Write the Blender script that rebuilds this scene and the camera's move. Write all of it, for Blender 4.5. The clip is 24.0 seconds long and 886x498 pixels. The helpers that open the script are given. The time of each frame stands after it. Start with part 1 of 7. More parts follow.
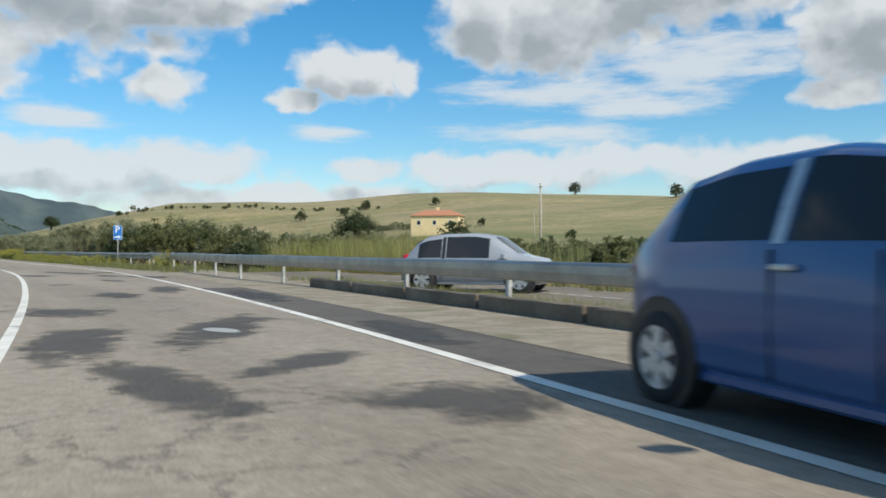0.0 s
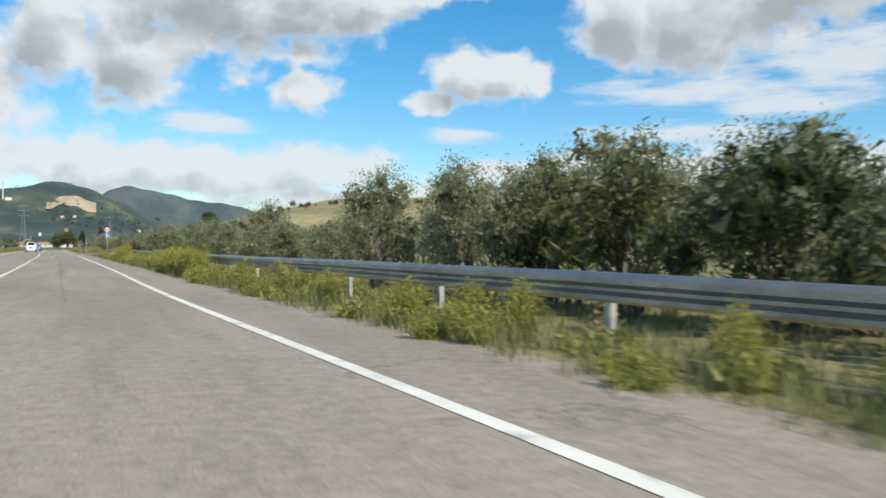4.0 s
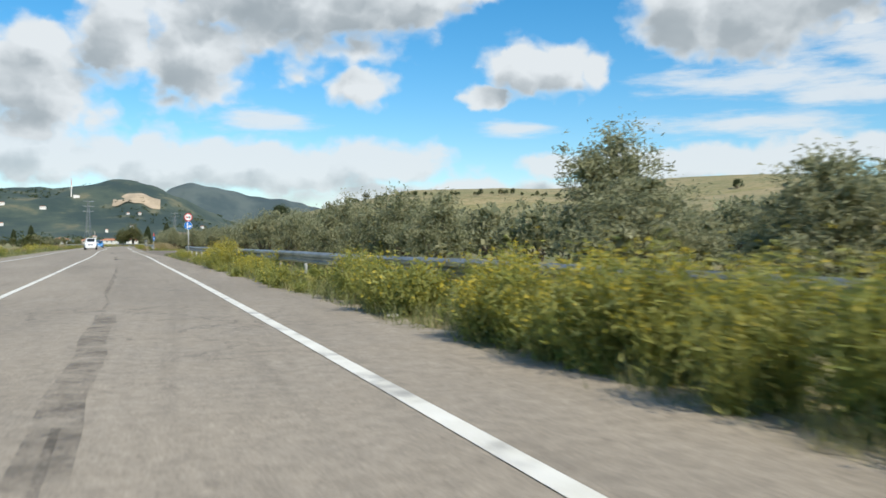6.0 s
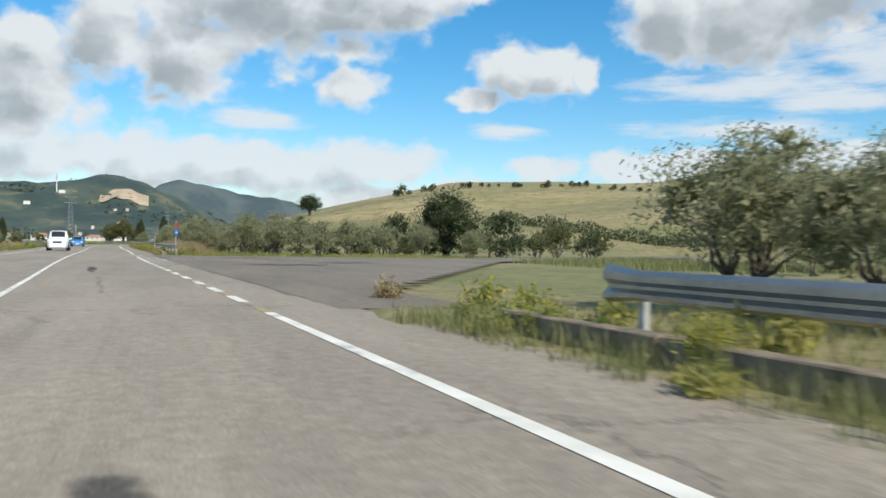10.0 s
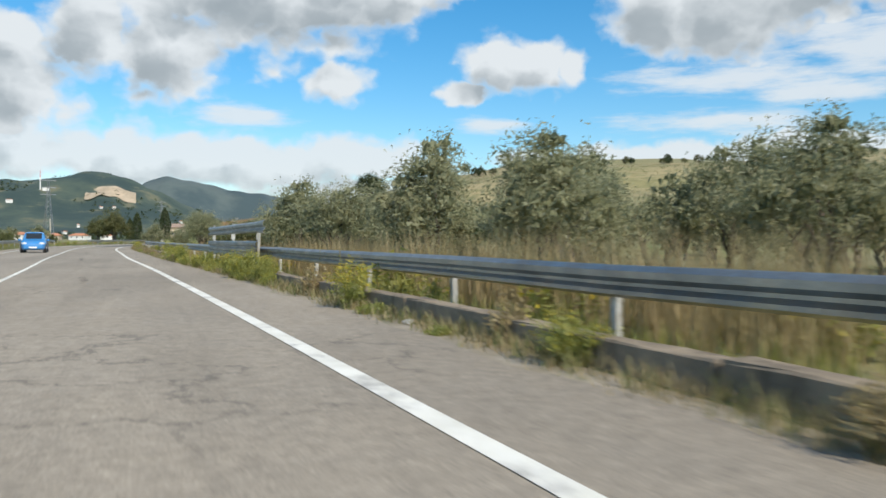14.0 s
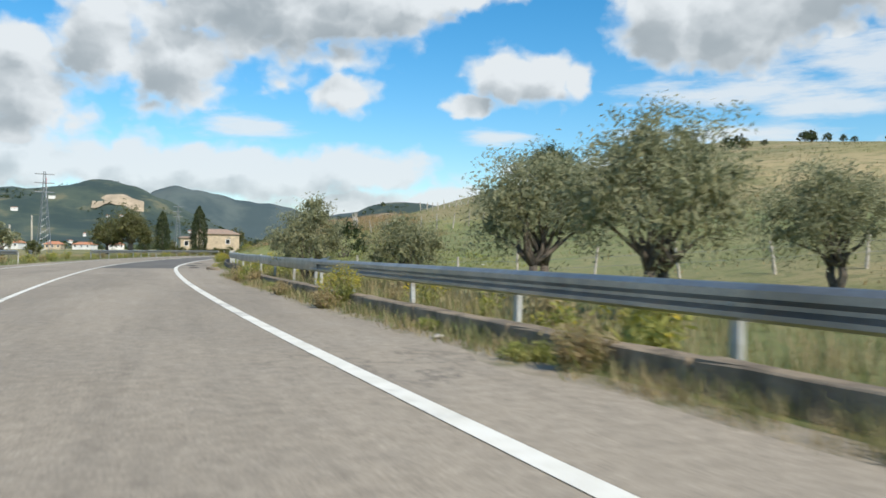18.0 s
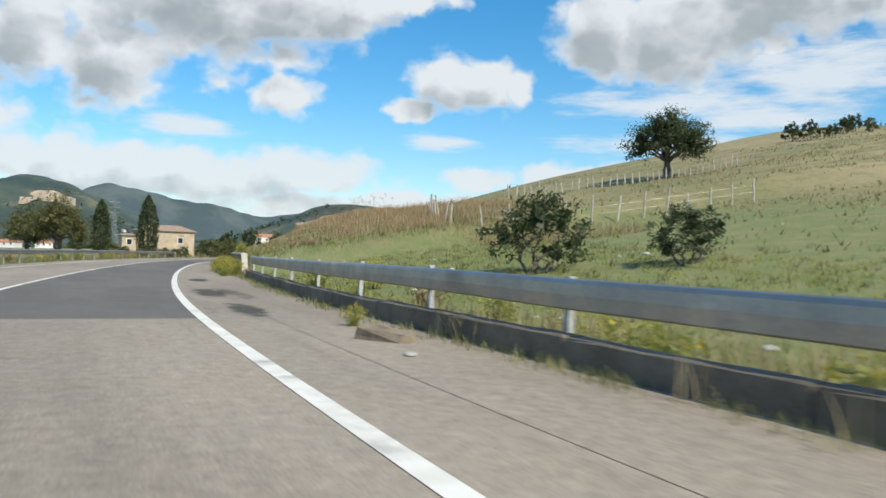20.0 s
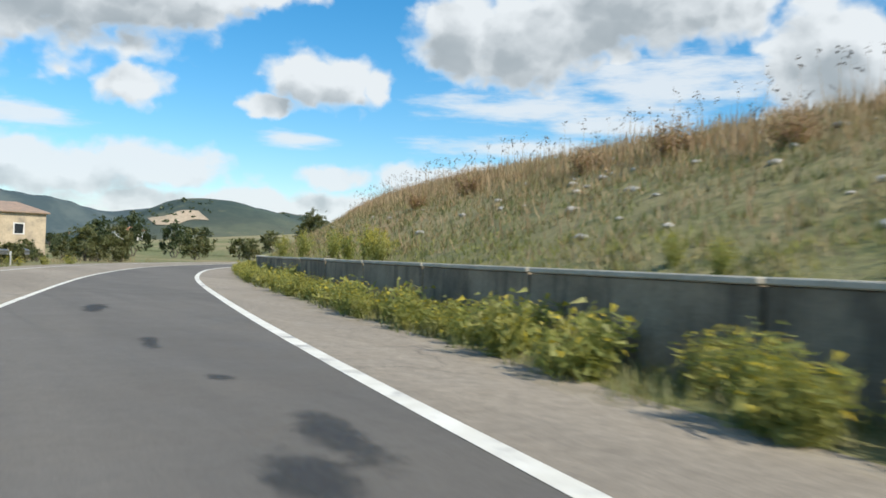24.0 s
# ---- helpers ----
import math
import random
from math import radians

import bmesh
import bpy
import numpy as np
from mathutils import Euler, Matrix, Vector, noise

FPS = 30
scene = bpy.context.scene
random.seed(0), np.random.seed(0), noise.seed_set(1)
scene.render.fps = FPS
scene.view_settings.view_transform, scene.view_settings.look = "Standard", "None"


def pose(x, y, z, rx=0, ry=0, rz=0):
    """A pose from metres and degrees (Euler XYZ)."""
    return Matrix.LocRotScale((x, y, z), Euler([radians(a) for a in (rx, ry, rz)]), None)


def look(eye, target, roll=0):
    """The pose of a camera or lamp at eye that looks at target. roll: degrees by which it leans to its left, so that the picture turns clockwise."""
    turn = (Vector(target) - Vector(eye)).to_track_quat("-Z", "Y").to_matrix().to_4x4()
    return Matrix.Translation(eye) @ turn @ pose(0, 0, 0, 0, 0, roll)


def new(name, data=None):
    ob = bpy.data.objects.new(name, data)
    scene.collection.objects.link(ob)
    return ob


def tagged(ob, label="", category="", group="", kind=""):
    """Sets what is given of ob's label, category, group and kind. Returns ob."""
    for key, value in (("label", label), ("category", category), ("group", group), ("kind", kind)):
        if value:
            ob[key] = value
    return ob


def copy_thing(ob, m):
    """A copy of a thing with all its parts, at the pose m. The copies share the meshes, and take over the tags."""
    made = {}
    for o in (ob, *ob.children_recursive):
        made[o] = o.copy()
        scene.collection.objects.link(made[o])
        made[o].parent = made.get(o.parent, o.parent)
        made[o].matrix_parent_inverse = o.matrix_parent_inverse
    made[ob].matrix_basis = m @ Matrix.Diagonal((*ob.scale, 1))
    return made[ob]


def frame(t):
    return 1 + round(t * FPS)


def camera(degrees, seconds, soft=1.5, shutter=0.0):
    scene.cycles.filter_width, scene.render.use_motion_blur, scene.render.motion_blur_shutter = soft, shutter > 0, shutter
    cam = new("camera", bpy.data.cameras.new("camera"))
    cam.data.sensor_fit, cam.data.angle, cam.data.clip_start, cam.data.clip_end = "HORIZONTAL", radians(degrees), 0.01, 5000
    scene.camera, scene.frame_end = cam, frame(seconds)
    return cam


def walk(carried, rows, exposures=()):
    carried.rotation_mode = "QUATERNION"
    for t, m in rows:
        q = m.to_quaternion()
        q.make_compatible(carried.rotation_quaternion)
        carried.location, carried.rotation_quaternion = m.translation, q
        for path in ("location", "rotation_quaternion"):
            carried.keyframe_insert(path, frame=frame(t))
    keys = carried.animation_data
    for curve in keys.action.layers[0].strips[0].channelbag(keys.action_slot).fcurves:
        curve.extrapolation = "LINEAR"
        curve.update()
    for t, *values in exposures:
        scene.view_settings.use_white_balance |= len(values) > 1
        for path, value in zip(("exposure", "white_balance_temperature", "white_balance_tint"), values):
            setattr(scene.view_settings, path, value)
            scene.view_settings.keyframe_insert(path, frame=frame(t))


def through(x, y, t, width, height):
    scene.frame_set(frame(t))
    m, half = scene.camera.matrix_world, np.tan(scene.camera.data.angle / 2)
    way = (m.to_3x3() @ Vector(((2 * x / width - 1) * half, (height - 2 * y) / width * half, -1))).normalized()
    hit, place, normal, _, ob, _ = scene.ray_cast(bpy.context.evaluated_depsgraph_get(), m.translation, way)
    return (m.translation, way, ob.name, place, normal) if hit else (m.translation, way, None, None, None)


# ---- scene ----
cam = camera(55.58, 24.0, soft=1.6, shutter=0.17)
PATH = [
    (0, -1.49, -99.92, 1.0, 89.97, 0.05, -30.70),
    (0.5, -0.54, -92.70, 1.0, 89.64, -0.07, -29.57),
    (1, 0.21, -85.46, 1.0, 89.62, -0.22, -28.12),
    (1.5, 0.80, -78.22, 1.0, 89.77, -0.23, -27.00),
    (2, 1.28, -71.01, 1.0, 89.90, -0.81, -25.51),
    (2.5, 1.69, -63.85, 1.0, 90.22, -0.99, -24.65),
    (4.5, 1.61, -35.62, 1.0, 89.91, -0.31, -20.46),
    (5, 1.25, -28.58, 1.0, 89.82, -0.23, -19.17),
    (5.5, 0.94, -21.51, 1.0, 89.70, -0.12, -18.36),
    (6, 0.68, -14.41, 1.0, 89.66, -0.14, -17.90),
    (6.5, 0.38, -7.25, 1.0, 89.65, -0.17, -17.95),
    (7, 0.01, 0.00, 1.0, 89.70, -0.17, -18.03),
    (7.5, -0.44, 7.36, 1.0, 89.62, -0.15, -17.93),
    (8, -0.87, 14.77, 1.0, 89.62, -0.21, -17.70),
    (8.5, -1.33, 22.23, 1.0, 89.64, -0.25, -17.70),
    (9, -1.87, 29.72, 1.0, 89.69, -0.30, -17.75),
    (9.5, -2.36, 37.26, 1.0, 89.68, -0.69, -18.19),
    (11.5, -4.10, 67.98, 1.0, 89.99, -0.55, -19.93),
    (12, -4.43, 75.94, 1.0, 89.91, -0.25, -20.01),
    (12.5, -4.81, 83.93, 1.0, 89.70, -0.20, -19.92),
    (13, -5.32, 92.13, 1.0, 89.59, -0.06, -19.75),
    (13.5, -5.85, 100.46, 1.0, 89.54, -0.21, -19.63),
    (14, -6.24, 108.92, 1.0, 89.41, -0.22, -19.51),
    (14.5, -6.60, 117.48, 1.0, 89.51, -0.24, -19.30),
    (15, -7.07, 126.14, 1.0, 89.62, -0.22, -19.14),
    (15.5, -7.66, 134.86, 1.0, 89.65, -0.03, -19.17),
    (16, -8.25, 143.58, 1.0, 89.77, -0.00, -19.08),
    (16.5, -8.70, 152.29, 1.0, 89.78, -0.16, -19.14),
    (17, -9.16, 160.95, 1.0, 90.00, -0.25, -19.22),
    (17.5, -9.62, 169.46, 1.0, 90.11, -0.48, -19.16),
    (18, -10.07, 177.84, 1.0, 90.22, -0.63, -19.14),
    (18.5, -10.44, 185.98, 1.0, 90.36, -0.92, -19.47),
    (20.5, -10.52, 219.85, 1.0, 90.42, -1.65, -24.75),
    (21, -10.22, 228.60, 1.0, 90.19, -1.93, -26.03),
    (21.5, -9.69, 236.99, 1.0, 90.10, -2.29, -27.10),
    (22, -8.91, 246.20, 1.0, 89.93, -2.55, -27.95),
    (22.5, -7.92, 255.00, 1.0, 89.90, -2.37, -29.16),
    (23, -6.77, 264.20, 1.0, 90.36, -2.23, -30.46),
    (23.5, -5.35, 273.16, 1.0, 91.00, -2.24, -31.66),
    (24, -3.81, 281.90, 1.0, 90.80, -1.90, -33.00),
]
walk(cam, [(t, pose(*p)) for t, *p in PATH],
     exposures=[(0, -0.14, 6280, 10), (2, -0.12, 6280, 10), (4.5, 0.0, 6280, 10), (11.5, -0.05, 6280, 10), (12.5, -0.08, 6280, 10), (13.4, -0.06, 6280, 10), (15, 0.08, 6280, 10), (17, 0.02, 6280, 10), (21, 0.02, 6280, 10), (22.5, 0.1, 6280, 10), (24, 0.08, 6280, 10)])

# ---- world, sun ----
SUN_AZ, SUN_EL = -162.0, 44.0          # degrees to the left of +y, and above the horizon


def sky_world():
    """A clear sky with banks of fair-weather cumulus."""
    w = bpy.data.worlds.new("sky")
    scene.world = w
    w.use_nodes = True
    nt = w.node_tree
    nt.nodes.clear()

    def node(kind, **inputs):
        n = nt.nodes.new(kind)
        for k, v in inputs.items():
            n.inputs[int(k[1:])].default_value = v
        return n

    def math_(op, a, b=0.0, clamp=False):
        n = nt.nodes.new("ShaderNodeMath")
        n.operation, n.use_clamp = op, clamp
        for k, v in enumerate((a, b)):
            if isinstance(v, (int, float)):
                n.inputs[k].default_value = v
            else:
                nt.links.new(v, n.inputs[k])
        return n.outputs[0]

    def vmath(op, a, b, out=0):
        n = nt.nodes.new("ShaderNodeVectorMath")
        n.operation = op
        for k, v in enumerate((a, b)):
            if isinstance(v, tuple):
                n.inputs[k].default_value = v
            elif v is not None:
                nt.links.new(v, n.inputs[k])
        return n.outputs[out]

    def step(x, lo, hi):
        n = nt.nodes.new("ShaderNodeMapRange")
        n.interpolation_type = "SMOOTHSTEP"
        nt.links.new(x, n.inputs[0])
        n.inputs[1].default_value, n.inputs[2].default_value = lo, hi
        return n.outputs[0]

    coord = nt.nodes.new("ShaderNodeTexCoord")
    way = vmath("NORMALIZE", coord.outputs["Generated"], None)
    xyz = nt.nodes.new("ShaderNodeSeparateXYZ")
    nt.links.new(way, xyz.inputs[0])
    az = math_("MULTIPLY", math_("ARCTAN2", math_("MULTIPLY", xyz.outputs[0], -1.0), xyz.outputs[1]), 57.2958)
    elev = math_("MULTIPLY", math_("ARCSINE", xyz.outputs[2]), 57.2958)

    def noise_at(vec, scale, detail, rough=0.55):
        n = nt.nodes.new("ShaderNodeTexNoise")
        n.inputs["Scale"].default_value, n.inputs["Detail"].default_value, n.inputs["Roughness"].default_value = scale, detail, rough
        nt.links.new(vec, n.inputs["Vector"])
        return n.outputs["Fac"]

    # centre (azimuth, elevation) and half sizes in degrees
    heaps = [(-6.5, 16.8, 8.0, 5.6), (-1.4, 12.4, 4.2, 4.2), (-12.5, 16.0, 5.5, 3.8), (-16.6, 16.4, 3.2, 2.5), (3.4, 13.2, 3.2, 3.6), (8.6, 9.6, 5.4, 4.2), (16, 12, 8, 5),
             (-12.4, 10.4, 2.5, 1.5), (-26.2, 11.6, 3.0, 1.9), (-23.2, 11.7, 2.8, 2.1), (-28.2, 11.6, 1.5, 1.4), (-20.9, 10.1, 2.2, 0.95),
             (-38.5, 14.8, 6.2, 4.0), (-34.0, 15.4, 4.0, 3.2), (-46, 17.2, 9, 4.2), (-58, 13.4, 5.2, 4.4), (-56, 9.6, 3.0, 1.2), (-20.5, 17.0, 3.2, 1.2)]
    thin = [(-6.0, 8.3, 4.4, 1.0), (-22.9, 7.7, 3.1, 0.75), (-39, 10.8, 8.5, 1.9), (-37, 7.9, 7.5, 1.1), (-44, 9.3, 6, 1.0), (-47, 12.0, 8, 2.6)]
    low = [(-3, 5.2, 15, 2.1), (-13.5, 5.6, 5.5, 1.6), (10, 6.0, 9, 2.4), (-30.3, 5.6, 2.2, 1.0), (-36, 5.4, 9, 1.3), (-43, 5.8, 6, 1.4),
           (-25.5, 5.4, 2.6, 0.9), (-54, 5.2, 12, 1.6), (-22, 3.0, 16, 1.3), (30, 6, 14, 2.4), (-80, 6, 16, 2.4)]

    def union(vec, some):
        best = None
        for a, e, ra, re in some:
            off = vmath("MULTIPLY", vmath("SUBTRACT", vec, (a, e, 0)), (1 / ra, 1 / re, 0))
            far = vmath("LENGTH", off, None, 1)
            best = far if best is None else math_("MINIMUM", best, far)
        return math_("SUBTRACT", 1.0, best)

    def billows(vec, scale):
        """Round heads, as on the top of a cumulus."""
        n = nt.nodes.new("ShaderNodeTexVoronoi")
        n.feature = "SMOOTH_F1"
        n.inputs["Scale"].default_value, n.inputs["Detail"].default_value, n.inputs["Roughness"].default_value = scale, 2.0, 0.5
        n.inputs["Smoothness"].default_value = 0.6
        nt.links.new(vec, n.inputs["Vector"])
        return math_("SUBTRACT", 0.98, n.outputs["Distance"])

    def density(aside, lift):
        pack = nt.nodes.new("ShaderNodeCombineXYZ")
        nt.links.new(math_("ADD", az, aside), pack.inputs[0])
        nt.links.new(math_("ADD", elev, lift), pack.inputs[1])
        p = pack.outputs[0]
        drift = nt.nodes.new("ShaderNodeTexNoise")
        drift.inputs["Scale"].default_value, drift.inputs["Detail"].default_value = 0.5, 4.0
        nt.links.new(p, drift.inputs["Vector"])
        warped = vmath("ADD", p, vmath("MULTIPLY", vmath("SUBTRACT", drift.outputs["Color"], (0.5, 0.5, 0.5)), (2.4, 1.5, 0)))
        heads = billows(vmath("MULTIPLY", warped, (0.36, 0.5, 1)), 1.0)
        lumps = math_("SUBTRACT", noise_at(vmath("MULTIPLY", p, (0.26, 0.42, 1)), 1.0, 7.0, 0.54), 0.5)
        a = math_("ADD", union(warped, heaps), math_("ADD", math_("MULTIPLY", heads, 0.6), math_("MULTIPLY", lumps, 0.8)))
        streak = noise_at(vmath("MULTIPLY", p, (0.1, 0.5, 1)), 1.0, 6.0, 0.62)
        b = math_("ADD", math_("MULTIPLY", union(p, thin), 0.75), math_("MULTIPLY", math_("SUBTRACT", streak, 0.5), 2.4))
        c = math_("ADD", math_("MULTIPLY", union(warped, low), 0.9), math_("ADD", math_("MULTIPLY", heads, 0.5), math_("MULTIPLY", lumps, 1.1)))
        return a, b, c, heads

    a0, b0, c0, h0 = density(0.0, 0.0)
    a1, b1, c1, h1 = density(-0.9, 1.7)
    wide = math_("SUBTRACT", noise_at(vmath("MULTIPLY", way, (1, 1, 2)), 2.6, 6.0), 0.53)
    wide = math_("MULTIPLY", wide, step(elev, 19, 26))
    cover = math_("MAXIMUM", math_("MULTIPLY", step(a0, -0.06, 0.42), 0.98), math_("MULTIPLY", step(b0, -0.05, 0.6), 0.85))
    cover = math_("MAXIMUM", cover, math_("MULTIPLY", step(c0, -0.12, 0.4), 0.9))
    cover = math_("MAXIMUM", cover, math_("MULTIPLY", step(wide, 0.0, 0.12), 0.9))
    shade = math_("MAXIMUM", math_("MULTIPLY", step(a1, 0.0, 1.05), step(a0, 0.0, 0.45)), math_("MULTIPLY", step(c1, 0.1, 0.95), 0.75))
    relief = math_("ADD", math_("MULTIPLY", math_("SUBTRACT", h1, h0), 0.12), math_("MULTIPLY", math_("SUBTRACT", noise_at(vmath("MULTIPLY", way, (1, 1, 1.6)), 5.0, 3.0), 0.5), 0.16))
    shade = math_("ADD", math_("MULTIPLY", shade, 0.85), relief, True)
    tone = nt.nodes.new("ShaderNodeValToRGB")
    nt.links.new(shade, tone.inputs[0])
    tone.color_ramp.elements[0].position, tone.color_ramp.elements[0].color = 0.04, (0.80, 0.83, 0.83, 1)
    tone.color_ramp.elements[1].position, tone.color_ramp.elements[1].color = 0.95, (0.37, 0.415, 0.435, 1)

    sky = nt.nodes.new("ShaderNodeTexSky")
    sky.sky_type, sky.sun_disc = "NISHITA", False
    sky.sun_elevation, sky.sun_rotation = radians(SUN_EL), radians(-SUN_AZ)
    sky.ozone_density, sky.dust_density, sky.air_density = 3.0, 0.6, 1.0
    deep = nt.nodes.new("ShaderNodeHueSaturation")
    deep.inputs["Saturation"].default_value, deep.inputs["Hue"].default_value = 1.38, 0.49
    nt.links.new(sky.outputs[0], deep.inputs["Color"])
    clear = nt.nodes.new("ShaderNodeBackground")
    clear.inputs["Strength"].default_value = 0.15
    nt.links.new(deep.outputs[0], clear.inputs[0])
    cloud = nt.nodes.new("ShaderNodeBackground")
    nt.links.new(tone.outputs[0], cloud.inputs[0])
    mix = nt.nodes.new("ShaderNodeMixShader")
    nt.links.new(cover, mix.inputs[0])
    nt.links.new(clear.outputs[0], mix.inputs[1])
    nt.links.new(cloud.outputs[0], mix.inputs[2])
    out = nt.nodes.new("ShaderNodeOutputWorld")
    nt.links.new(mix.outputs[0], out.inputs[0])


sky_world()
sun = new("sun", bpy.data.lights.new("sun", "SUN"))
sun.data.energy, sun.data.angle, sun.data.color = 4.8, radians(0.6), (1.0, 0.92, 0.76)
sun_way = Vector((-math.sin(radians(SUN_AZ)) * math.cos(radians(SUN_EL)), math.cos(radians(SUN_AZ)) * math.cos(radians(SUN_EL)), math.sin(radians(SUN_EL))))
sun.matrix_world = look((0, 0, 200), Vector((0, 0, 200)) - sun_way)


# ---- materials ----
class Nodes:
    """Short names for building a node material."""

    def __init__(self, name, rough=0.8, metal=0.0):
        self.m = bpy.data.materials.new(name)
        self.m.use_nodes = True
        self.nt = self.m.node_tree
        self.b = self.nt.nodes["Principled BSDF"]
        self.b.inputs["Roughness"].default_value = rough
        self.b.inputs["Metallic"].default_value = metal
        self.co = self.nt.nodes.new("ShaderNodeTexCoord").outputs["Object"]

    def link(self, a, b):
        self.nt.links.new(a, b)

    def noise(self, scale, detail=4.0, rough=0.6, stretch=None, out="Fac"):
        n = self.nt.nodes.new("ShaderNodeTexNoise")
        n.inputs["Scale"].default_value, n.inputs["Detail"].default_value, n.inputs["Roughness"].default_value = scale, detail, rough
        vec = self.co
        if stretch:
            mp = self.nt.nodes.new("ShaderNodeMapping")
            mp.inputs["Scale"].default_value = stretch
            self.link(self.co, mp.inputs[0])
            vec = mp.outputs[0]
        self.link(vec, n.inputs["Vector"])
        return n.outputs[out]

    def step(self, x, lo, hi, to0=0.0, to1=1.0):
        n = self.nt.nodes.new("ShaderNodeMapRange")
        n.interpolation_type = "SMOOTHSTEP"
        self.link(x, n.inputs[0])
        n.inputs[1].default_value, n.inputs[2].default_value, n.inputs[3].default_value, n.inputs[4].default_value = lo, hi, to0, to1
        return n.outputs[0]

    def math(self, op, a, b=0.0):
        n = self.nt.nodes.new("ShaderNodeMath")
        n.operation = op
        for k, v in enumerate((a, b)):
            if isinstance(v, (int, float)):
                n.inputs[k].default_value = v
            else:
                self.link(v, n.inputs[k])
        return n.outputs[0]

    def mix(self, fac, a, b, blend="MIX"):
        n = self.nt.nodes.new("ShaderNodeMix")
        n.data_type, n.blend_type = "RGBA", blend
        for k, v in ((0, fac), (6, a), (7, b)):
            if isinstance(v, tuple):
                n.inputs[k].default_value = (*v, 1)
            elif isinstance(v, (int, float)):
                n.inputs[k].default_value = v
            else:
                self.link(v, n.inputs[k])
        return n.outputs[2]

    def axis(self, k):
        n = self.nt.nodes.new("ShaderNodeSeparateXYZ")
        self.link(self.co, n.inputs[0])
        return n.outputs[k]

    def color(self, c):
        self.link(c, self.b.inputs["Base Color"])

    def bump(self, h, strength, dist):
        n = self.nt.nodes.new("ShaderNodeBump")
        n.inputs["Strength"].default_value, n.inputs["Distance"].default_value = strength, dist
        self.link(h, n.inputs["Height"])
        self.link(n.outputs[0], self.b.inputs["Normal"])


def surface(name, c1, c2, scale=3.0, rough=0.8, metal=0.0, fine=40.0, bump=0.3, dist=0.01, dirt=None, drips=False):
    """Two tones at a coarse scale, grain at a fine one, some dirt."""
    n = Nodes(name, rough, metal)
    n.co = n.nt.nodes.new("ShaderNodeNewGeometry").outputs["Position"]
    c = n.mix(n.step(n.noise(scale), 0.35, 0.65), c1, c2)
    g = n.noise(fine, 3.0)
    c = n.mix(0.35, c, n.mix(g, (0.0, 0.0, 0.0), (1.0, 1.0, 1.0)), "OVERLAY")
    if drips:
        c = n.mix(n.math("MULTIPLY", n.step(n.noise(1.0, 5.0, 0.65, (2.6, 2.6, 0.22)), 0.5, 0.62), 0.6), c, tuple(v * 0.42 for v in c2))
    if dirt:
        c = n.mix(n.step(n.noise(scale * 0.6, 6.0), 0.52, 0.72), c, dirt)
    n.color(c)
    n.bump(g, bump, dist)
    r = n.step(n.noise(scale * 2), 0.2, 0.8, max(rough - 0.12, 0.02), min(rough + 0.12, 1))
    n.link(r, n.b.inputs["Roughness"])
    return n.m


def foliage(name, c1, c2, c3, through=0.4):
    """Leaves whose tint differs from one to the next, lit through from behind."""
    n = Nodes(name, 0.55)
    geo = n.nt.nodes.new("ShaderNodeNewGeometry")
    info = n.nt.nodes.new("ShaderNodeObjectInfo")
    c = n.mix(n.step(geo.outputs["Random Per Island"], 0.1, 0.9), c1, c2)
    c = n.mix(n.step(n.noise(0.9, 3.0), 0.45, 0.7), c, c3)
    c = n.mix(n.math("MULTIPLY", info.outputs["Random"], 0.3), c, c3)
    n.color(c)
    tr = n.nt.nodes.new("ShaderNodeBsdfTranslucent")
    n.link(c, tr.inputs[0])
    mx = n.nt.nodes.new("ShaderNodeMixShader")
    mx.inputs[0].default_value = through
    n.link(n.b.outputs[0], mx.inputs[1])
    n.link(tr.outputs[0], mx.inputs[2])
    n.link(mx.outputs[0], n.nt.nodes["Material Output"].inputs[0])
    return n.m


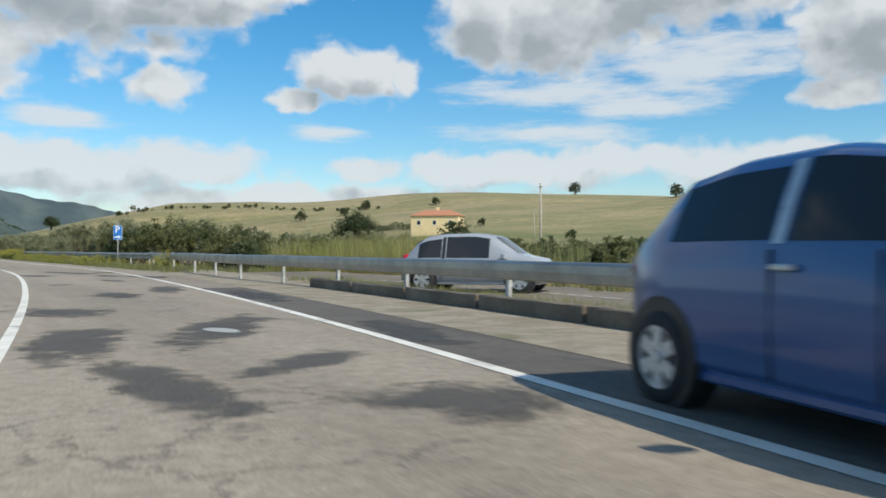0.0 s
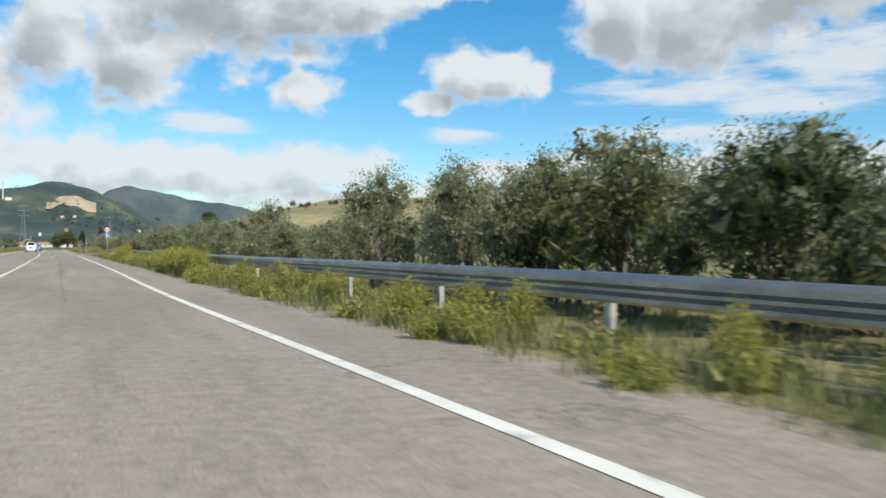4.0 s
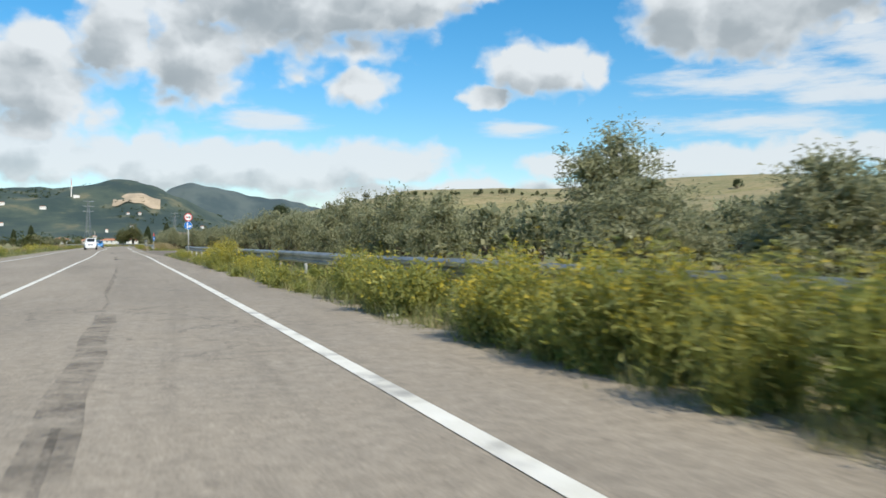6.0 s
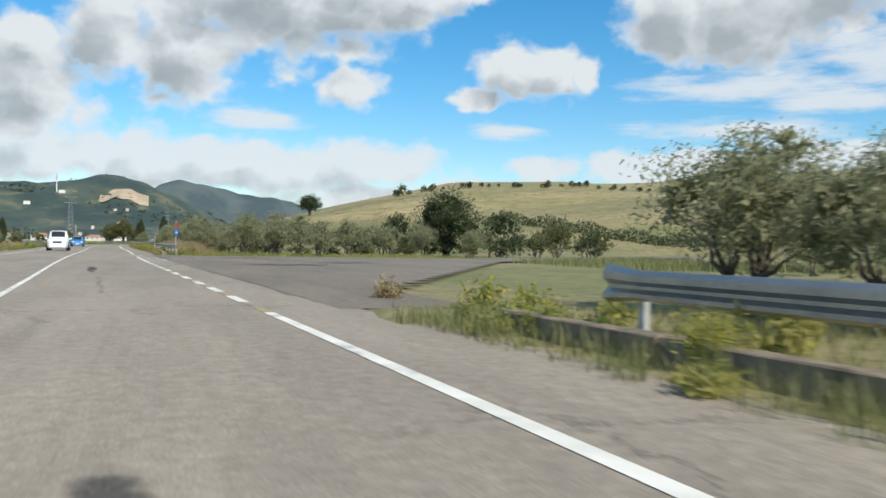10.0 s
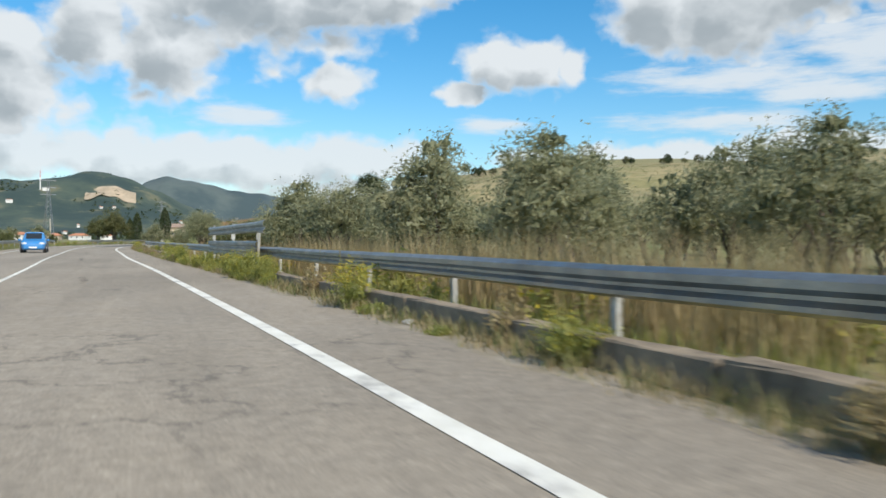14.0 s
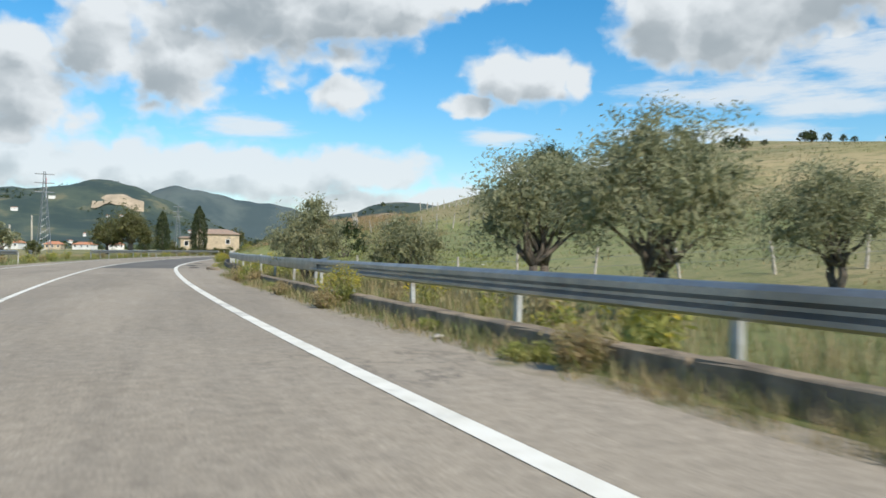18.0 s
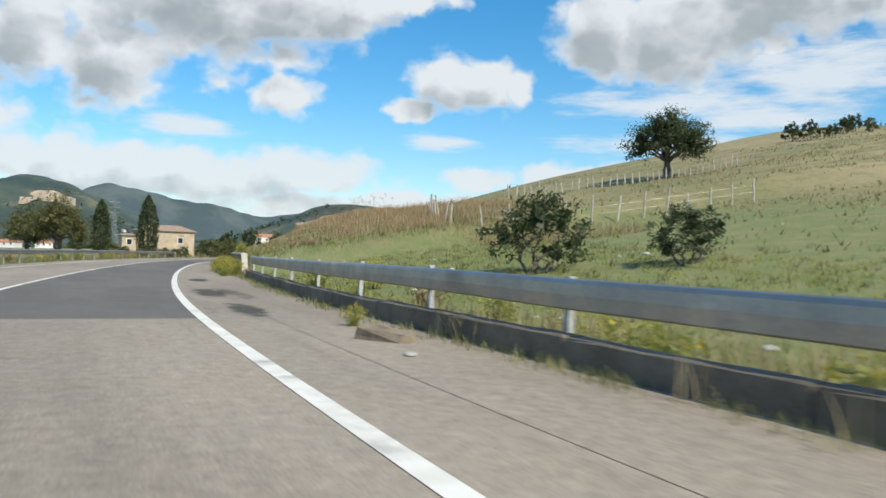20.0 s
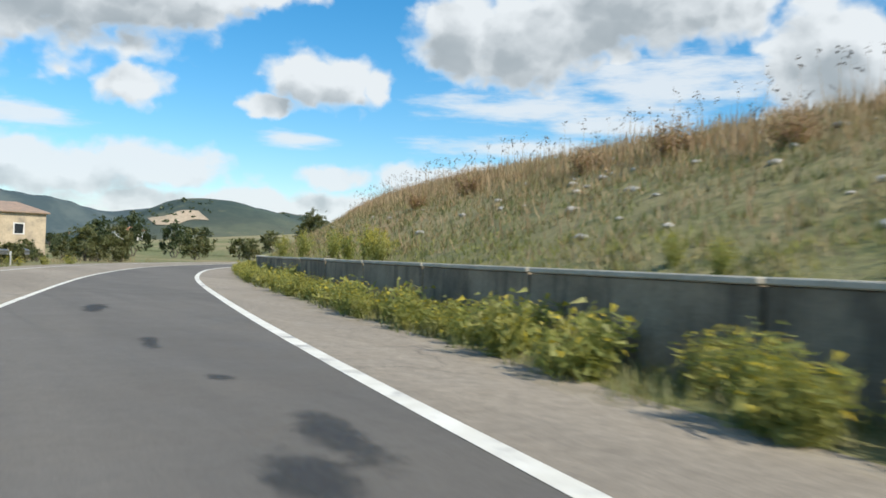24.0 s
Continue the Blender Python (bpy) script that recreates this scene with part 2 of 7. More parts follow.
def asphalt(name, tone, fresh=False):
    n = Nodes(name, 0.85)
    big = n.noise(0.25, 5.0, 0.65, (1.6, 0.25, 1))
    c = n.mix(n.step(big, 0.35, 0.65), tuple(v * 0.86 for v in tone), tuple(v * 1.1 for v in tone))
    c = n.mix(n.math("MULTIPLY", n.step(n.noise(1.6, 6.0, 0.7, (1, 0.2, 1)), 0.55, 0.75), 0.32), c, tuple(v * 0.55 for v in tone))
    track = n.step(n.noise(0.9, 6.0, 0.7, (2.2, 0.09, 1)), 0.5, 0.72)
    c = n.mix(n.math("MULTIPLY", track, 0.3), c, tuple(v * 0.5 for v in tone))
    mottle = n.noise(7.0, 5.0, 0.75)
    c = n.mix(0.8 if not fresh else 0.3, c, n.mix(mottle, (0.1, 0.1, 0.1), (0.9, 0.9, 0.9)), "OVERLAY")
    grit = n.noise(42.0, 3.0, 0.75)
    c = n.mix(0.8 if not fresh else 0.4, c, n.mix(grit, (0.0, 0.0, 0.0), (1.0, 1.0, 1.0)), "OVERLAY")
    vor = n.nt.nodes.new("ShaderNodeTexVoronoi")
    vor.feature = "DISTANCE_TO_EDGE"
    vor.inputs["Scale"].default_value = 0.55
    warp = n.nt.nodes.new("ShaderNodeVectorMath")
    warp.operation = "ADD"
    n.link(n.co, warp.inputs[0])
    sc = n.nt.nodes.new("ShaderNodeVectorMath")
    sc.operation = "SCALE"
    sc.inputs["Scale"].default_value = 1.4
    n.link(n.noise(1.1, 5.0, 0.7, None, "Color"), sc.inputs[0])
    n.link(sc.outputs[0], warp.inputs[1])
    n.link(warp.outputs[0], vor.inputs["Vector"])
    crack = n.math("MULTIPLY", n.step(vor.outputs["Distance"], 0.02, 0.004), n.step(n.noise(0.16, 3.0), 0.47, 0.6))
    if not fresh:
        c = n.mix(n.math("MULTIPLY", crack, 0.45), c, (0.03, 0.028, 0.025))
    rough = n.step(n.noise(0.8), 0.3, 0.7, 0.78, 0.95)
    n.link(rough, n.b.inputs["Roughness"])
    n.color(c)
    n.bump(grit, 0.35, 0.008)
    return n.m


def land():
    """Grass, pasture, olive slopes and far woods, with distance haze mixed into the far tones."""
    n = Nodes("land", 0.95)
    y = n.axis(1)
    z = n.axis(2)
    patch = n.step(n.noise(0.03, 6.0, 0.65), 0.38, 0.62)
    c = n.mix(patch, (0.15, 0.17, 0.055), (0.31, 0.25, 0.12))
    c = n.mix(n.math("MULTIPLY", n.step(n.noise(0.35, 5.0), 0.45, 0.7), 0.55), c, (0.30, 0.25, 0.12))
    c = n.mix(n.math("MULTIPLY", n.step(n.noise(1.7, 6.0), 0.48, 0.66), 0.6), c, (0.085, 0.11, 0.03))
    c = n.mix(n.math("MULTIPLY", n.step(n.noise(5.5, 5.0, 0.7), 0.5, 0.66), 0.55), c, (0.10, 0.085, 0.04))
    pasture = n.mix(n.step(n.noise(0.02, 5.0, 0.6, (1, 2.5, 1)), 0.35, 0.6), (0.37, 0.29, 0.155), (0.24, 0.215, 0.095))
    pasture = n.mix(n.math("MULTIPLY", n.step(n.noise(0.5, 6.0, 0.7, (0.6, 1.6, 1)), 0.46, 0.62), 0.7), pasture, (0.115, 0.125, 0.045))
    pasture = n.mix(n.math("MULTIPLY", n.step(n.noise(0.12, 6.0, 0.7, (0.5, 2.2, 1)), 0.5, 0.66), 0.55), pasture, (0.38, 0.30, 0.155))
    c = n.mix(n.math("MULTIPLY", n.step(z, 4.0, 9.0), 0.92), c, pasture)
    field = n.math("MULTIPLY", n.math("MULTIPLY", n.step(y, 198.0, 216.0), n.step(y, 262.0, 249.0)), n.step(z, 5.0, 3.0))
    c = n.mix(n.math("MULTIPLY", field, 0.7), c, n.mix(n.step(n.noise(0.8, 5.0), 0.4, 0.65), (0.15, 0.195, 0.055), (0.22, 0.22, 0.085)))
    # far woods: green darkened and turned bluish, partly to stand for haze
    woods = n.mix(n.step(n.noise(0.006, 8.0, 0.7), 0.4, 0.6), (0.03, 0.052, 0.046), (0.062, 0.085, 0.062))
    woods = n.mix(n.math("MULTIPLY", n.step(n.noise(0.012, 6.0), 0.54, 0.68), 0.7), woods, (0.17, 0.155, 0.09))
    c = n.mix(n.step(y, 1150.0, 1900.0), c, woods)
    # farthest ridges: blue-grey base colour painted in for aerial haze
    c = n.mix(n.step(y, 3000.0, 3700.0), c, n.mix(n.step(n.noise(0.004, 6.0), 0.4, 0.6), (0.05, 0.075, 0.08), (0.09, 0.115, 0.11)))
    n.color(c)
    n.bump(n.noise(6.0, 6.0), 0.6, 0.15)
    return n.m


def worn_paint(name, tone, cover, soft=0.07, dense=1.0):
    """Road paint of which flakes and tyre-worn strips are gone."""
    n = Nodes(name, 0.75)
    g = n.noise(30.0, 3.0)
    n.color(n.mix(g, tuple(v * 0.8 for v in tone), tone))
    a = n.math("ADD", n.noise(2.2, 8.0, 0.75), n.math("MULTIPLY", n.noise(14.0, 4.0, 0.7), 0.4))
    mask = n.math("MULTIPLY", n.step(a, 0.86 - cover * 0.36, 0.86 + soft - cover * 0.36), dense)
    clear = n.nt.nodes.new("ShaderNodeBsdfTransparent")
    mx = n.nt.nodes.new("ShaderNodeMixShader")
    n.link(mask, mx.inputs[0])
    n.link(clear.outputs[0], mx.inputs[1])
    n.link(n.b.outputs[0], mx.inputs[2])
    n.link(mx.outputs[0], n.nt.nodes["Material Output"].inputs[0])
    return n.m


def gloss_paint(name, c, rough=0.25, dust=(0.25, 0.23, 0.2)):
    n = Nodes(name, rough)
    n.color(n.mix(n.step(n.noise(2.5, 5.0), 0.5, 0.8, 0.0, 0.25), c, dust))
    n.b.inputs["Coat Weight"].default_value = 0.5
    n.b.inputs["Coat Roughness"].default_value = 0.08
    return n.m


def stain(name, tone, rough, strength=0.8, wet=False):
    """A mark on the asphalt that thins out in a ragged way; for objects one unit in radius."""
    n = Nodes(name, rough)
    n.b.inputs["Base Color"].default_value = (*tone, 1)
    far = n.nt.nodes.new("ShaderNodeVectorMath")
    far.operation = "LENGTH"
    n.link(n.co, far.inputs[0])
    geo = n.nt.nodes.new("ShaderNodeNewGeometry")
    n.co = geo.outputs["Position"]
    ragged = n.math("SUBTRACT", n.noise(1.6, 8.0, 0.72), 0.5)
    mask = n.math("ADD", n.math("SUBTRACT", 0.62, far.outputs["Value"]), n.math("MULTIPLY", ragged, 1.5 if not wet else 0.7))
    mask = n.math("MULTIPLY", n.step(mask, 0.0, 0.35 if not wet else 0.08), strength)
    mask = n.math("MULTIPLY", mask, n.step(n.noise(26.0, 3.0, 0.7), 0.25, 0.6, 0.55, 1.0) if not wet else 1.0)
    clear = n.nt.nodes.new("ShaderNodeBsdfTransparent")
    mx = n.nt.nodes.new("ShaderNodeMixShader")
    n.link(mask, mx.inputs[0])
    n.link(clear.outputs[0], mx.inputs[1])
    n.link(n.b.outputs[0], mx.inputs[2])
    n.link(mx.outputs[0], n.nt.nodes["Material Output"].inputs[0])
    return n.m


M_road = asphalt("worn_asphalt", (0.298, 0.25, 0.189))
M_damp = stain("damp_asphalt", (0.075, 0.066, 0.055), 0.6, 0.72)
M_side = asphalt("old_side_asphalt", (0.2, 0.164, 0.12))
M_shoulder = asphalt("dark_shoulder_asphalt", (0.115, 0.1, 0.082))
M_fresh = asphalt("fresh_asphalt", (0.14, 0.126, 0.106), fresh=True)
M_tar = stain("tarry_streak", (0.07, 0.064, 0.056), 0.8, 0.7)
M_streak = worn_paint("worn_tar", (0.11, 0.094, 0.075), 0.75, 0.35, 0.55)
M_seam = asphalt("tarred_seam", (0.165, 0.146, 0.12), fresh=True)
M_oil = stain("oily_asphalt", (0.03, 0.03, 0.028), 0.6, 0.55)
M_land = land()
M_paint = surface("road_paint", (0.80, 0.77, 0.68), (0.68, 0.65, 0.56), 2.0, 0.7, 0, 60.0, 0.2, 0.003, (0.3, 0.28, 0.25))
M_old_paint = surface("faded_yellow_paint", (0.42, 0.32, 0.12), (0.3, 0.26, 0.17), 3.0, 0.8, 0, 60.0, 0.2, 0.003, (0.17, 0.16, 0.14))
M_worn_white = worn_paint("worn_white_paint", (0.7, 0.69, 0.64), 0.55)
M_steel = surface("galvanised_steel", (0.42, 0.40, 0.365), (0.34, 0.325, 0.30), 1.2, 0.42, 0.85, 25.0, 0.06, 0.002, (0.27, 0.255, 0.23))
M_post = surface("pale_steel_post", (0.52, 0.515, 0.49), (0.42, 0.415, 0.39), 4.0, 0.5, 0.3, 30.0, 0.1, 0.002, (0.3, 0.24, 0.18))
M_dark_kerb = surface("blackened_concrete", (0.18, 0.146, 0.106), (0.12, 0.098, 0.072), 0.9, 0.9, 0, 18.0, 0.5, 0.02, (0.22, 0.19, 0.15))
M_concrete = surface("weathered_concrete", (0.29, 0.228, 0.155), (0.19, 0.15, 0.105), 1.3, 0.92, 0, 22.0, 0.5, 0.02, (0.13, 0.11, 0.085), True)
M_dark_wall = surface("stained_concrete", (0.33, 0.265, 0.182), (0.2, 0.162, 0.112), 0.9, 0.9, 0, 18.0, 0.5, 0.02, (0.085, 0.072, 0.055), True)
M_cap = surface("pale_concrete", (0.52, 0.47, 0.38), (0.42, 0.38, 0.3), 2.0, 0.9, 0, 25.0, 0.4, 0.01)
M_soil = surface("gravelly_soil", (0.34, 0.29, 0.22), (0.24, 0.2, 0.14), 1.6, 0.97, 0, 14.0, 0.8, 0.03, (0.15, 0.15, 0.07))
M_bark = surface("grey_bark", (0.16, 0.13, 0.10), (0.09, 0.075, 0.06), 5.0, 0.95, 0, 30.0, 0.9, 0.03)
M_olive = foliage("olive_leaves", (0.33, 0.33, 0.185), (0.19, 0.20, 0.095), (0.36, 0.35, 0.20), 0.45)
M_oak = foliage("dark_green_leaves", (0.06, 0.085, 0.03), (0.10, 0.12, 0.045), (0.045, 0.06, 0.025))
M_scrub = foliage("scrub_leaves", (0.14, 0.155, 0.05), (0.09, 0.10, 0.035), (0.2, 0.18, 0.07))
M_weed = foliage("weed_leaves", (0.36, 0.37, 0.085), (0.24, 0.275, 0.07), (0.42, 0.38, 0.12), 0.5)
M_bloom = foliage("yellow_blossom", (0.62, 0.46, 0.03), (0.5, 0.4, 0.04), (0.42, 0.38, 0.06))
M_grass = foliage("mixed_grass", (0.215, 0.24, 0.075), (0.34, 0.30, 0.135), (0.155, 0.18, 0.055))
M_straw = foliage("dry_grass", (0.46, 0.36, 0.19), (0.34, 0.25, 0.12), (0.3, 0.26, 0.12))
M_rust = foliage("rusty_dry_weeds", (0.46, 0.30, 0.16), (0.34, 0.215, 0.11), (0.52, 0.39, 0.22))
M_stone = surface("pale_field_stone", (0.5, 0.47, 0.42), (0.38, 0.35, 0.3), 6.0, 0.9)
M_white = surface("white_enamel", (0.8, 0.8, 0.79), (0.74, 0.74, 0.72), 3.0, 0.35, 0, 30.0, 0.05, 0.001)
M_blue = surface("blue_sign_enamel", (0.02, 0.17, 0.55), (0.025, 0.19, 0.58), 3.0, 0.35, 0, 30.0, 0.05, 0.001)
M_red = surface("red_sign_enamel", (0.62, 0.035, 0.03), (0.55, 0.04, 0.035), 3.0, 0.35, 0, 30.0, 0.05, 0.001)
M_black = surface("black_enamel", (0.02, 0.02, 0.02), (0.03, 0.03, 0.03), 3.0, 0.5)
M_signback = surface("grey_sign_back", (0.3, 0.31, 0.32), (0.25, 0.26, 0.27), 4.0, 0.5, 0.5)
M_plaster = surface("yellow_plaster", (0.86, 0.68, 0.36), (0.8, 0.63, 0.36), 0.8, 0.9, 0, 12.0, 0.3, 0.01)
M_farm = surface("ochre_masonry", (0.55, 0.44, 0.3), (0.45, 0.36, 0.25), 1.1, 0.95, 0, 9.0, 0.6, 0.03, (0.3, 0.25, 0.19))
M_lime = surface("white_render", (0.75, 0.73, 0.69), (0.66, 0.64, 0.6), 0.6, 0.9)
M_tile = surface("terracotta_tiles", (0.52, 0.22, 0.11), (0.42, 0.2, 0.12), 1.5, 0.9, 0, 8.0, 0.8, 0.03)
M_old_tile = surface("weathered_roof_tiles", (0.36, 0.25, 0.18), (0.28, 0.21, 0.16), 1.5, 0.95, 0, 8.0, 0.8, 0.03)
M_pane = gloss_paint("dark_window_glass", (0.03, 0.035, 0.04), 0.06, (0.05, 0.05, 0.05))
M_pane.node_tree.nodes["Principled BSDF"].inputs["Coat Weight"].default_value = 0.0
M_pane.node_tree.nodes["Principled BSDF"].inputs["Specular IOR Level"].default_value = 0.22
M_car_blue = gloss_paint("blue_car_paint", (0.03, 0.085, 0.235), 0.3, (0.04, 0.085, 0.21))
M_car_cyan = gloss_paint("light_blue_car_paint", (0.05, 0.22, 0.5))
M_car_silver = gloss_paint("silver_car_paint", (0.34, 0.36, 0.385), 0.25, (0.5, 0.5, 0.5))
M_car_white = gloss_paint("white_car_paint", (0.8, 0.8, 0.79), 0.25, (0.6, 0.58, 0.55))
M_tyre = surface("tyre_rubber", (0.02, 0.02, 0.02), (0.03, 0.03, 0.028), 8.0, 0.85)
M_rim = surface("silver_wheel", (0.6, 0.61, 0.62), (0.52, 0.53, 0.54), 8.0, 0.35, 0.6)
M_lamp_red = gloss_paint("red_lamp_glass", (0.45, 0.02, 0.02), 0.1, (0.3, 0.03, 0.03))
M_lamp_clear = gloss_paint("clear_lamp_glass", (0.7, 0.7, 0.7), 0.1, (0.6, 0.6, 0.6))
M_wood = surface("weathered_post_wood", (0.5, 0.45, 0.37), (0.36, 0.32, 0.26), 6.0, 0.95)
M_quarry = surface("bare_quarry_face", (0.46, 0.36, 0.25), (0.36, 0.29, 0.2), 0.02, 0.95, 0, 0.2, 0.5, 1.0)


M_water = stain("puddle_water", (0.05, 0.05, 0.045), 0.02, 1.0, True)

# ---- building helpers ----
def part(name, bm, material, parent=None, label="", smooth=False):
    """Links a bmesh, or mesh data, as one mesh object under a thing or a part."""
    if isinstance(bm, bmesh.types.BMesh):
        me = bpy.data.meshes.new(name)
        bm.to_mesh(me)
        bm.free()
    else:
        me = bm
    if not me.materials:
        me.materials.append(material)
    if smooth:
        me.polygons.foreach_set("use_smooth", [True] * len(me.polygons))
    ob = new(name, me)
    ob.parent = parent
    return tagged(ob, label)


def thing(name, m, label, category, group=""):
    ob = new(name)
    ob.empty_display_size = 0.2
    ob.matrix_world = m
    return tagged(ob, label, category, group)


def boxed(bm, lo, hi, bevel=0.0):
    lo, hi = Vector(lo), Vector(hi)
    r = bmesh.ops.create_cube(bm, size=1, matrix=Matrix.LocRotScale((lo + hi) / 2, None, hi - lo))
    if bevel:
        es = list({e for v in r["verts"] for e in v.link_edges})
        bmesh.ops.bevel(bm, geom=es, offset=bevel, segments=1, affect="EDGES")
    return bm


def box_mesh(name, lo, hi, material, bevel=0.0):
    bm = boxed(bmesh.new(), lo, hi, bevel)
    me = bpy.data.meshes.new(name)
    bm.to_mesh(me)
    bm.free()
    me.materials.append(material)
    return me


def tube(bm, pts, radii, n=7):
    """A tapered, bent tube through points."""
    rings = []
    pts = [Vector(p) for p in pts]
    for i, p in enumerate(pts):
        along = (pts[min(i + 1, len(pts) - 1)] - pts[max(i - 1, 0)]).normalized()
        side = along.cross(Vector((0.13, 0.97, 0.2))).normalized()
        up = along.cross(side)
        rings.append([bm.verts.new(p + radii[i] * (math.cos(6.2832 * k / n) * side + math.sin(6.2832 * k / n) * up)) for k in range(n)])
    for a, b in zip(rings, rings[1:]):
        for k in range(n):
            bm.faces.new((a[k], a[(k + 1) % n], b[(k + 1) % n], b[k]))
    bm.faces.new(rings[-1])
    bm.faces.new(rings[0][::-1])
    return bm


def raw_mesh(name, verts, faces, material, smooth=False):
    """A mesh from arrays of places and of quads or triangles."""
    me = bpy.data.meshes.new(name)
    verts, faces = np.asarray(verts, np.float32), np.asarray(faces, np.int32)
    k = faces.shape[1]
    me.vertices.add(len(verts))
    me.vertices.foreach_set("co", verts.ravel())
    me.loops.add(faces.size)
    me.loops.foreach_set("vertex_index", faces.ravel())
    me.polygons.add(len(faces))
    me.polygons.foreach_set("loop_start", np.arange(0, faces.size, k, dtype=np.int32))
    if smooth:
        me.polygons.foreach_set("use_smooth", np.ones(len(faces), bool))
    me.update(calc_edges=True)
    me.materials.append(material)
    return me


def leaf_fan(centres, length, width, rng, droop=0.0, spread=1.0):
    """Corners of small pointed leaves at the given places."""
    n = len(centres)
    a = rng.normal(size=(n, 3)) * (1, 1, spread)
    a[:, 2] -= droop
    a /= np.linalg.norm(a, axis=1, keepdims=True)
    b = np.cross(a, rng.normal(size=(n, 3)))
    b /= np.linalg.norm(b, axis=1, keepdims=True)
    size = rng.uniform(0.6, 1.3, (n, 1))
    a, b = a * length * size / 2, b * width * size / 2
    return np.stack([centres - a + b, centres - a - b, centres + a], 1).reshape(-1, 3)


def leaves(name, centres, length, width, material, rng, droop=0.0, spread=1.0):
    """A mesh of small leaves, each an island."""
    verts = leaf_fan(centres, length, width, rng, droop, spread)
    return raw_mesh(name, verts, np.arange(len(verts)).reshape(-1, 3), material)


def lobed(rng, lobes, per, fill=0.5):
    """Places near the skins of several ellipsoids (x, y, z, rx, ry, rz), in clumps."""
    out = []
    for x, y, z, rx, ry, rz in lobes:
        k = max(int(per / 22), 1)
        v = rng.normal(size=(k, 3))
        v /= np.linalg.norm(v, axis=1, keepdims=True)
        r = rng.uniform(fill, 1.08, (k, 1))
        clump = v * r * (rx, ry, rz) + (x, y, z)
        size = 0.18 * min(rx, rz)
        out.append((clump[:, None] + rng.normal(size=(k, 22, 3)) * size * (1, 1, 0.75)).reshape(-1, 3))
    return np.concatenate(out)


def blades(name, roots, high, lean, width, material, rng, curve=0.4, plain=False):
    """Grass blades: bent strips from roots (n, 3), or plain slivers."""
    n = len(roots)
    h = (high * rng.uniform(0.55, 1.25, n))[:, None]
    th = rng.uniform(0, 6.2832, n)
    out = np.stack([np.cos(th), np.sin(th), 0 * th], 1)
    side = np.stack([-np.sin(th), np.cos(th), 0 * th], 1) * np.broadcast_to(width, (n,))[:, None] / 2
    bend = out * (lean * rng.uniform(0.2, 1.3, n))[:, None] * h
    if plain:
        verts = np.stack([roots - side, roots + side, roots + bend + (0, 0, 1) * h], 1).reshape(-1, 3)
        return raw_mesh(name, verts, np.arange(3 * n).reshape(-1, 3), material)
    mid = roots + bend * curve + (0, 0, 1) * h * 0.6
    tip = roots + bend + (0, 0, 1) * h
    verts = np.stack([roots - side, roots + side, mid + side * 0.7, mid - side * 0.7, tip], 1).reshape(-1, 3)
    i = np.arange(n)[:, None] * 5
    tris = np.concatenate([i + [0, 1, 2], i + [0, 2, 3], i + [3, 2, 4]])
    return raw_mesh(name, verts, tris, material)


# ---- plan: the right edge line of the road, x as a function of y ----
EDGE_Y0, EDGE_STEP = -150.0, 18.0
EDGE = [-11.28, -5.15, -0.65, 2.22, 4.02, 4.79, 3.96, 2.82, 1.99, 1.1, 0.13, -0.79, -1.89, -3.11, -4.17, -5.02, -5.97, -7.08,
        -7.91, -8.76, -9.05, -8.66, -7.09, -4.78, -1.78, 2.21, 7.06, 13.7, 23.5, 36, 52]
LANE = 3.86


def edge(y):
    y = np.asarray(y, float)
    v = np.array(EDGE)
    u = (y - EDGE_Y0) / EDGE_STEP
    i = np.clip(np.floor(u).astype(int), 0, len(v) - 2)
    f = np.clip(u, 0, len(v) - 1) - i
    m = np.gradient(v)
    r = (2 * f**3 - 3 * f**2 + 1) * v[i] + (f**3 - 2 * f**2 + f) * m[i] + (3 * f**2 - 2 * f**3) * v[i + 1] + (f**3 - f**2) * m[i + 1]
    return r + np.where(u < 0, u * m[0], 0) + np.clip(u - (len(v) - 1), 0, 4) * m[-1]


def sm(a, b, x):
    t = np.clip((np.asarray(x, float) - a) / (b - a), 0, 1)
    return t * t * (3 - 2 * t)


def slope_at(y):
    return (edge(y + 1) - edge(y - 1)) / 2


def beside(y, d):
    """The place d metres to the right of the edge line at y."""
    k = np.sqrt(1 + slope_at(y) ** 2)
    return edge(y) + d / k, y - d * slope_at(y) / k


def bump(x, y, cx, cy, sx, sy, h):
    return h * np.exp(-(((x - cx) / sx) ** 2) - ((y - cy) / sy) ** 2)


def wobble(x, y, s):
    return np.sin(x / s + 1.3 * np.sin(y / s * 0.7)) * np.cos(y / s * 0.9 + 0.8 * np.sin(x / s * 0.6))


def junction_depth(x, y):
    """How far inside the paved junction a place lies (negative: outside)."""
    poly = [(beside(57, -1.5)[0], 57), (1.5, 61), (9, 76), (19, 96), (95, 165), (87, 175), (21, 108.5), (9, 106.8), (-1.2, 106.4), (beside(107, -1.5)[0], 107)]
    best = np.full(np.shape(x), 1e9)
    inside = np.zeros(np.shape(x), bool)
    for (ax, ay), (bx, by) in zip(poly, poly[1:] + poly[:1]):
        t = np.clip(((x - ax) * (bx - ax) + (y - ay) * (by - ay)) / ((bx - ax) ** 2 + (by - ay) ** 2), 0, 1)
        best = np.minimum(best, np.hypot(x - ax - t * (bx - ax), y - ay - t * (by - ay)))
        cross = ((ay > y) != (by > y)) & (x < (bx - ax) * (y - ay) / (by - ay + 1e-9) + ax)
        inside ^= cross
    return np.where(inside, best, -best)


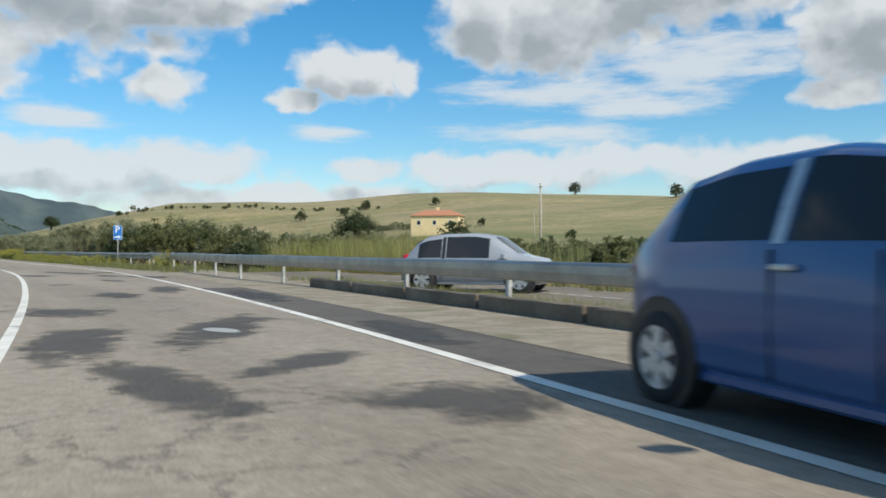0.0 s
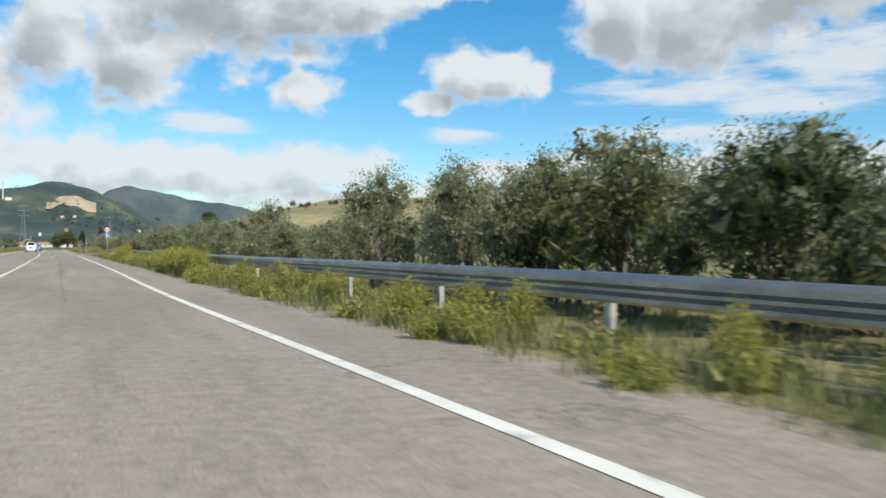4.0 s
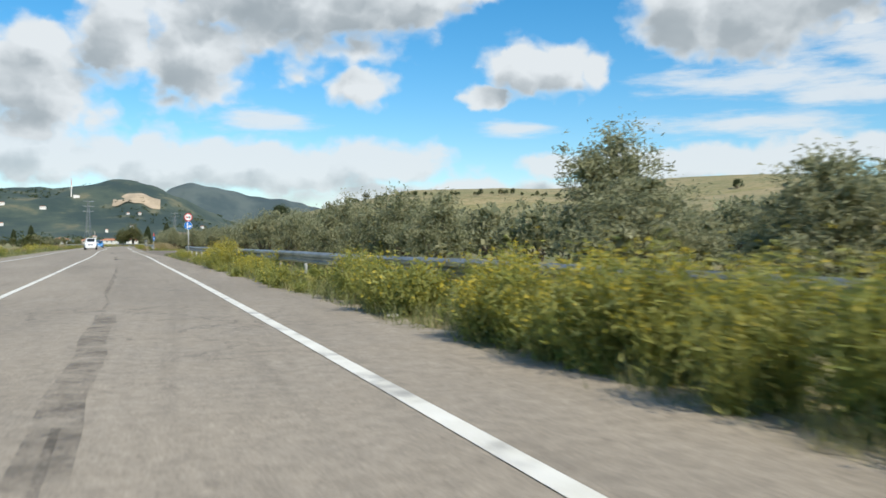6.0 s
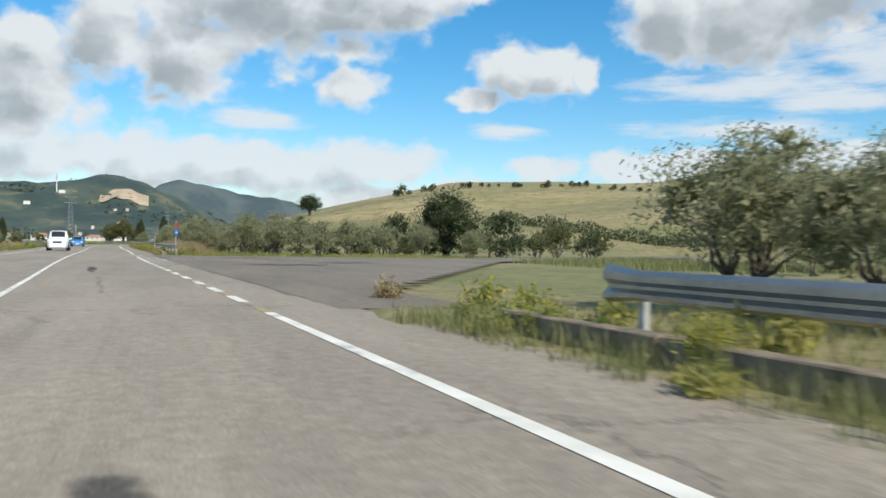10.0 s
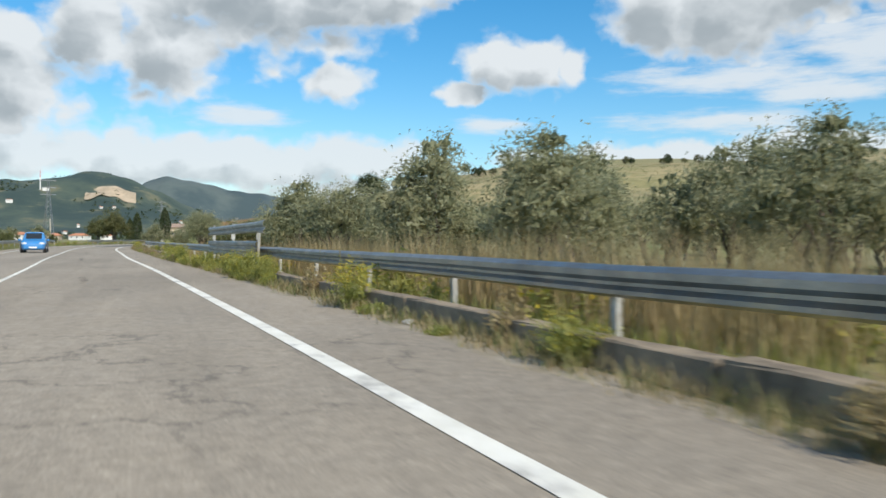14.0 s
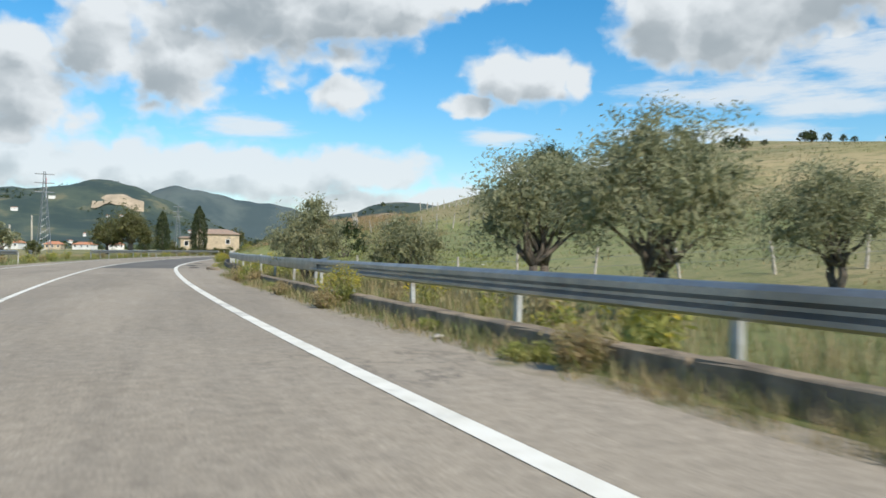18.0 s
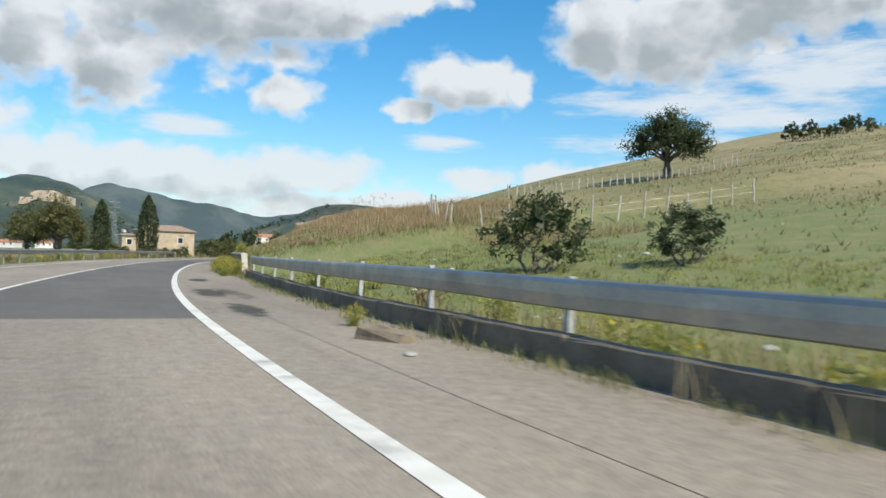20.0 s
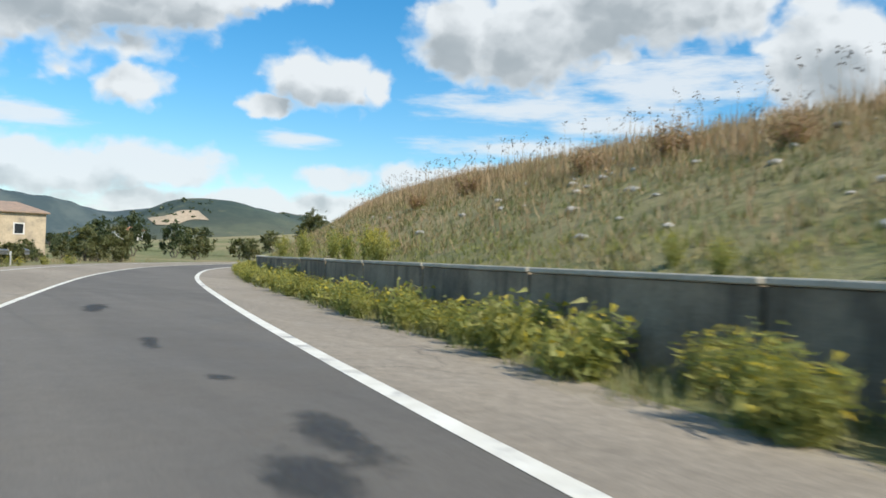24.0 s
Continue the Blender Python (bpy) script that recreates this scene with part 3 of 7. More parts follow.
# hills beyond the valley: centre, half widths and height
FAR_HILLS = [(483, 1940, 190, 230, 66), (801, 2250, 230, 260, 93), (637, 1900, 330, 300, 40), (150, 640, 120, 110, 5),
             (-113, 2900, 300, 500, 182), (-532, 2850, 260, 480, 129), (-1104, 2900, 420, 600, 66), (-1983, 2900, 700, 700, 157),
             (42, 4200, 240, 320, 276), (281, 4200, 150, 320, 122), (480, 4200, 140, 300, 145), (657, 4200, 150, 300, 92), (894, 4300, 300, 300, 105),
             (1376, 4600, 700, 350, 209), (2768, 4300, 900, 500, 194)]
# rises and hollows of the pasture, every 70 m across and 75 m along
PASTURE = [[0, 0, 0, -0.3, -2.0, -0.5], [1.0, -3.4, -0.7, -0.1, -2.1, -0.9], [0.8, -1.0, -3.9, 3.5, 0.6, 1.0], [0.9, -0.4, -2.8, 1.2, 0.4, 0.7], [0.2, -0.1, -0.2, 0, 0, 0]]
BANK = [0.21, 0.288, 0.404, 0.405, 0.56]      # steepness of the bank along the bend


def height(x, y):
    """The land, without the road."""
    x, y = np.asarray(x, float), np.asarray(y, float)
    yc = np.clip(y, -150, 390)
    d = (x - edge(yc)) / np.sqrt(1 + slope_at(yc) ** 2)
    d0 = np.interp(y, [-150, 60, 130, 185, 225, 250], [95, 85, 60, 17, 7, 3.3])
    near = sm(240, 262, y) * np.interp(y, [350, 450], [1, 0.5])
    q = np.clip(d - d0, 0, None)
    steep = np.interp(y, [246, 255, 263, 275, 325], BANK) * np.clip(q, 0, 6.8) + 0.155 * np.clip(q - 6.8, 0, 12) + np.interp(y, [265, 300], [0.2, 0.275]) * np.clip(q - 18.8, 0, 20) + 0.33 * np.interp(y, [250, 330], [0.55, 1.0]) * np.clip(q - 38.8, 0, 40) + 0.1 * np.clip(q - 78.8, 0, 40) + 0.03 * np.clip(q - 127, 0, 330)
    easy = (0.152 * np.clip(q, 0, 127) + 0.03 * np.clip(q - 127, 0, 330)) * np.interp(y, [90, 250], [0.45, 1])
    z = 0.84 * sm(248.5, 250.6, y) * np.interp(y, [300, 420], [1, 0.5]) * sm(3.05, 3.2, d)
    z = z + (steep * near + easy * (1 - near)) * np.interp(y, [350, 450, 700, 900], [1, 0.6, 0.25, 0])
    z = np.where(d > 0, z, 0)
    rough = sm(6, 60, np.abs(d)) * (0.6 * wobble(x, y, 23.0) + 1.2 * wobble(x, y, 61.0)) * sm(15, 120, np.abs(d))
    far = sm(600, 2500, y)
    z = z + rough * 0.5 + bump(x, y, 355, 140, 85, 70, 24) + bump(x, y, 115, 99, 28, 28, 1.7) - bump(x, y, 33, 268, 14, 13, 1.35)
    for cx, cy, sx, sy, h in FAR_HILLS:
        z = z + bump(x, y, cx, cy, sx, sy, h)
    side = sm(12, 45, d) * sm(900, 500, y)
    for k, row in enumerate(PASTURE):
        for i, h in enumerate(row):
            z = z + side * bump(x, y, 30 + 70 * i, 130 + 75 * k, 55, 58, h)
    z = z + far * (11 * wobble(x, y, 110.0) + 8 * wobble(x + 40, y, 43.0) + 3 * wobble(x, y + 20, 17.0)) * sm(20, 120, z)
    ditch = 0.16 * sm(1.9, 1.2, d) * sm(-11.5, -9.2, d) + 0.25 * sm(2.2, 4.5, d) * (1 - sm(215, 245, y))
    out = -junction_depth(x, y)
    return np.where(out < 0.8, -0.1, (z - ditch) * (0.25 + 0.75 * sm(0.8, 35, out)) - 0.0)


def ground_at(x, y):
    return float(height(np.array([x]), np.array([y]))[0])


def sheet(name, xs, ys, zs, nx, material):
    i = np.arange(len(xs)).reshape(-1, nx)
    quads = np.stack([i[:-1, :-1], i[:-1, 1:], i[1:, 1:], i[1:, :-1]], -1).reshape(-1, 4)
    return raw_mesh(name, np.stack([xs, ys, zs], 1), quads, material, True)


# ---- ground and road ----
ys = np.concatenate([np.linspace(-3000, -170, 14)[:-1], np.arange(-170, 420, 2.0), np.geomspace(420, 4950, 90)])
ds = np.concatenate([-np.geomspace(14, 4000, 70)[::-1], [-12.5, -11, -9.8, -9.4, -8.8, -4, 0, 1.2, 1.5, 1.9, 2.3, 2.7, 3.05, 3.2, 3.6], np.arange(4.2, 40, 1.1), np.geomspace(41, 4000, 90)])
YY, DD = np.meshgrid(ys, ds, indexing="ij")
yc = np.clip(YY, -150, 390)
kk = np.sqrt(1 + slope_at(yc) ** 2)
bend = np.clip(1 - np.abs(DD) / 60, 0, 1)
XX = edge(yc) + DD * (1 + (kk - 1) * bend)
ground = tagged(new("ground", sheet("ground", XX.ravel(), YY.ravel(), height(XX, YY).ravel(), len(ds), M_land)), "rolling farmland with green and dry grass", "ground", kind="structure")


def strip(name, y0, y1, da, db, z, material, step=1.5, cols=2, ragged=0.0):
    yy = np.append(np.arange(y0, y1, step), y1)
    dd = np.linspace(da, db, cols)
    y2, d2 = np.meshgrid(yy, dd, indexing="ij")
    d2 = d2.copy()
    if ragged:
        d2[:, -1] += ragged * (np.sin(yy * 1.9) + np.sin(yy * 0.73 + 2) + np.sin(yy * 4.1) * 0.5)
    x, y = beside(y2, d2)
    return sheet(name, x.ravel(), y.ravel(), np.full(x.size, z), cols, material)


def laid(name, data, label, category, group=""):
    return tagged(new(name, data), label, category, group, kind="structure")


road = laid("road", strip("road", -150, 420, -9.2, 1.45, 0.0, M_road, 1.0, 9, 0.1), "worn grey asphalt country road with damp patches", "road")
laid("road", strip("road", 224, 420, -LANE, 0.0, 0.0022, M_fresh), "fresh dark asphalt lane beside a white line", "road")

# the paved mouth of the side road
jx, jy = np.meshgrid(np.arange(-8, 97, 0.75), np.arange(55, 177, 0.75))
inside = junction_depth(jx, jy)
keep = (inside > -0.2) & (jx > edge(jy) + 1.05)
ids = -np.ones(jx.shape, int)
ids[keep] = np.arange(keep.sum())
quads = np.stack([ids[:-1, :-1], ids[:-1, 1:], ids[1:, 1:], ids[1:, :-1]], -1).reshape(-1, 4)
quads = quads[(quads >= 0).all(1)]
laid("side_road", raw_mesh("side_road", np.stack([jx[keep], jy[keep], 0.004 + 0 * jx[keep]], 1), quads, M_side, True), "cracked old asphalt of a side road mouth", "road")
laid("side_road", strip("side_road", 57.5, 107, 1.2, 3.6, 0.002, M_side, 1.0, 4), "cracked old asphalt edge of a side road mouth", "road")
laid("lay_by", strip("lay_by", -112, -63, 4.2, 9.5, -0.06, M_side, 1.0, 5, 0.4), "grey asphalt access lane behind the crash barrier", "road")
laid("gravel_strip", strip("gravel_strip", -112, -60, 1.15, 4.3, 0.006, M_soil, 1.0, 4, 0.1), "dusty gravel strip beside the road", "verge")
laid("hard_shoulder", strip("hard_shoulder", -112, -78.5, 0.1, 1.5, 0.0018, M_shoulder, 0.7, 4, 0.09), "darker damp asphalt of the hard shoulder", "road")
laid("gravel_strip", strip("gravel_strip", -60, 55, 0.9, 1.9, -0.006, M_soil, 1.0, 3, 0.12), "dusty gravel strip beside the road", "verge")
laid("gravel_strip", strip("gravel_strip", 107, 212, 0.9, 2.0, -0.006, M_soil, 1.0, 3, 0.12), "dusty gravel strip beside the road", "verge")

laid("gravel_strip", strip("gravel_strip", 212, 252, 1.0, 2.75, 0.004, M_road, 1.0, 4, 0.1), "pale old asphalt beside the dark kerb", "verge")
laid("gravel_strip", strip("gravel_strip", 252, 345, 1.0, 2.1, -0.006, M_soil, 1.0, 3, 0.15), "dusty gravel strip beside the road", "verge")

for y0, y1, off, wide in ((-150, 57, 0, 0.15), (85.95, 99.9, 0, 0.15), (109.5, 420, 0, 0.17), (-150, 420, -LANE, 0.13), (-150, 420, -2 * LANE, 0.13)):
    laid("road_line", strip("road_line", y0, y1, off - wide / 2, off + wide / 2, 0.0055, M_paint), "continuous white painted road line", "road marking")
for y0, y1 in ((56, 85.9), (100, 109.4)):
    laid("road_line", strip("road_line", y0, y1, -0.06, 0.06, 0.005, M_old_paint), "faded yellow painted road line", "road marking")
for k in range(9):
    y = 59.2 + 3.03 * k
    laid("line_dash", strip("line_dash", y, y + 1.6, -0.09, 0.09, 0.0065, M_paint, 0.5), "white painted dash along the junction", "road marking", "dashes across the junction")


def hatch_bar(ya, yb, d0, d1, skew, label):
    bm = bmesh.new()
    pts = [beside(ya, d0), beside(yb, d0), beside(yb - skew, d1), beside(ya - skew, d1)]
    bm.faces.new([bm.verts.new((float(px), float(py), 0.0085)) for px, py in pts][::-1])
    me = bpy.data.meshes.new("hatch_bar")
    bm.to_mesh(me)
    bm.free()
    me.materials.append(M_worn_white)
    laid("hatch_bar", me, label, "road marking", "hatching at the junction")


for k in range(9):
    y = 100.5 + 0.82 * k
    hatch_bar(y, y + 0.4, 0.08, 0.62 - 0.035 * k, 0.2, "narrow worn white hatching bar on asphalt")
for y, deep, d1, skew in ((98.2, 0.95, 1.16, 0.9), (95.7, 0.85, 1.08, 0.75), (93.0, 1.15, 1.18, 1.0), (90.9, 0.8, 1.1, 0.9)):
    hatch_bar(y, y + deep, 0.22, d1, skew, "broad worn white bar painted on asphalt")


def marking(name, pts, wide, z, material, label):
    """A painted line along points."""
    pts = [Vector((*p, z)) for p in pts]
    bm = bmesh.new()
    rows = []
    for i, p in enumerate(pts):
        a = (pts[min(i + 1, len(pts) - 1)] - pts[max(i - 1, 0)]).normalized()
        s_ = Vector((-a.y, a.x, 0)) * wide / 2
        rows.append((bm.verts.new(p + s_), bm.verts.new(p - s_)))
    for a, b in zip(rows, rows[1:]):
        bm.faces.new((a[0], a[1], b[1], b[0]))
    me = bpy.data.meshes.new(name)
    bm.to_mesh(me)
    bm.free()
    me.materials.append(material)
    return laid(name, me, label, "road marking")


for wide, pts in ((0.13, [(-2.5, 98.1), (-1.4, 96.8), (0, 95.9), (0.9, 95.5), (3.0, 94.6)]), (0.16, [(-2.5, 95.6), (-1.3, 94.7), (0, 94.2), (1.6, 93.8)]),
                  (0.24, [(-2.1, 93.3), (-1.0, 92.6), (0.2, 92.0)]), (0.14, [(-2.2, 92.5), (-1.6, 92.1), (-0.6, 91.7)]), (0.2, [(1.3, 100.6), (4.1, 100.0), (6.4, 99.4)])):
    marking("give_way_line", pts, wide, 0.0078, M_worn_white, "worn white line across the side road mouth")
marking("road_line", [beside(88.4, 0.16), beside(89.0, 0.65), beside(89.8, 1.05), beside(91.2, 1.12)], 0.12, 0.0092, M_worn_white, "thin white outline at the nose of the hatching")
marking("road_line", [beside(y, 1.28 + 0.05 * math.sin(y * 0.7)) for y in np.arange(60, 105, 1.5)], 0.045, 0.0072, M_seam, "thin dark tarred seam between old and newer asphalt")
marking("road_line", [beside(-70, 6.5), beside(-76, 6.8), beside(-84, 7.2), beside(-92, 7.6)], 0.12, -0.045, M_worn_white, "thin white line on the access lane")


PATCH = raw_mesh("patch", [(1.3 * math.cos(6.2832 * k / 16), 1.3 * math.sin(6.2832 * k / 16), 0) for k in range(16)], [list(range(16))], M_tar)


def blot(name, x, y, rx, ry, z, material, label, category, turn=0.0, seed=0):
    """A flat mark on the road."""
    ob = laid(name, PATCH, label, category)
    ob.matrix_world = Matrix.Translation((x, y, z)) @ Matrix.Rotation(turn, 4, "Z") @ Matrix.Diagonal((rx * 1.35, ry * 1.35, 1, 1))
    ob.material_slots[0].link = "OBJECT"
    ob.material_slots[0].material = material
    return ob


blot("puddle", 1.42, -89.7, 0.22, 0.45, 0.007, M_water, "small shallow puddle on damp asphalt", "puddle", 0.2, 1)
blot("puddle", 4.3, -62.7, 0.35, 0.6, 0.0085, M_water, "shallow puddle beside the white line", "puddle", 0.1, 2)
blot("puddle", 1.6, 84.8, 0.5, 0.35, 0.008, M_water, "small puddle on old asphalt", "puddle", 0.3, 3)
blot("puddle", 2.9, 99.3, 1.5, 0.5, 0.0085, M_water, "long shallow puddle on old asphalt", "puddle", -0.25, 4)
blot("puddle", 5.2, -69.6, 0.2, 0.3, 0.0085, M_water, "small shallow puddle beside the gravel strip", "puddle", 0.1, 5)
blot("damp_stain", 1.6, 99.2, 2.6, 1.0, 0.0062, M_damp, "dark damp stain round a puddle", "stain", -0.25, 6)
blot("damp_stain", 2.8, 83.6, 3.0, 1.9, 0.0064, M_damp, "dark damp stain on old asphalt", "stain", 0.1, 7)
blot("damp_stain", 6.5, 88.5, 3.0, 1.6, 0.0066, M_damp, "dark damp stain on old asphalt", "stain", 0.5, 9)
blot("damp_stain", 5.0, -69.3, 0.55, 1.6, 0.0068, M_damp, "dark damp stain across the white line", "stain", -0.3, 8)
for k, (x, y, rx, ry, tn) in enumerate(((0.1, -85.5, 0.9, 1.6, 0.3), (-0.3, -90.2, 0.7, 2.6, -0.2), (-0.1, -93.6, 0.5, 2.2, 0.1), (1.5, -89.4, 0.75, 3.2, -0.5), (1.3, -92.9, 0.5, 1.3, -0.9), (1.45, -95.2, 0.9, 1.1, 0.6),
                                        (3.2, -78.6, 0.6, 2.6, -0.2), (1.7, -80.8, 0.7, 1.8, 0.0), (1.2, -74.6, 0.5, 0.5, 0), (4.5, -68.3, 0.6, 1.3, -0.3), (3.7, -67, 0.5, 1.5, 0.1),
                                        (1.4, -65.6, 0.9, 1.8, 0.2), (3.0, -65.2, 0.2, 1.0, 0.6), (4.2, -62.6, 0.7, 0.9, 0.2), (3.0, -72, 0.35, 1.4, 0.2),  (4.2, -82.5, 0.6, 3.2, -0.1), (3.3, -91, 0.5, 2.5, -0.2))):
    blot("damp_stain", x, y, rx, ry, 0.0022 + 0.0002 * k, M_damp, "dark damp stain on worn asphalt", "stain", tn, k + 80)
for k, (y, d, rx, ry, tn) in enumerate(((41.5, -2.13, 0.3, 3.0, 0.0), (48, -2.2, 0.2, 1.3, 0.0),
                                        (76, -2.4, 0.25, 4, 0.0), (-62, -1.9, 0.5, 4, 0.3),
                                        (98.4, 1.2, 0.5, 0.5, 0.0))):
    px, py = beside(y, d)
    blot("tar_patch", float(px), float(py), rx, ry, 0.004 + 0.0003 * k, M_tar, "dark worn streak in the wheel track", "tar patch", tn + math.atan(-slope_at(y)), k + 10)
for y0, y1, d0, d1, wide in ((-26, -9, -1.97, -2.05, 0.05), (-10.6, -1.8, -2.08, -1.98, 0.27), (-1.8, 3.0, -2.0, -2.04, 0.05), (3.5, 20.5, -2.08, -1.96, 0.1), (20.5, 30, -1.97, -2.0, 0.05),
                             (96, 99.2, -2.2, -2.23, 0.17), (129.5, 133, -2.02, -2.1, 0.18), (150.4, 156.4, -2.2, -2.27, 0.2), (171, 176, -2.3, -2.3, 0.14), (62, 70, -2.2, -2.25, 0.1)):
    marking("tar_streak", [beside(y, d0 + (d1 - d0) * (y - y0) / (y1 - y0) + 0.03 * math.sin(y * 1.7)) for y in np.linspace(y0, y1, 9)], wide, 0.0042, M_streak, "dark worn tar streak between the wheel tracks")
marking("tyre_mark", [(-1.75, 83.4), (-1.91, 82.7), (-2.25, 81.5), (-2.4, 80.6), (-2.5, 79.2)], 0.24, 0.0068, M_streak, "curved dark tyre mark on the asphalt")
for k, (y, d, rx, ry) in enumerate(((274, -0.9, 0.3, 0.8), (278.6, -0.7, 0.25, 0.9), (288.3, -1.15, 0.16, 0.25), (291.0, -1.6, 0.16, 0.9), (286.0, -0.75, 0.28, 1.0), (285.2, -1.1, 0.3, 0.8), (296.5, -2.4, 0.3, 1.6), (283.5, -2.6, 0.25, 1.8))):
    px, py = beside(y, d)
    blot("oil_stain", float(px), float(py), rx, ry, 0.0065 + 0.0002 * k, M_oil, "dark oily stain on fresh asphalt", "stain", math.atan(-slope_at(y)), k + 40)
for k, (y, d, rx, ry) in enumerate(((232, 0.75, 0.55, 3.0), (241, 0.8, 0.5, 2.2), (226, 0.9, 0.4, 2.5))):
    px, py = beside(y, d)
    blot("tar_patch", float(px), float(py), rx, ry, 0.004 + 0.0003 * k, M_tar, "dark patch of newer asphalt on the hard shoulder", "tar patch", math.atan(-slope_at(y)), k + 60)


# ---- crash barriers, kerbs and the retaining wall ----
W_PROFILE = [(0.0, 0.0), (-0.02, 0.008), (-0.08, 0.035), (-0.08, 0.075), (-0.014, 0.116), (-0.014, 0.150), (-0.08, 0.195), (-0.08, 0.258), (-0.02, 0.300), (0.0, 0.31)]
THREE_WAVE = [(0.0, 0.0), (-0.08, 0.03), (-0.08, 0.085), (-0.014, 0.12), (-0.014, 0.155), (-0.08, 0.195), (-0.08, 0.265), (-0.014, 0.3), (-0.014, 0.335), (-0.08, 0.375), (-0.08, 0.455), (-0.02, 0.495), (0.0, 0.505)]
PLAIN = [(0.05, -0.01), (-0.03, 0.0), (-0.052, 0.018), (-0.062, 0.15), (-0.056, 0.262), (-0.036, 0.298), (0.0, 0.312), (0.06, 0.306)]


def beam_mesh(length, prof):
    """A pressed steel beam, along +y, its face towards -x."""
    prof = prof + [(x + 0.006, z) for x, z in prof[::-1]]
    bm = bmesh.new()
    a = [bm.verts.new((x, 0, z)) for x, z in prof]
    b = [bm.verts.new((x, length, z)) for x, z in prof]
    n = len(prof)
    for k in range(n):
        bm.faces.new((a[k], b[k], b[(k + 1) % n], a[(k + 1) % n]))
    bm.faces.new(a)
    bm.faces.new(b[::-1])
    me = bpy.data.meshes.new("beam")
    bm.to_mesh(me)
    bm.free()
    me.materials.append(M_steel)
    return me


def post_mesh():
    """A C-shaped post with a spacer block."""
    bm = bmesh.new()
    boxed(bm, (0.03, -0.05, -0.4), (0.036, 0.05, 0.74))
    boxed(bm, (0.036, -0.05, -0.4), (0.10, -0.044, 0.74))
    boxed(bm, (0.036, 0.044, -0.4), (0.10, 0.05, 0.74))
    boxed(bm, (-0.01, -0.04, 0.5), (0.029, 0.04, 0.7))
    me = bpy.data.meshes.new("post")
    bm.to_mesh(me)
    bm.free()
    me.materials.append(M_post)
    return me


def bolt_mesh():
    bm = bmesh.new()
    bmesh.ops.create_cone(bm, cap_ends=True, segments=6, radius1=0.018, radius2=0.014, depth=0.02, matrix=Matrix.Translation((-0.02, 0, 0.6)) @ Matrix.Rotation(radians(-90), 4, "Y"))
    me = bpy.data.meshes.new("bolt")
    bm.to_mesh(me)
    bm.free()
    me.materials.append(M_post)
    return me


BEAM, TALL_BEAM, PLAIN_BEAM, POST, BOLT = beam_mesh(4.06, W_PROFILE), beam_mesh(4.06, THREE_WAVE), beam_mesh(4.06, PLAIN), post_mesh(), bolt_mesh()


def end_mesh():
    """A flared fish-tail end piece."""
    me = beam_mesh(0.7, W_PROFILE)
    for v in me.vertices:
        f = v.co.y / 0.7
        v.co.x += 0.10 * f * f
        v.co.z += (v.co.z - 0.155) * 0.35 * f
    return me


END = end_mesh()


def shared(name, data, m, parent, label=""):
    ob = new(name, data)
    ob.parent = parent
    ob.matrix_local = m
    return tagged(ob, label)


def rail_offset(y):
    return float(np.interp(y, [-120, -92, -80, -72, -64, -50, 195, 226, 300], [3.6, 3.5, 3.1, 2.55, 2.75, 2.8, 2.8, 3.0, 3.0]))


def rail_z(y):
    """Height of the lower edge of the beam."""
    return float(np.interp(y, [-60, -45, 195, 226], [0.495, 0.475, 0.475, 0.535]))


def barrier(y0, y1, label, left=False, wave=0.012, seed=1, beam=None):
    r = random.Random(seed)
    x0, yy0 = beside(y0, rail_offset(y0) if not left else -10.4)
    root = thing("crash_barrier", pose(float(x0), float(yy0), 0), label, "guardrail", "crash barriers along the road")
    inv = root.matrix_world.inverted()
    y = y0
    prev = Vector((float(x0), float(yy0), rail_z(y0)))
    while y < y1 - 0.5:
        y += 3.98
        px, py = beside(y, rail_offset(y) if not left else -10.4)
        here = Vector((float(px), float(py), rail_z(y) + r.uniform(-wave, wave)))
        q = (here - prev).to_track_quat("Y", "Z").to_matrix().to_4x4()
        if left:
            q = q @ Matrix.Rotation(math.pi, 4, "Z") @ Matrix.Translation((0, -4.06, 0))
        shared("beam", beam or BEAM, inv @ Matrix.Translation(prev) @ q, root)
        ang = math.atan2(-(here - prev).x, (here - prev).y) + (math.pi if left else 0)
        pm = Matrix.Translation((prev.x, prev.y, 0)) @ Matrix.Rotation(ang + r.uniform(-0.03, 0.03), 4, "Z") @ Matrix.Rotation(r.uniform(-0.03, 0.03), 4, "Y") @ Matrix.Diagonal((1, 1, prev.z / 0.45 if prev.z > 0.48 else 1, 1))
        post = shared("post", POST, inv @ pm, root, "pale steel post")
        shared("bolt", BOLT, Matrix.Identity(4), post)
        prev, last = here, q
    shared("post", POST, inv @ Matrix.Translation((prev.x, prev.y, 0)), root, "pale steel post")
    shared("end_piece", END, inv @ Matrix.Translation(prev) @ last, root, "flared steel end piece")
    x1, yy1 = beside(y0 + 0.01, rail_offset(y0) if not left else -10.4)
    back = Matrix.Translation((float(x0), float(yy0), rail_z(y0))) @ Matrix.Rotation(math.atan(-slope_at(y0)), 4, "Z") @ Matrix.Diagonal((1, -1, 1, 1))
    shared("end_piece", END, inv @ back, root, "flared steel end piece")
    return root


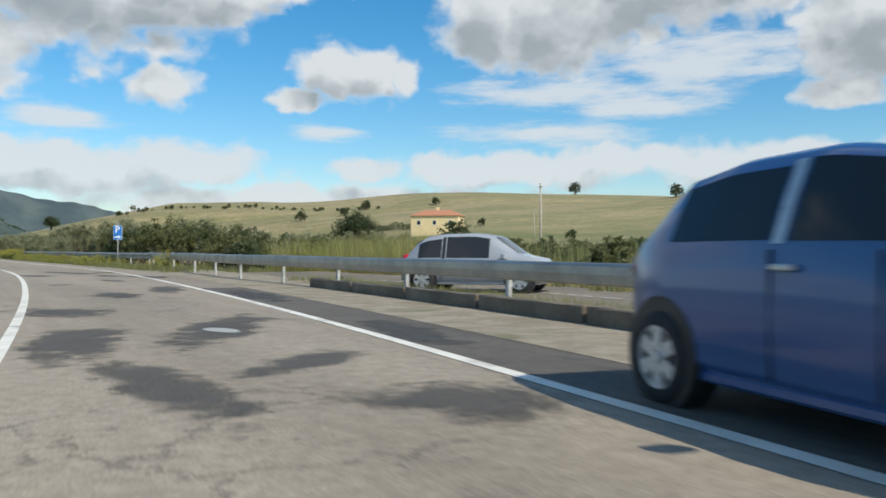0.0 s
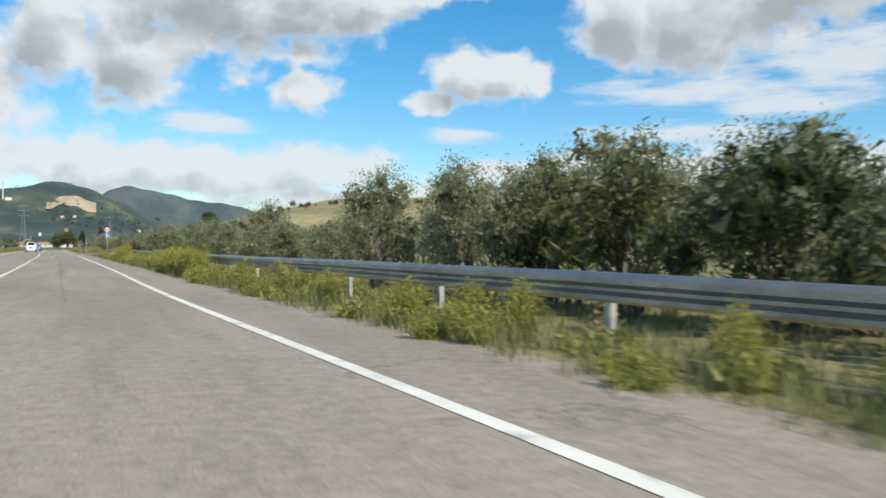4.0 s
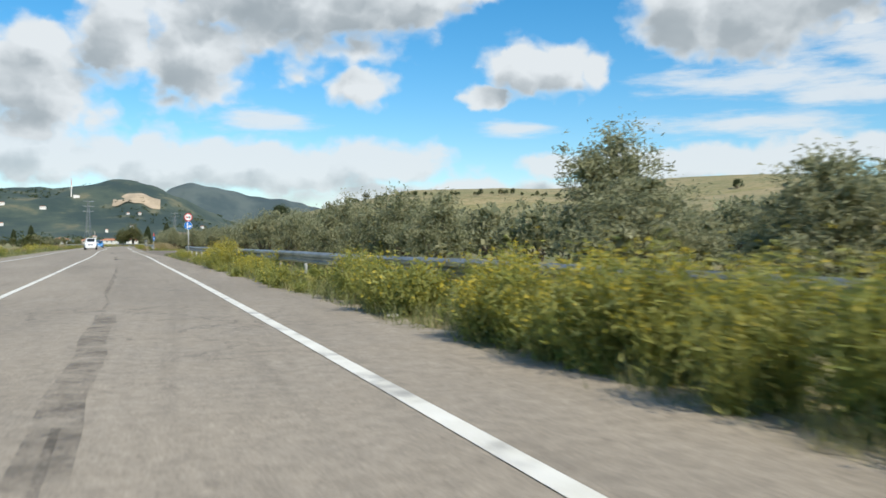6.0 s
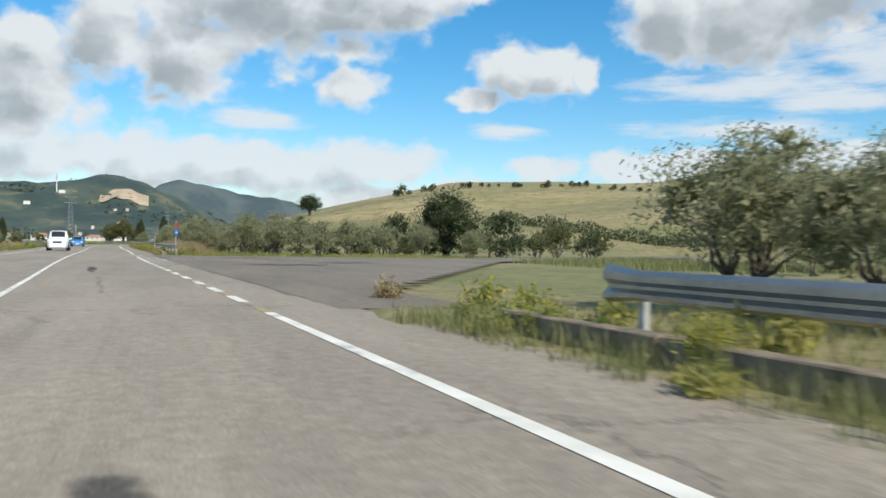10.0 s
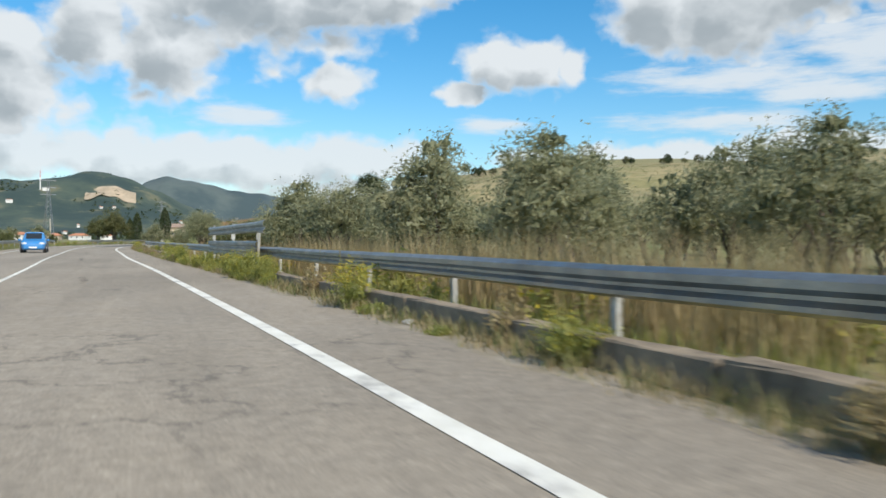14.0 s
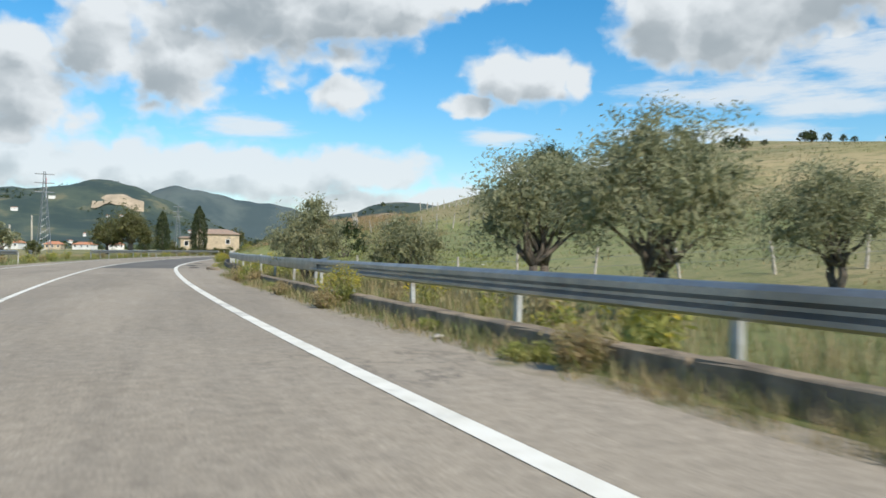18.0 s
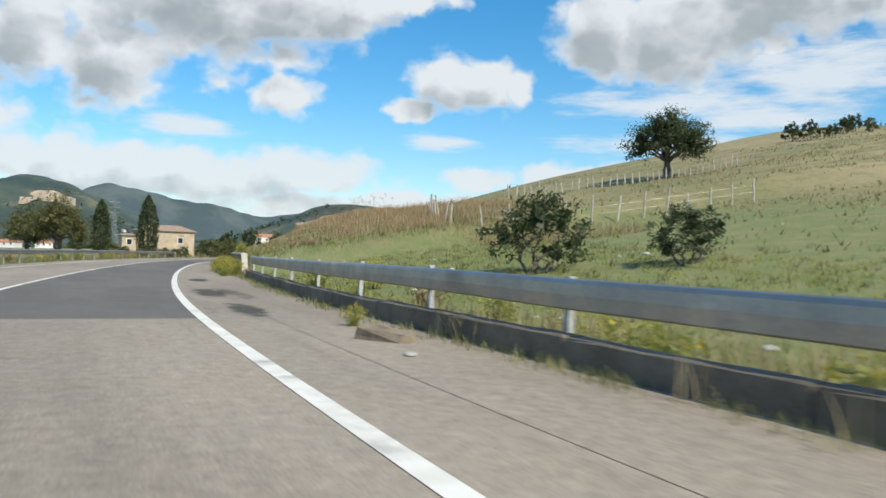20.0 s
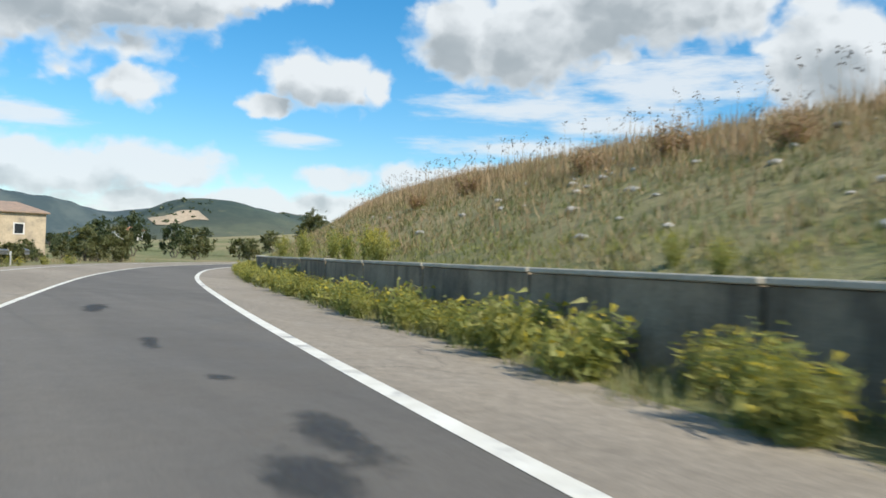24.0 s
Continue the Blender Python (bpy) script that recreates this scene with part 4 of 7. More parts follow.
barrier(-116, -58.5, "plain dull steel crash barrier on pale posts", seed=8, beam=PLAIN_BEAM)
barrier(-55.4, 52, "long galvanised crash barrier on pale posts among weeds", seed=1)
barrier(107.9, 134, "galvanised crash barrier with a flared end beside a kerb", seed=2)
barrier(143.6, 198, "galvanised crash barrier above a low concrete kerb", seed=3)
barrier(198.6, 243.5, "galvanised crash barrier on pale posts above a dark kerb", seed=4, beam=PLAIN_BEAM)
barrier(-20, 4, "short galvanised crash barrier on the far verge", True, seed=5)
barrier(150, 238, "galvanised crash barrier on the far verge", True, seed=6)
barrier(262, 330, "galvanised crash barrier on the outside of the bend", True, seed=7)

# a raised, two-rail piece where the barrier is interrupted
rx_, ry_ = beside(132.7, 2.42)
raised = thing("raised_barrier", Matrix.Translation((float(rx_), float(ry_), 0)) @ Matrix.Rotation(math.atan(-slope_at(138)), 4, "Z"), "raised steel barrier, one rail above a taller one, on leaning posts", "guardrail")
for data, z0, drop in ((BEAM, 1.2, -0.3), (TALL_BEAM, 0.46, -0.08)):
    for k in range(2):
        shared("beam", data, pose(0.004 * k, 5.06 * k, z0 - 0.0265 * k * (1 if data is BEAM else 0.25), drop, 0, 0) @ Matrix.Diagonal((1, 1.255, 1, 1)), raised, "" if data is BEAM else "taller beam with three waves")
for py, turned in ((0.0, -0.8), (10.15, 0.8)):
    shared("end_piece", END, pose(0, py, 1.2 - 0.005 * py, -0.3, 0, 0) @ Matrix.Diagonal((1, turned, 1, 1)), raised, "flared steel end piece")
for py, lean, side in ((0.7, 7, 2), (5.1, -2, 2), (9.6, 3, 0)):
    shared("post", POST, pose(0.02, py, -0.08, lean, side, 0) @ Matrix.Diagonal((1, 1, 2.18, 1)), raised, "pale leaning steel post")


def kerb_mesh(length, h):
    bm = boxed(bmesh.new(), (-0.14, 0, -0.3), (0.14, length, h), 0.02)
    bmesh.ops.subdivide_edges(bm, edges=[e for e in bm.edges if abs((e.verts[0].co - e.verts[1].co).y) > 1], cuts=4)
    r = random.Random(5)
    for v in bm.verts:
        if v.co.z > 0:
            v.co += Vector((r.uniform(-0.008, 0.008), 0, r.uniform(-0.012, 0.008)))
    me = bpy.data.meshes.new("kerb_block")
    bm.to_mesh(me)
    bm.free()
    return me


def kerb_offset(y):
    return float(np.interp(y, [-115, -81, -58, -38, 24, 52, 107, 131, 206, 212, 245], [3.35, 2.95, 2.6, 2.6, 2.42, 2.35, 2.0, 2.12, 2.2, 2.8, 2.8]))


def kerb_row(y0, y1, h, material, label):
    me = kerb_mesh(2.97, h)
    me.materials.append(material)
    x0, yy0 = beside(y0, kerb_offset(y0))
    root = tagged(thing("kerb", pose(float(x0), float(yy0), 0), label, "kerb", "concrete kerbs under the barriers"), kind="structure")
    r = random.Random(int(y0) + 400)
    y = y0
    while y < y1:
        px, py = beside(y, kerb_offset(y))
        qx, qy = beside(y + 2.98, kerb_offset(y + 2.98))
        ang = math.atan2(-float(qx - px), float(qy - py))
        shared("kerb_block", me, pose(float(px - x0), float(py - yy0), r.uniform(-0.02, 0.01), 0, r.uniform(-1, 1), math.degrees(ang)), root)
        y += 3.0
    return root


kerb_row(-115, -81, 0.24, M_dark_kerb, "low dark concrete kerb under the crash barrier")
kerb_row(-58, -38, 0.12, M_concrete, "low stained concrete kerb under the crash barrier")
kerb_row(24, 52, 0.24, M_concrete, "low stained concrete kerb before the crash barrier")
kerb_row(107.3, 131, 0.25, M_concrete, "low weathered concrete kerb before the crash barrier")
kerb_row(147, 206, 0.24, M_concrete, "low weathered concrete kerb before the crash barrier")
kerb_row(206, 245, 0.29, M_dark_kerb, "low dark stained concrete kerb under the crash barrier")

# retaining wall at the foot of the bank
wx, wy = beside(250.65, 2.91)
wall = tagged(thing("retaining_wall", pose(float(wx), float(wy), 0), "low dark stained concrete retaining wall with pale coping", "wall"), kind="structure")
y = 250.65
k = 0
r = random.Random(8)
WALL_PIECES = [box_mesh("wall_panel", (-0.13, 0, -0.4), (0.13, 3.985, 0.89), m_, 0.012) for m_ in (M_concrete, M_dark_wall)]
WALL_CAP = box_mesh("coping", (-0.16, 0, 0.893), (0.17, 3.99, 0.955), M_cap, 0.012)
while y < 372:
    px, py = beside(y, 2.91)
    qx, qy = beside(y + 4, 2.91)
    ang = math.degrees(math.atan2(-float(qx - px), float(qy - py)))
    m = pose(float(px - wx), float(py - wy), r.uniform(-0.01, 0.01), 0, 0, ang)
    shared("wall_panel", WALL_PIECES[0 if y < 262 else 1], m, wall)
    shared("coping", WALL_CAP, m, wall, "pale concrete coping")
    y += 4.0
bm = bmesh.new()
prof = [(0, -0.4), (0, 0.93), (-0.15, 0.93), (-1.5, 0.1), (-1.5, -0.4)]
a = [bm.verts.new((-0.13, py, pz)) for py, pz in prof]
b = [bm.verts.new((0.13, py, pz)) for py, pz in prof]
bm.faces.new(a)
bm.faces.new(b[::-1])
for k in range(5):
    bm.faces.new((a[k], b[k], b[(k + 1) % 5], a[(k + 1) % 5]))
bmesh.ops.recalc_face_normals(bm, faces=bm.faces)
part("wall_end", bm, M_cap, wall, "pale sloping concrete end").matrix_local = pose(0, 0, 0, 0, 0, math.degrees(math.atan(-slope_at(250))))


# ---- trees ----
def limb(r, a, b, n=4, wob=0.12):
    a, b = Vector(a), Vector(b)
    return [a.lerp(b, k / n) + Vector((r.uniform(-wob, wob), r.uniform(-wob, wob), 0)) * (0 if k in (0,) else 1) for k in range(n + 1)]


def tree(name, seed, high, wide, stems, lobes, per, leaf, material, label, category, fork=0.35, thick=0.16, droop=0.3, low=0.45, squash=0.75):
    """A trunk with limbs that end in the lobes of a ragged crown."""
    r, rng = random.Random(seed), np.random.default_rng(seed)
    root = thing(name, Matrix.Identity(4), label, category)
    cen = []
    for k in range(lobes):
        a = 6.2832 * (k * 0.618 + r.uniform(-0.08, 0.08))
        f = math.sqrt((k + 0.5) / lobes)
        rad = wide / 2 * 0.68 * f * r.uniform(0.8, 1.1)
        zz = high * (low + (1 - low) * 0.80 * (1 - 0.75 * f * f) * r.uniform(0.75, 1.08))
        cen.append((rad * math.cos(a), rad * math.sin(a), zz))
    bm = bmesh.new()
    for s_ in range(stems):
        a = 6.2832 * s_ / stems + r.uniform(-0.4, 0.4)
        top = Vector((math.cos(a) * 0.22 * stems / 2, math.sin(a) * 0.22 * stems / 2, high * fork))
        base = Vector((math.cos(a) * 0.07, math.sin(a) * 0.07, -0.15))
        tube(bm, limb(r, base, top, 4, 0.07), [thick * 1.35, thick * 1.0, thick * 0.92, thick * 0.85, thick * 0.75])
        for c in cen[s_::stems]:
            tube(bm, limb(r, top, Vector(c) * 0.93, 4, 0.13), [thick * 0.6, thick * 0.45, thick * 0.3, thick * 0.2, thick * 0.08], 5)
    part("trunk", bm, M_bark, root, "gnarled grey trunk and limbs", True)
    size = wide / 2 * 0.46
    pts = lobed(rng, [(*c, size * r.uniform(0.75, 1.2), size * r.uniform(0.75, 1.2), size * squash * r.uniform(0.8, 1.2)) for c in cen], per)
    twig = rng.normal(size=(int(per * lobes * 0.004), 3))
    twig = twig / np.linalg.norm(twig, axis=1, keepdims=True) * (wide * 0.46, wide * 0.46, high * 0.36) + (0, 0, high * 0.66)
    pts = np.concatenate([pts, twig[twig[:, 2] > high * 0.4]])
    core = lobed(rng, [(*c, size * 0.6, size * 0.6, size * squash * 0.6) for c in cen], max(per * 0.16, 22), 0.1)
    crown = np.concatenate([leaf_fan(pts, leaf, leaf * 0.36, rng, droop), leaf_fan(core, leaf * 2.2, leaf * 1.1, rng, droop)])
    part("crown", raw_mesh("crown", crown, np.arange(len(crown)).reshape(-1, 3), material), material, root)
    return root


def stand(proto, x, y, scale=1.0, turn=0.0, tall=1.0, sink=0.0, label="", group=""):
    ob = copy_thing(proto, pose(x, y, ground_at(x, y) - sink, 0, 0, turn) @ Matrix.Diagonal((scale, scale, scale * tall, 1)))
    ob.matrix_world = pose(x, y, ground_at(x, y) - sink, 0, 0, turn) @ Matrix.Diagonal((scale, scale, scale * tall, 1))
    return tagged(ob, label, "", group)


def discard(root):
    for o in [*root.children_recursive, root]:
        bpy.data.objects.remove(o)


GROVE = "olive trees of the grove"
OLIVES = [tree("olive_tree", 11, 3.4, 3.8, 3, 12, 720, 0.112, M_olive, "grey-green olive tree in dry grass", "tree", 0.2, 0.085, low=0.26, squash=0.9),
          tree("olive_tree", 12, 3.6, 3.4, 3, 12, 700, 0.112, M_olive, "bushy silver-green olive tree in grass", "tree", 0.2, 0.085, low=0.24, squash=0.95),
          tree("olive_tree", 13, 3.2, 4.0, 3, 12, 700, 0.112, M_olive, "broad grey-green olive tree in grass", "tree", 0.2, 0.09, low=0.28, squash=0.85),
          tree("olive_tree", 14, 4.4, 3.0, 3, 12, 700, 0.112, M_olive, "tall unpruned olive tree in grass", "tree", 0.2, 0.08, low=0.2, squash=1.2)]
FAR_OLIVES = [tree("olive_tree", 31, 3.4, 3.8, 2, 8, 190, 0.27, M_olive, "grey-green olive tree deep in the grove", "tree", 0.22, 0.09, low=0.3, squash=0.9),
              tree("olive_tree", 32, 3.6, 3.5, 2, 8, 190, 0.27, M_olive, "bushy olive tree deep in the grove", "tree", 0.22, 0.09, low=0.28, squash=0.95)]
BARE_OLIVE = tree("olive_tree", 15, 4.0, 4.5, 2, 14, 820, 0.112, M_olive, "old olive tree with a bare twisted trunk", "tree", fork=0.24, thick=0.15, low=0.34, squash=0.9)
ROUND = tree("round_tree", 16, 5.0, 6.0, 2, 12, 800, 0.2, M_oak, "round dark green tree on the pasture", "tree", fork=0.25, thick=0.22, low=0.3, squash=0.85)
SCRUB = tree("scrub_bush", 17, 2.2, 3.2, 4, 9, 230, 0.17, M_scrub, "dense yellow-green scrub bush behind the barrier", "bush", fork=0.2, thick=0.05, low=0.25)
DARK_SCRUB = tree("scrub_bush", 18, 2.4, 3.0, 4, 9, 230, 0.17, M_oak, "dense dark green scrub bush", "bush", fork=0.12, thick=0.05, low=0.1)
BROAD = tree("broadleaf_tree", 19, 7.5, 8.0, 2, 14, 720, 0.3, M_scrub, "large yellow-green broadleaf tree by the road", "tree", fork=0.25, thick=0.3, low=0.25, squash=1.0)


def cypress(seed, high, wide):
    r, rng = random.Random(seed), np.random.default_rng(seed)
    root = thing("cypress", Matrix.Identity(4), "tall dark green cypress beside the farmhouse", "tree")
    bm = tube(bmesh.new(), [(0, 0, -0.2), (0, 0, high * 0.3), (0.05, 0, high * 0.9)], [0.22, 0.16, 0.03])
    part("trunk", bm, M_bark, root, "grey trunk")
    h = rng.uniform(0.03, 1, 5200) ** 0.9
    prof = np.interp(h, [0, 0.08, 0.25, 0.6, 0.85, 1], [0.5, 0.8, 1, 0.85, 0.5, 0.06]) * wide / 2
    th = rng.uniform(0, 6.2832, len(h))
    rr = prof * rng.uniform(0.65, 1.08, len(h)) * (1 + 0.14 * np.sin(5 * th + 9 * h))
    pts = np.stack([rr * np.cos(th), rr * np.sin(th), 0.3 + h * (high - 0.3)], 1)
    part("crown", leaves("crown", pts, 0.42, 0.15, M_oak, rng, -1.2), M_oak, root)
    return root


FAR_ROUND = tree("round_tree", 36, 5.0, 6.0, 2, 12, 260, 0.36, M_oak, "round dark green tree far off on the pasture", "tree", fork=0.14, thick=0.2, low=0.14, squash=0.85)
FAR_SCRUB = tree("scrub_bush", 37, 2.2, 3.2, 3, 8, 150, 0.24, M_scrub, "dense yellow-green scrub bush", "bush", fork=0.12, thick=0.05, low=0.1)
FAR_DARK = tree("scrub_bush", 38, 2.4, 3.0, 3, 8, 150, 0.24, M_oak, "dense dark green scrub bush", "bush", fork=0.12, thick=0.05, low=0.1)
FAR_BROAD = tree("broadleaf_tree", 39, 7.5, 8.0, 2, 10, 230, 0.55, M_scrub, "large yellow-green broadleaf tree far off", "tree", fork=0.15, thick=0.25, low=0.12, squash=1.0)
CYPRESS = cypress(21, 9.5, 3.2)

rr = random.Random(33)
# the grove behind the barrier, row by row
for y in np.arange(-33, 58, 3.9):
    for row, (d, chance) in enumerate(((7.6, 0.9), (12.5, 0.9), (18, 0.85), (25, 0.8), (33, 0.7))):
        if rr.random() > chance or (row == 0 and (-21.5 < y < -10 or 38.5 < y < 45 or -1.5 < y < 3)):
            continue
        yy = float(y) + rr.uniform(-0.9, 0.9)
        px, py = beside(yy, d + rr.uniform(-0.5, 1.0))
        if junction_depth(np.array(px), np.array(py)) > -4:
            continue
        tall = 1.12 if yy < -21 and row < 2 else 0.74 if row == 0 and -10 < yy < 0 else 0.95 if row == 0 else 0.88
        kind = FAR_OLIVES[rr.randrange(2)] if row > 1 or (row == 1 and yy > -20) else OLIVES[rr.choice((0, 1, 2, 1, 0, 2) if tall < 1 else (0, 1, 2, 3))]
        stand(kind, float(px), float(py), rr.uniform(0.85, 1.05), rr.uniform(0, 360), tall, group=GROVE)
for x, y, s, turn, proto in ((6.8, 42.4, 1.12, 40, OLIVES[2]), (8.6, 40.2, 1.0, 140, OLIVES[0]), (6.6, 29.5, 0.72, 10, OLIVES[3]), (9.3, 1.0, 0.95, 60, OLIVES[3])):
    stand(proto, x, y, s, turn, 0.95, group=GROVE)
for y in np.arange(62, 86, 6):
    for d in (30, 38, 47):
        px, py = beside(float(y), d + rr.uniform(-2, 2))
        if junction_depth(np.array(px), np.array(py)) < -3:
            stand(FAR_OLIVES[rr.randrange(2)], float(px), float(py), rr.uniform(0.75, 1), rr.uniform(0, 360), group=GROVE)
# tall unpruned ones close to the barrier
for x, y, s, turn in ((9.2, -18.4, 0.95, 30), (10.9, -21.0, 0.98, 150), (12.2, -17.0, 0.9, 260), (11.6, -24.5, 0.95, 80)):
    stand(OLIVES[3], x, y, s, turn, 0.95, group=GROVE)
# across the side road
for x, y, s in ((3.5, 112, 0.95), (9.5, 112.5, 0.8), (6.8, 118, 1.0), (13, 117, 0.9), (17, 121, 0.85), (7, 128, 0.9), (12, 127, 1), (20, 128, 0.9), (9, 136, 1), (17, 137, 1),
                (25, 118.5, 0.7), (23, 138, 1), (29, 124, 0.8), (8, 146, 0.9), (13, 147, 1)):
    stand(OLIVES[rr.randrange(3)] if y < 122 else FAR_OLIVES[rr.randrange(2)], x, y, s, rr.uniform(0, 360), group=GROVE)
for y, d, s, tall, proto in ((123, 6.2, 0.95, 1.0, OLIVES[1]), (129, 6, 1.0, 1.1, OLIVES[1]), (133, 7.6, 0.85, 1.0, OLIVES[0]), (137.4, 6, 0.8, 1.0, BARE_OLIVE), (143.7, 6, 1.05, 1.02, OLIVES[1]),
                          (126, 9, 0.85, 1.0, OLIVES[2]), (140.5, 9, 0.9, 1.0, OLIVES[0]), (122, 12, 1.1, 1.0, OLIVES[1]), (126, 13.5, 1.1, 1.0, OLIVES[0]), (130.5, 11.5, 1.1, 1.0, OLIVES[1]), (134.5, 12.5, 1.1, 1.0, OLIVES[2]), (119, 14, 1.05, 1.0, OLIVES[1]), (149.5, 7.5, 0.9, 0.95, OLIVES[2]), (153, 9.5, 0.85, 0.95, OLIVES[0])):
    px, py = beside(y, d)
    stand(proto, float(px), float(py), s, rr.uniform(0, 360), tall, group=GROVE)
stand(ROUND, 25.6, 127.6, 1.36, 10, 1.0, label="large round dark tree beside the side road")
for x, y, s, tall, dark in ((4.5, 117, 0.7, 0.55, 0), (8.5, 116.5, 0.8, 0.5, 0), (11.5, 119.5, 0.9, 0.7, 1), (15, 118.8, 0.8, 0.5, 0), (18.5, 117.5, 0.9, 0.6, 0), (20.5, 124, 1.1, 0.8, 1), (24, 116.5, 0.9, 0.6, 0),
                            (27.5, 116.8, 1.1, 0.8, 1), (31.5, 118, 1.1, 0.9, 0), (35, 121, 1.3, 1.2, 0), (36.5, 124, 1.3, 1.4, 0), (39, 122, 1.2, 0.9, 1), (42, 126, 1.3, 1.1, 0)):
    stand(DARK_SCRUB if dark else SCRUB, x, y, s, rr.uniform(0, 360), tall, label="low tangled scrub beside the side road")
stand(DARK_SCRUB, 31, 126, 1.7, 30, 1.3)
stand(DARK_SCRUB, 21, 131, 1.5, 70, 1.4)
stand(BARE_OLIVE, 21, 121.5, 0.78, 70, label="small silver-green olive on a grass island")
# single olives below the pasture
for x, y, s, turn, proto in ((-0.9, 197, 0.98, 20, BARE_OLIVE), (-1.1, 191.4, 0.98, 200, BARE_OLIVE), (6.6, 195, 0.9, 90, BARE_OLIVE), (9.2, 190, 1.0, 300, BARE_OLIVE),
                             (-2.7, 202.5, 0.75, 130, OLIVES[2]), (-5.4, 204.3, 0.82, 10, OLIVES[1]), (5.6, 174.5, 1.05, 240, BARE_OLIVE), (1.8, 171, 0.85, 80, OLIVES[0])):
    stand(proto, x, y, s, turn, group="olive trees below the pasture")
for x, y, s, tall in ((3.5, 160, 1.1, 1.1), (5.5, 163, 1.2, 1.2), (2.6, 165.5, 0.9, 1.0), (4.2, 156.5, 1.1, 1.0), (7, 167, 1.2, 1.3), (8.6, 160, 1.3, 1.3), (2.0, 156, 0.8, 0.8), (9.5, 181, 1.0, 1.0),
                      (-1.5, 153, 0.95, 1.0), (-0.4, 155.5, 1.05, 1.0), (0.8, 152.5, 1.1, 1.05), (-2.0, 158, 0.8, 0.95), (2.0, 150, 1.1, 1.0), (-2.6, 151, 0.7, 0.9)):
    stand(DARK_SCRUB if rr.random() < 0.6 else SCRUB, x, y, s, rr.uniform(0, 360), tall)
for k in range(26):
    a, far_ = radians(rr.uniform(8, 46)), rr.uniform(42, 82)
    px, py = -5 + far_ * math.sin(a), 92 + far_ * math.cos(a)
    if junction_depth(np.array(px), np.array(py)) < -3 and px > edge(py) + 8:
        stand(rr.choice((FAR_OLIVES[0], FAR_OLIVES[1], FAR_DARK)), px, py, rr.uniform(0.8, 1.05), rr.uniform(0, 360), rr.uniform(0.85, 1.1), group=GROVE)
stand(ROUND, 35.5, 270, 1.36, 20, 0.86)
stand(ROUND, 41.5, -7, 1.15, 200, 1.0, label="large dark green tree beyond the grove")
stand(DARK_SCRUB, 2.2, 233.5, 1.15, 50, 1.0)
stand(DARK_SCRUB, 5.4, 230.5, 0.9, 120, 0.9)
stand(SCRUB, 77, 325, 1.3, 0, 1.2, label="small dark tree on the crest of the hill")
# crest of the pasture hill
for k in range(44):
    x = 62 + 2.75 * k + rr.uniform(-1.5, 1.5)
    y = 283 - 0.12 * (x - 62) + rr.uniform(-4, 4)
    stand(FAR_DARK if rr.random() < 0.7 else FAR_SCRUB, x, y, rr.uniform(0.45, 0.95), rr.uniform(0, 360), rr.uniform(0.8, 1.2), group="bushes along the hill crest")
for x, y, s in ((174, 268, 1.0), (150, 240, 0.8), (120, 215, 0.9), (205, 255, 0.8), (458, 464, 2.4), (330, 300, 1.6), (280, 170, 1.3), (235, 120, 1.2)):
    stand(FAR_ROUND, x, y, s, rr.uniform(0, 360), 0.95)
# scrub belt beyond the access lane
for k in range(64):
    y, d = rr.uniform(-84, -38), rr.uniform(14, 34)
    px, py = beside(y, d)
    stand(FAR_SCRUB if rr.random() < 0.85 else FAR_DARK, float(px), float(py), rr.uniform(0.62, 0.95), rr.uniform(0, 360), rr.uniform(0.8, 1.1), group="scrub belt by the access lane")
for k in range(46):
    y = -118 + 1.9 * k + rr.uniform(-1, 1)
    d = rr.uniform(13, 26) if y < -58 else rr.uniform(6.5, 16)
    low_ = 0.62 if y < -45 and d > 8 else 1.0
    px, py = beside(y, d)
    stand(SCRUB if rr.random() < (0.9 if low_ < 1 else 0.6) else DARK_SCRUB, float(px), float(py), rr.uniform(0.65, 1.1) * low_, rr.uniform(0, 360), rr.uniform(0.75, 1.05), group="scrub belt by the access lane")
for y, d, s, tall in ((-53, 7.5, 1.0, 1.0), (-50, 9.5, 1.1, 1.05), (-56, 12, 1.0, 0.9), (-46, 7.5, 1.2, 1.1), (-42, 7, 1.25, 1.15), (-38, 7.4, 1.2, 1.05), (-34, 7, 1.2, 1.1), (-30, 7.3, 1.2, 1.15), (-27, 8, 1.3, 1.1), (-44, 12, 1.2, 1.1), (-36, 12, 1.3, 1.1)):
    px, py = beside(y, d)
    stand(DARK_SCRUB if rr.random() < 0.5 else SCRUB, float(px), float(py), s, rr.uniform(0, 360), tall, group="scrub belt by the access lane")
for x, y, s in ((60, 0, 1), (75, 40, 1), (52, 62, 0.9), (90, 70, 1.2), (95, 108, 1.0), (100, 92, 0.8), (120, 100, 1.1), (66, -30, 1), (82, -12, 1.1), (130, 60, 1.2), (70, 95, 1), (56, 25, 1), (150, 130, 1.2), (48, -60, 0.9), (60, -75, 1)):
    stand(rr.choice((FAR_ROUND, FAR_SCRUB, FAR_DARK, FAR_OLIVES[0])), x, y, s, rr.uniform(0, 360))
